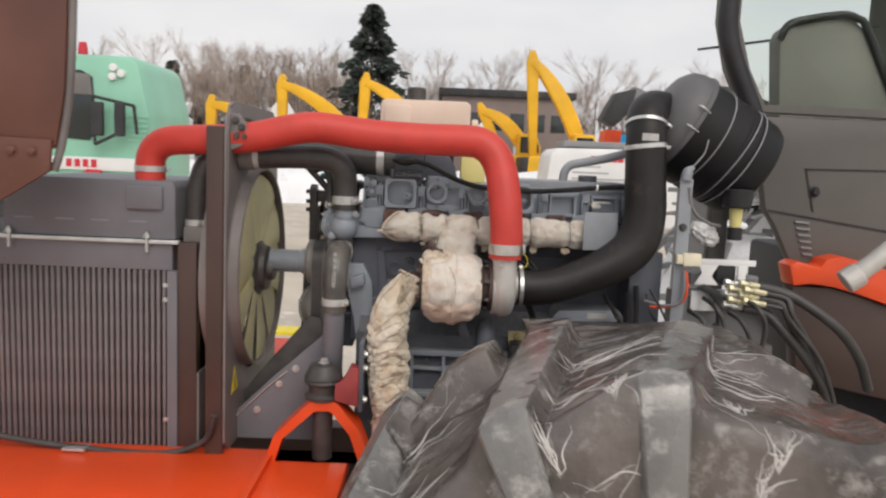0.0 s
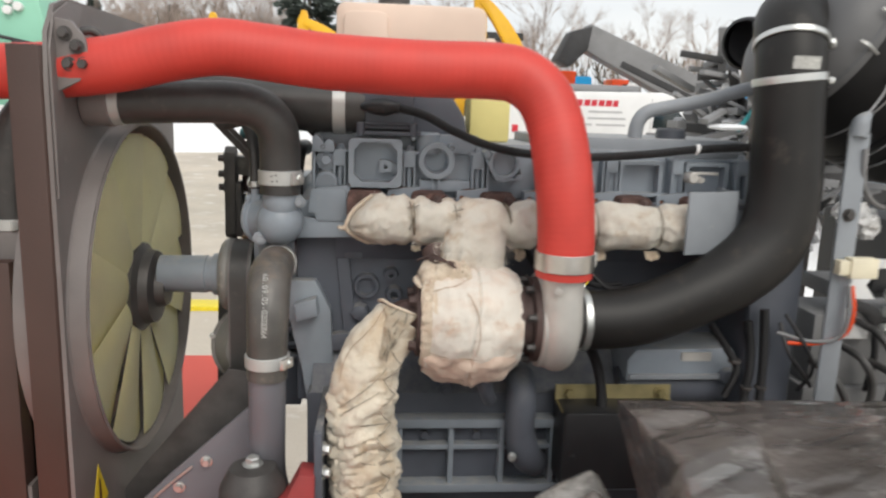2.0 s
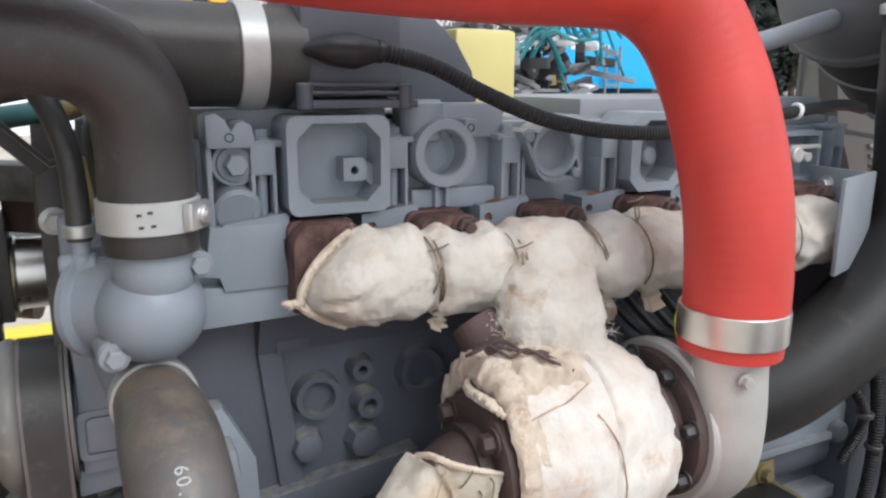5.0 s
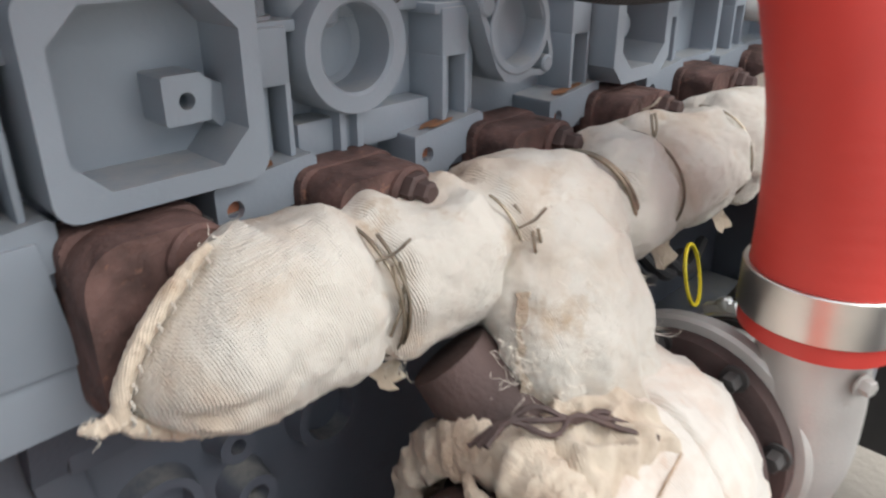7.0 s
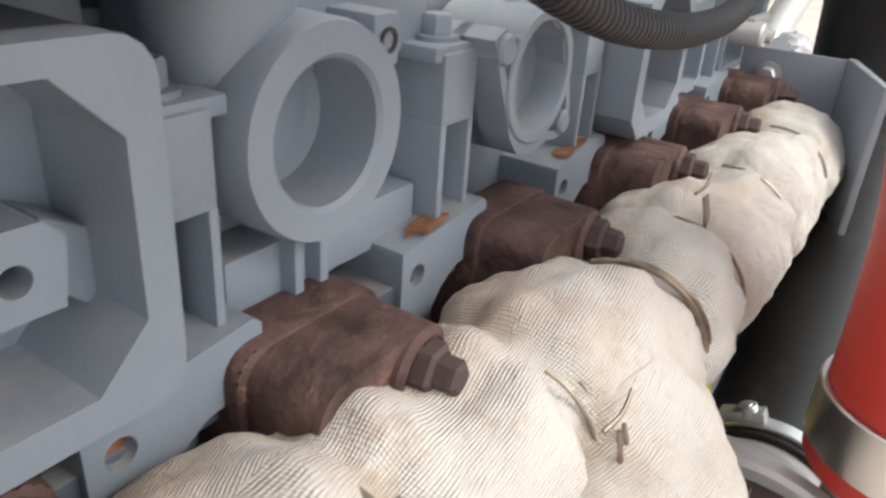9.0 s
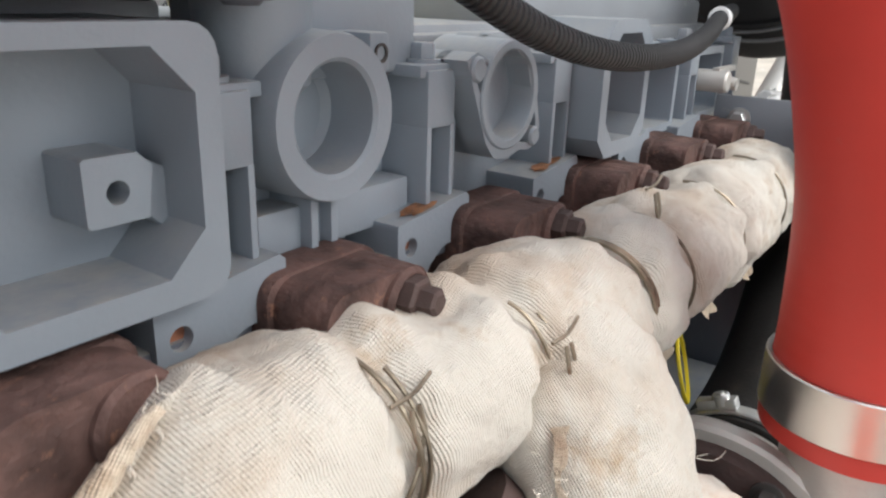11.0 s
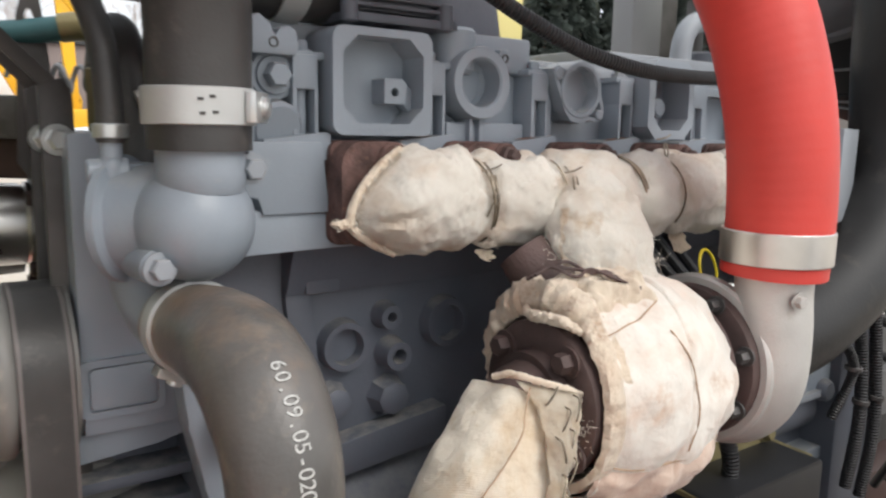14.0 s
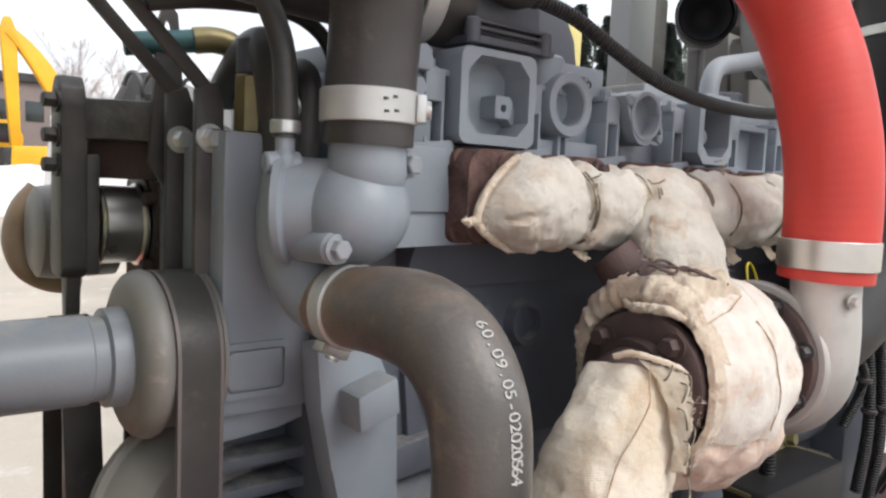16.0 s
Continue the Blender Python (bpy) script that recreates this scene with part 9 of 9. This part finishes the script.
lathe(b, (4.45, 7.2, GROUND - 0.1), (0, 0, 1), [(0, 1.5), (0.6, 1.2), (1.5, 0.85), (2.2, 0.5), (2.35, 0)], 24)
solo("snow_drift", b, M_SNOW, "mound of dirty ploughed snow behind the scrap", "snow")

# low building
bd = thing("building", (4.0, 52.0, GROUND), "long low dark flat-roofed building beyond the yard", "building")
b = B()
box(b, 0.3, 9.4, 50.0, 58.0, GROUND, 6.9, 0.05)
part("wall", b, mat("grey_brown_render", (0.2, 0.16, 0.15), 0.8, 0, 0.15, 0.4, 0), bd)
b = B()
box(b, 0.05, 9.7, 49.7, 58.3, 6.9, 7.4, 0.05)
part("roof", b, M_DARK, bd)
for k in range(6):
    b = B()
    box(b, 0.8 + 1.45 * k, 1.8 + 1.45 * k, 49.94, 50.05, 4.6, 5.8, 0.02)
    part("window", b, M_WIN, bd)

# ---------------- trees ----------------


def grow(bm, p, d, length, r, depth, rng, spread):
    """A limb that forks into thinner ones."""
    q = p + d * length
    cyl(bm, p, q, r, r * 0.6, 4 if depth > 1 else 3)
    if depth == 0:
        return
    for _ in range(4 if depth > 1 else 5):
        nd = (d + Vector((rng.gauss(0, spread), rng.gauss(0, spread), rng.gauss(0.12, spread * 0.7)))).normalized()
        grow(bm, p + d * length * rng.uniform(0.55, 1.0), nd, length * rng.uniform(0.55, 0.8), r * 0.6, depth - 1, rng, spread)


def bare_tree(seed, height):
    rng = random.Random(seed)
    tr = thing("bare_tree", (0, 0, 0), "bare winter tree with fine pale twigs", "tree", "bare trees")
    b = B()
    lathe(b, (0, 0, 0), (0, 0, 1), [(0, 0.16), (height * 0.3, 0.09), (height * 0.66, 0.03), (height * 0.66, 0)], 8)
    part("trunk", b, M_BARK, tr)
    b = B()
    for k in range(11):
        z = height * (0.2 + 0.42 * k / 10)
        a = rng.uniform(0, 6.28)
        d = Vector((math.cos(a) * 0.6, math.sin(a) * 0.6, rng.uniform(0.7, 1.2))).normalized()
        grow(b, Vector((0, 0, z)), d, height * rng.uniform(0.16, 0.26), 0.03, 3, rng, 0.36)
    part("crown", b, M_TWIG, tr)
    return tr


kinds = [bare_tree(3, 9.5), bare_tree(8, 8.5), bare_tree(15, 10.0)]
rng = random.Random(2)
spots = []
for k in range(26):
    spots.append((-21.5 + 0.52 * k + rng.uniform(-0.4, 0.4), rng.uniform(57, 66), rng.uniform(0.62, 0.78)))
for x in (-1.6, -0.6, 1.3, 5.0, 5.6, 12.4, 13.1):
    spots.append((x, rng.uniform(59, 61), rng.uniform(0.85, 0.98)))
for k in range(9):
    spots.append((-46 + 2.7 * k + rng.uniform(-1.0, 1.0), rng.uniform(58, 66), rng.uniform(0.75, 1.0)))
for k in range(12):
    spots.append((17 + 3.6 * k + rng.uniform(-1.2, 1.2), rng.uniform(58, 66), rng.uniform(0.8, 1.05)))
for k, (x, y, s) in enumerate(spots):
    m = pose(x, y, GROUND + lift(y), 0, 0, rng.uniform(0, 360))
    if k < 3:
        kinds[k].matrix_basis = m
    else:
        copy_thing(kinds[k % 3], m)


def spruce(x, y, h, r, seed, label):
    rng = random.Random(seed)
    g = GROUND + lift(y)
    tr = thing("spruce_tree", (x, y, g), label, "tree", "spruces")
    b = B()
    lathe(b, (x, y, g), (0, 0, 1), [(0, 0.22), (h, 0.03), (h, 0)], 8)
    part("trunk", b, M_BARK, tr)
    b = B()
    for k in range(int(330 * h)):
        f = rng.random() ** 0.8
        z = h * (0.1 + 0.9 * f)
        rr = r * (1 - f) ** 0.85 * (0.8 + 0.35 * math.sin(f * 42) + rng.uniform(-0.15, 0.2)) + 0.1
        a = rng.uniform(0, 6.28)
        t = rng.uniform(0.35, 1.0)
        c = Vector((x + math.cos(a) * rr * t, y + math.sin(a) * rr * t, g + z - 0.25 * rr * t))
        d = Vector((math.cos(a), math.sin(a), rng.uniform(-0.5, 0.3))).normalized() * rng.uniform(0.25, 0.55)
        w = Vector((-math.sin(a), math.cos(a), rng.uniform(-0.3, 0.3))) * rng.uniform(0.1, 0.2)
        v = [b.verts.new(c - w), b.verts.new(c + w), b.verts.new(c + d + Vector((0, 0, -0.08)))]
        b.faces.new(v)
        u = Vector((0, 0, 0.14))
        v = [b.verts.new(c - u), b.verts.new(c + u), b.verts.new(c + d)]
        b.faces.new(v)
    part("crown", b, M_NEEDLE, tr)
    return tr


spruce(-4.5, 48.0, 11.3, 4.2, 1, "tall dark spruce standing alone above the yard")
for k in range(26):
    rng = random.Random(50 + k)
    spruce(33 + 1.3 * k + rng.uniform(-0.6, 0.6), (37 if k % 2 else 41) + rng.uniform(-2, 2), rng.uniform(12, 15.5), rng.uniform(2.0, 2.9), 60 + k, "dark spruce in a close row beside the yard")
for k in range(9):
    rng = random.Random(150 + k)
    spruce(-34 + 1.9 * k + rng.uniform(-0.6, 0.6), 66 + rng.uniform(-3, 3), rng.uniform(7, 9), rng.uniform(1.3, 1.9), 160 + k, "small dark spruce at the wood's edge")

# pine wood behind the spruce row, with haze put into its needle colour
b = B()
rng = random.Random(91)
for k in range(12000):
    x = rng.uniform(35, 84)
    y = 44 + rng.uniform(-2, 6)
    cx = round(x / 2.6) * 2.6 + 0.5 * math.sin(x)
    top = 16.0 + 2.5 * noise.noise(Vector((cx * 0.5, 0, 4)))
    z = GROUND + lift(44) + top * rng.random() ** 0.8
    if abs(x - cx) > 1.5 * (1.08 - z / (top + 1)) + 0.2 and z > top * 0.55:
        continue
    h, w = rng.uniform(0.5, 1.1), rng.uniform(0.15, 0.4)
    b.faces.new([b.verts.new((x - w, y, z)), b.verts.new((x + w, y + rng.uniform(-0.3, 0.3), z + rng.uniform(-0.2, 0.2))), b.verts.new((x + rng.gauss(0, 0.3), y, z + h))])
solo("pine_wood", b, mat("hazy_pine_needles", (0.1, 0.115, 0.085), 0.9, 0, 0.35, 0.5, 0), "close hazy pine wood beside the yard", "wood", kind="stuff")

# far wood behind the yard
b = B()
rng = random.Random(77)
for k in range(5200):
    x = rng.uniform(-70, 75)
    y = rng.uniform(70, 84)
    top = 4.6 + 2.2 * noise.noise(Vector((x * 0.09, 0, 0))) + (4.4 if x < -12 else 1.6)
    z = GROUND + lift(y) + rng.random() * top
    h, w = rng.uniform(0.6, 1.6), rng.uniform(0.04, 0.16)
    lean = rng.gauss(0, 0.3)
    b.faces.new([b.verts.new((x - w, y, z)), b.verts.new((x + w, y, z)), b.verts.new((x + lean, y, z + h))])
solo("far_wood", b, M_WOOD, "brown leafless thicket at the end of the yard", "wood", kind="stuff")
b = B()
rng = random.Random(78)
for k in range(46):
    x, z = rng.uniform(-9.5, -5.0), 0
    c = Vector((x, 40.0, GROUND + lift(40)))
    d = Vector((rng.gauss(-0.1, 0.5), rng.gauss(0, 0.3), 1)).normalized()
    cyl(b, c, c + d * rng.uniform(4.4, 6.4), 0.06, 0.025, 4)
solo("cut_branches", b, M_BARK, "pile of cut branches standing up in a heap", "branches", kind="stuff")
b = B()
prism(b, [(-14.6, 1.5), (-12.4, 1.5), (-12.2, 3.3), (-13.2, 3.6), (-14.4, 3.3)], "y", 35, 37, 0.2)
prism(b, [(-12.9, 3.2), (-12.2, 3.2), (-11.9, 4.1), (-12.4, 3.8)], "y", 35.2, 36, 0.1)
box(b, -14.6, -12.2, 35, 37, GROUND, 1.5)
solo("snow_load", b, M_SNOW, "snow-covered load standing in the yard", "snow").location = (-0.6, 0, lift(35))
for x, z in ((-8.2, 4.6), (2.4, 3.9), (4.6, 3.1), (7.2, 3.2), (9.6, 3.0)):
    b = B()
    prism(b, [(x - 0.5, GROUND), (x + 0.9, GROUND), (x + 0.8, z * 0.8), (x + 0.2, z), (x - 0.4, z * 0.85)], "y", 36, 37, 0.15)
    solo("snow_drift", b, M_SNOW, "mound of piled snow among the diggers", "snow", "snow mounds").location.z = lift(36)
b = B()
rng = random.Random(5)
for k in range(22):
    x, r, h = -26 + 1.5 * k, rng.uniform(1.6, 2.6), rng.uniform(1.25, 1.6)
    lathe(b, (x, 26 + rng.uniform(-0.6, 0.6), GROUND + lift(26) - 0.1), (0, 0, 1), [(0, r), (h * 0.5, r * 0.85), (h * 0.9, r * 0.5), (h, 0)], 16)
solo("ploughed_bank", b, M_SNOW, "long ploughed snow bank before the diggers", "snow", kind="stuff")
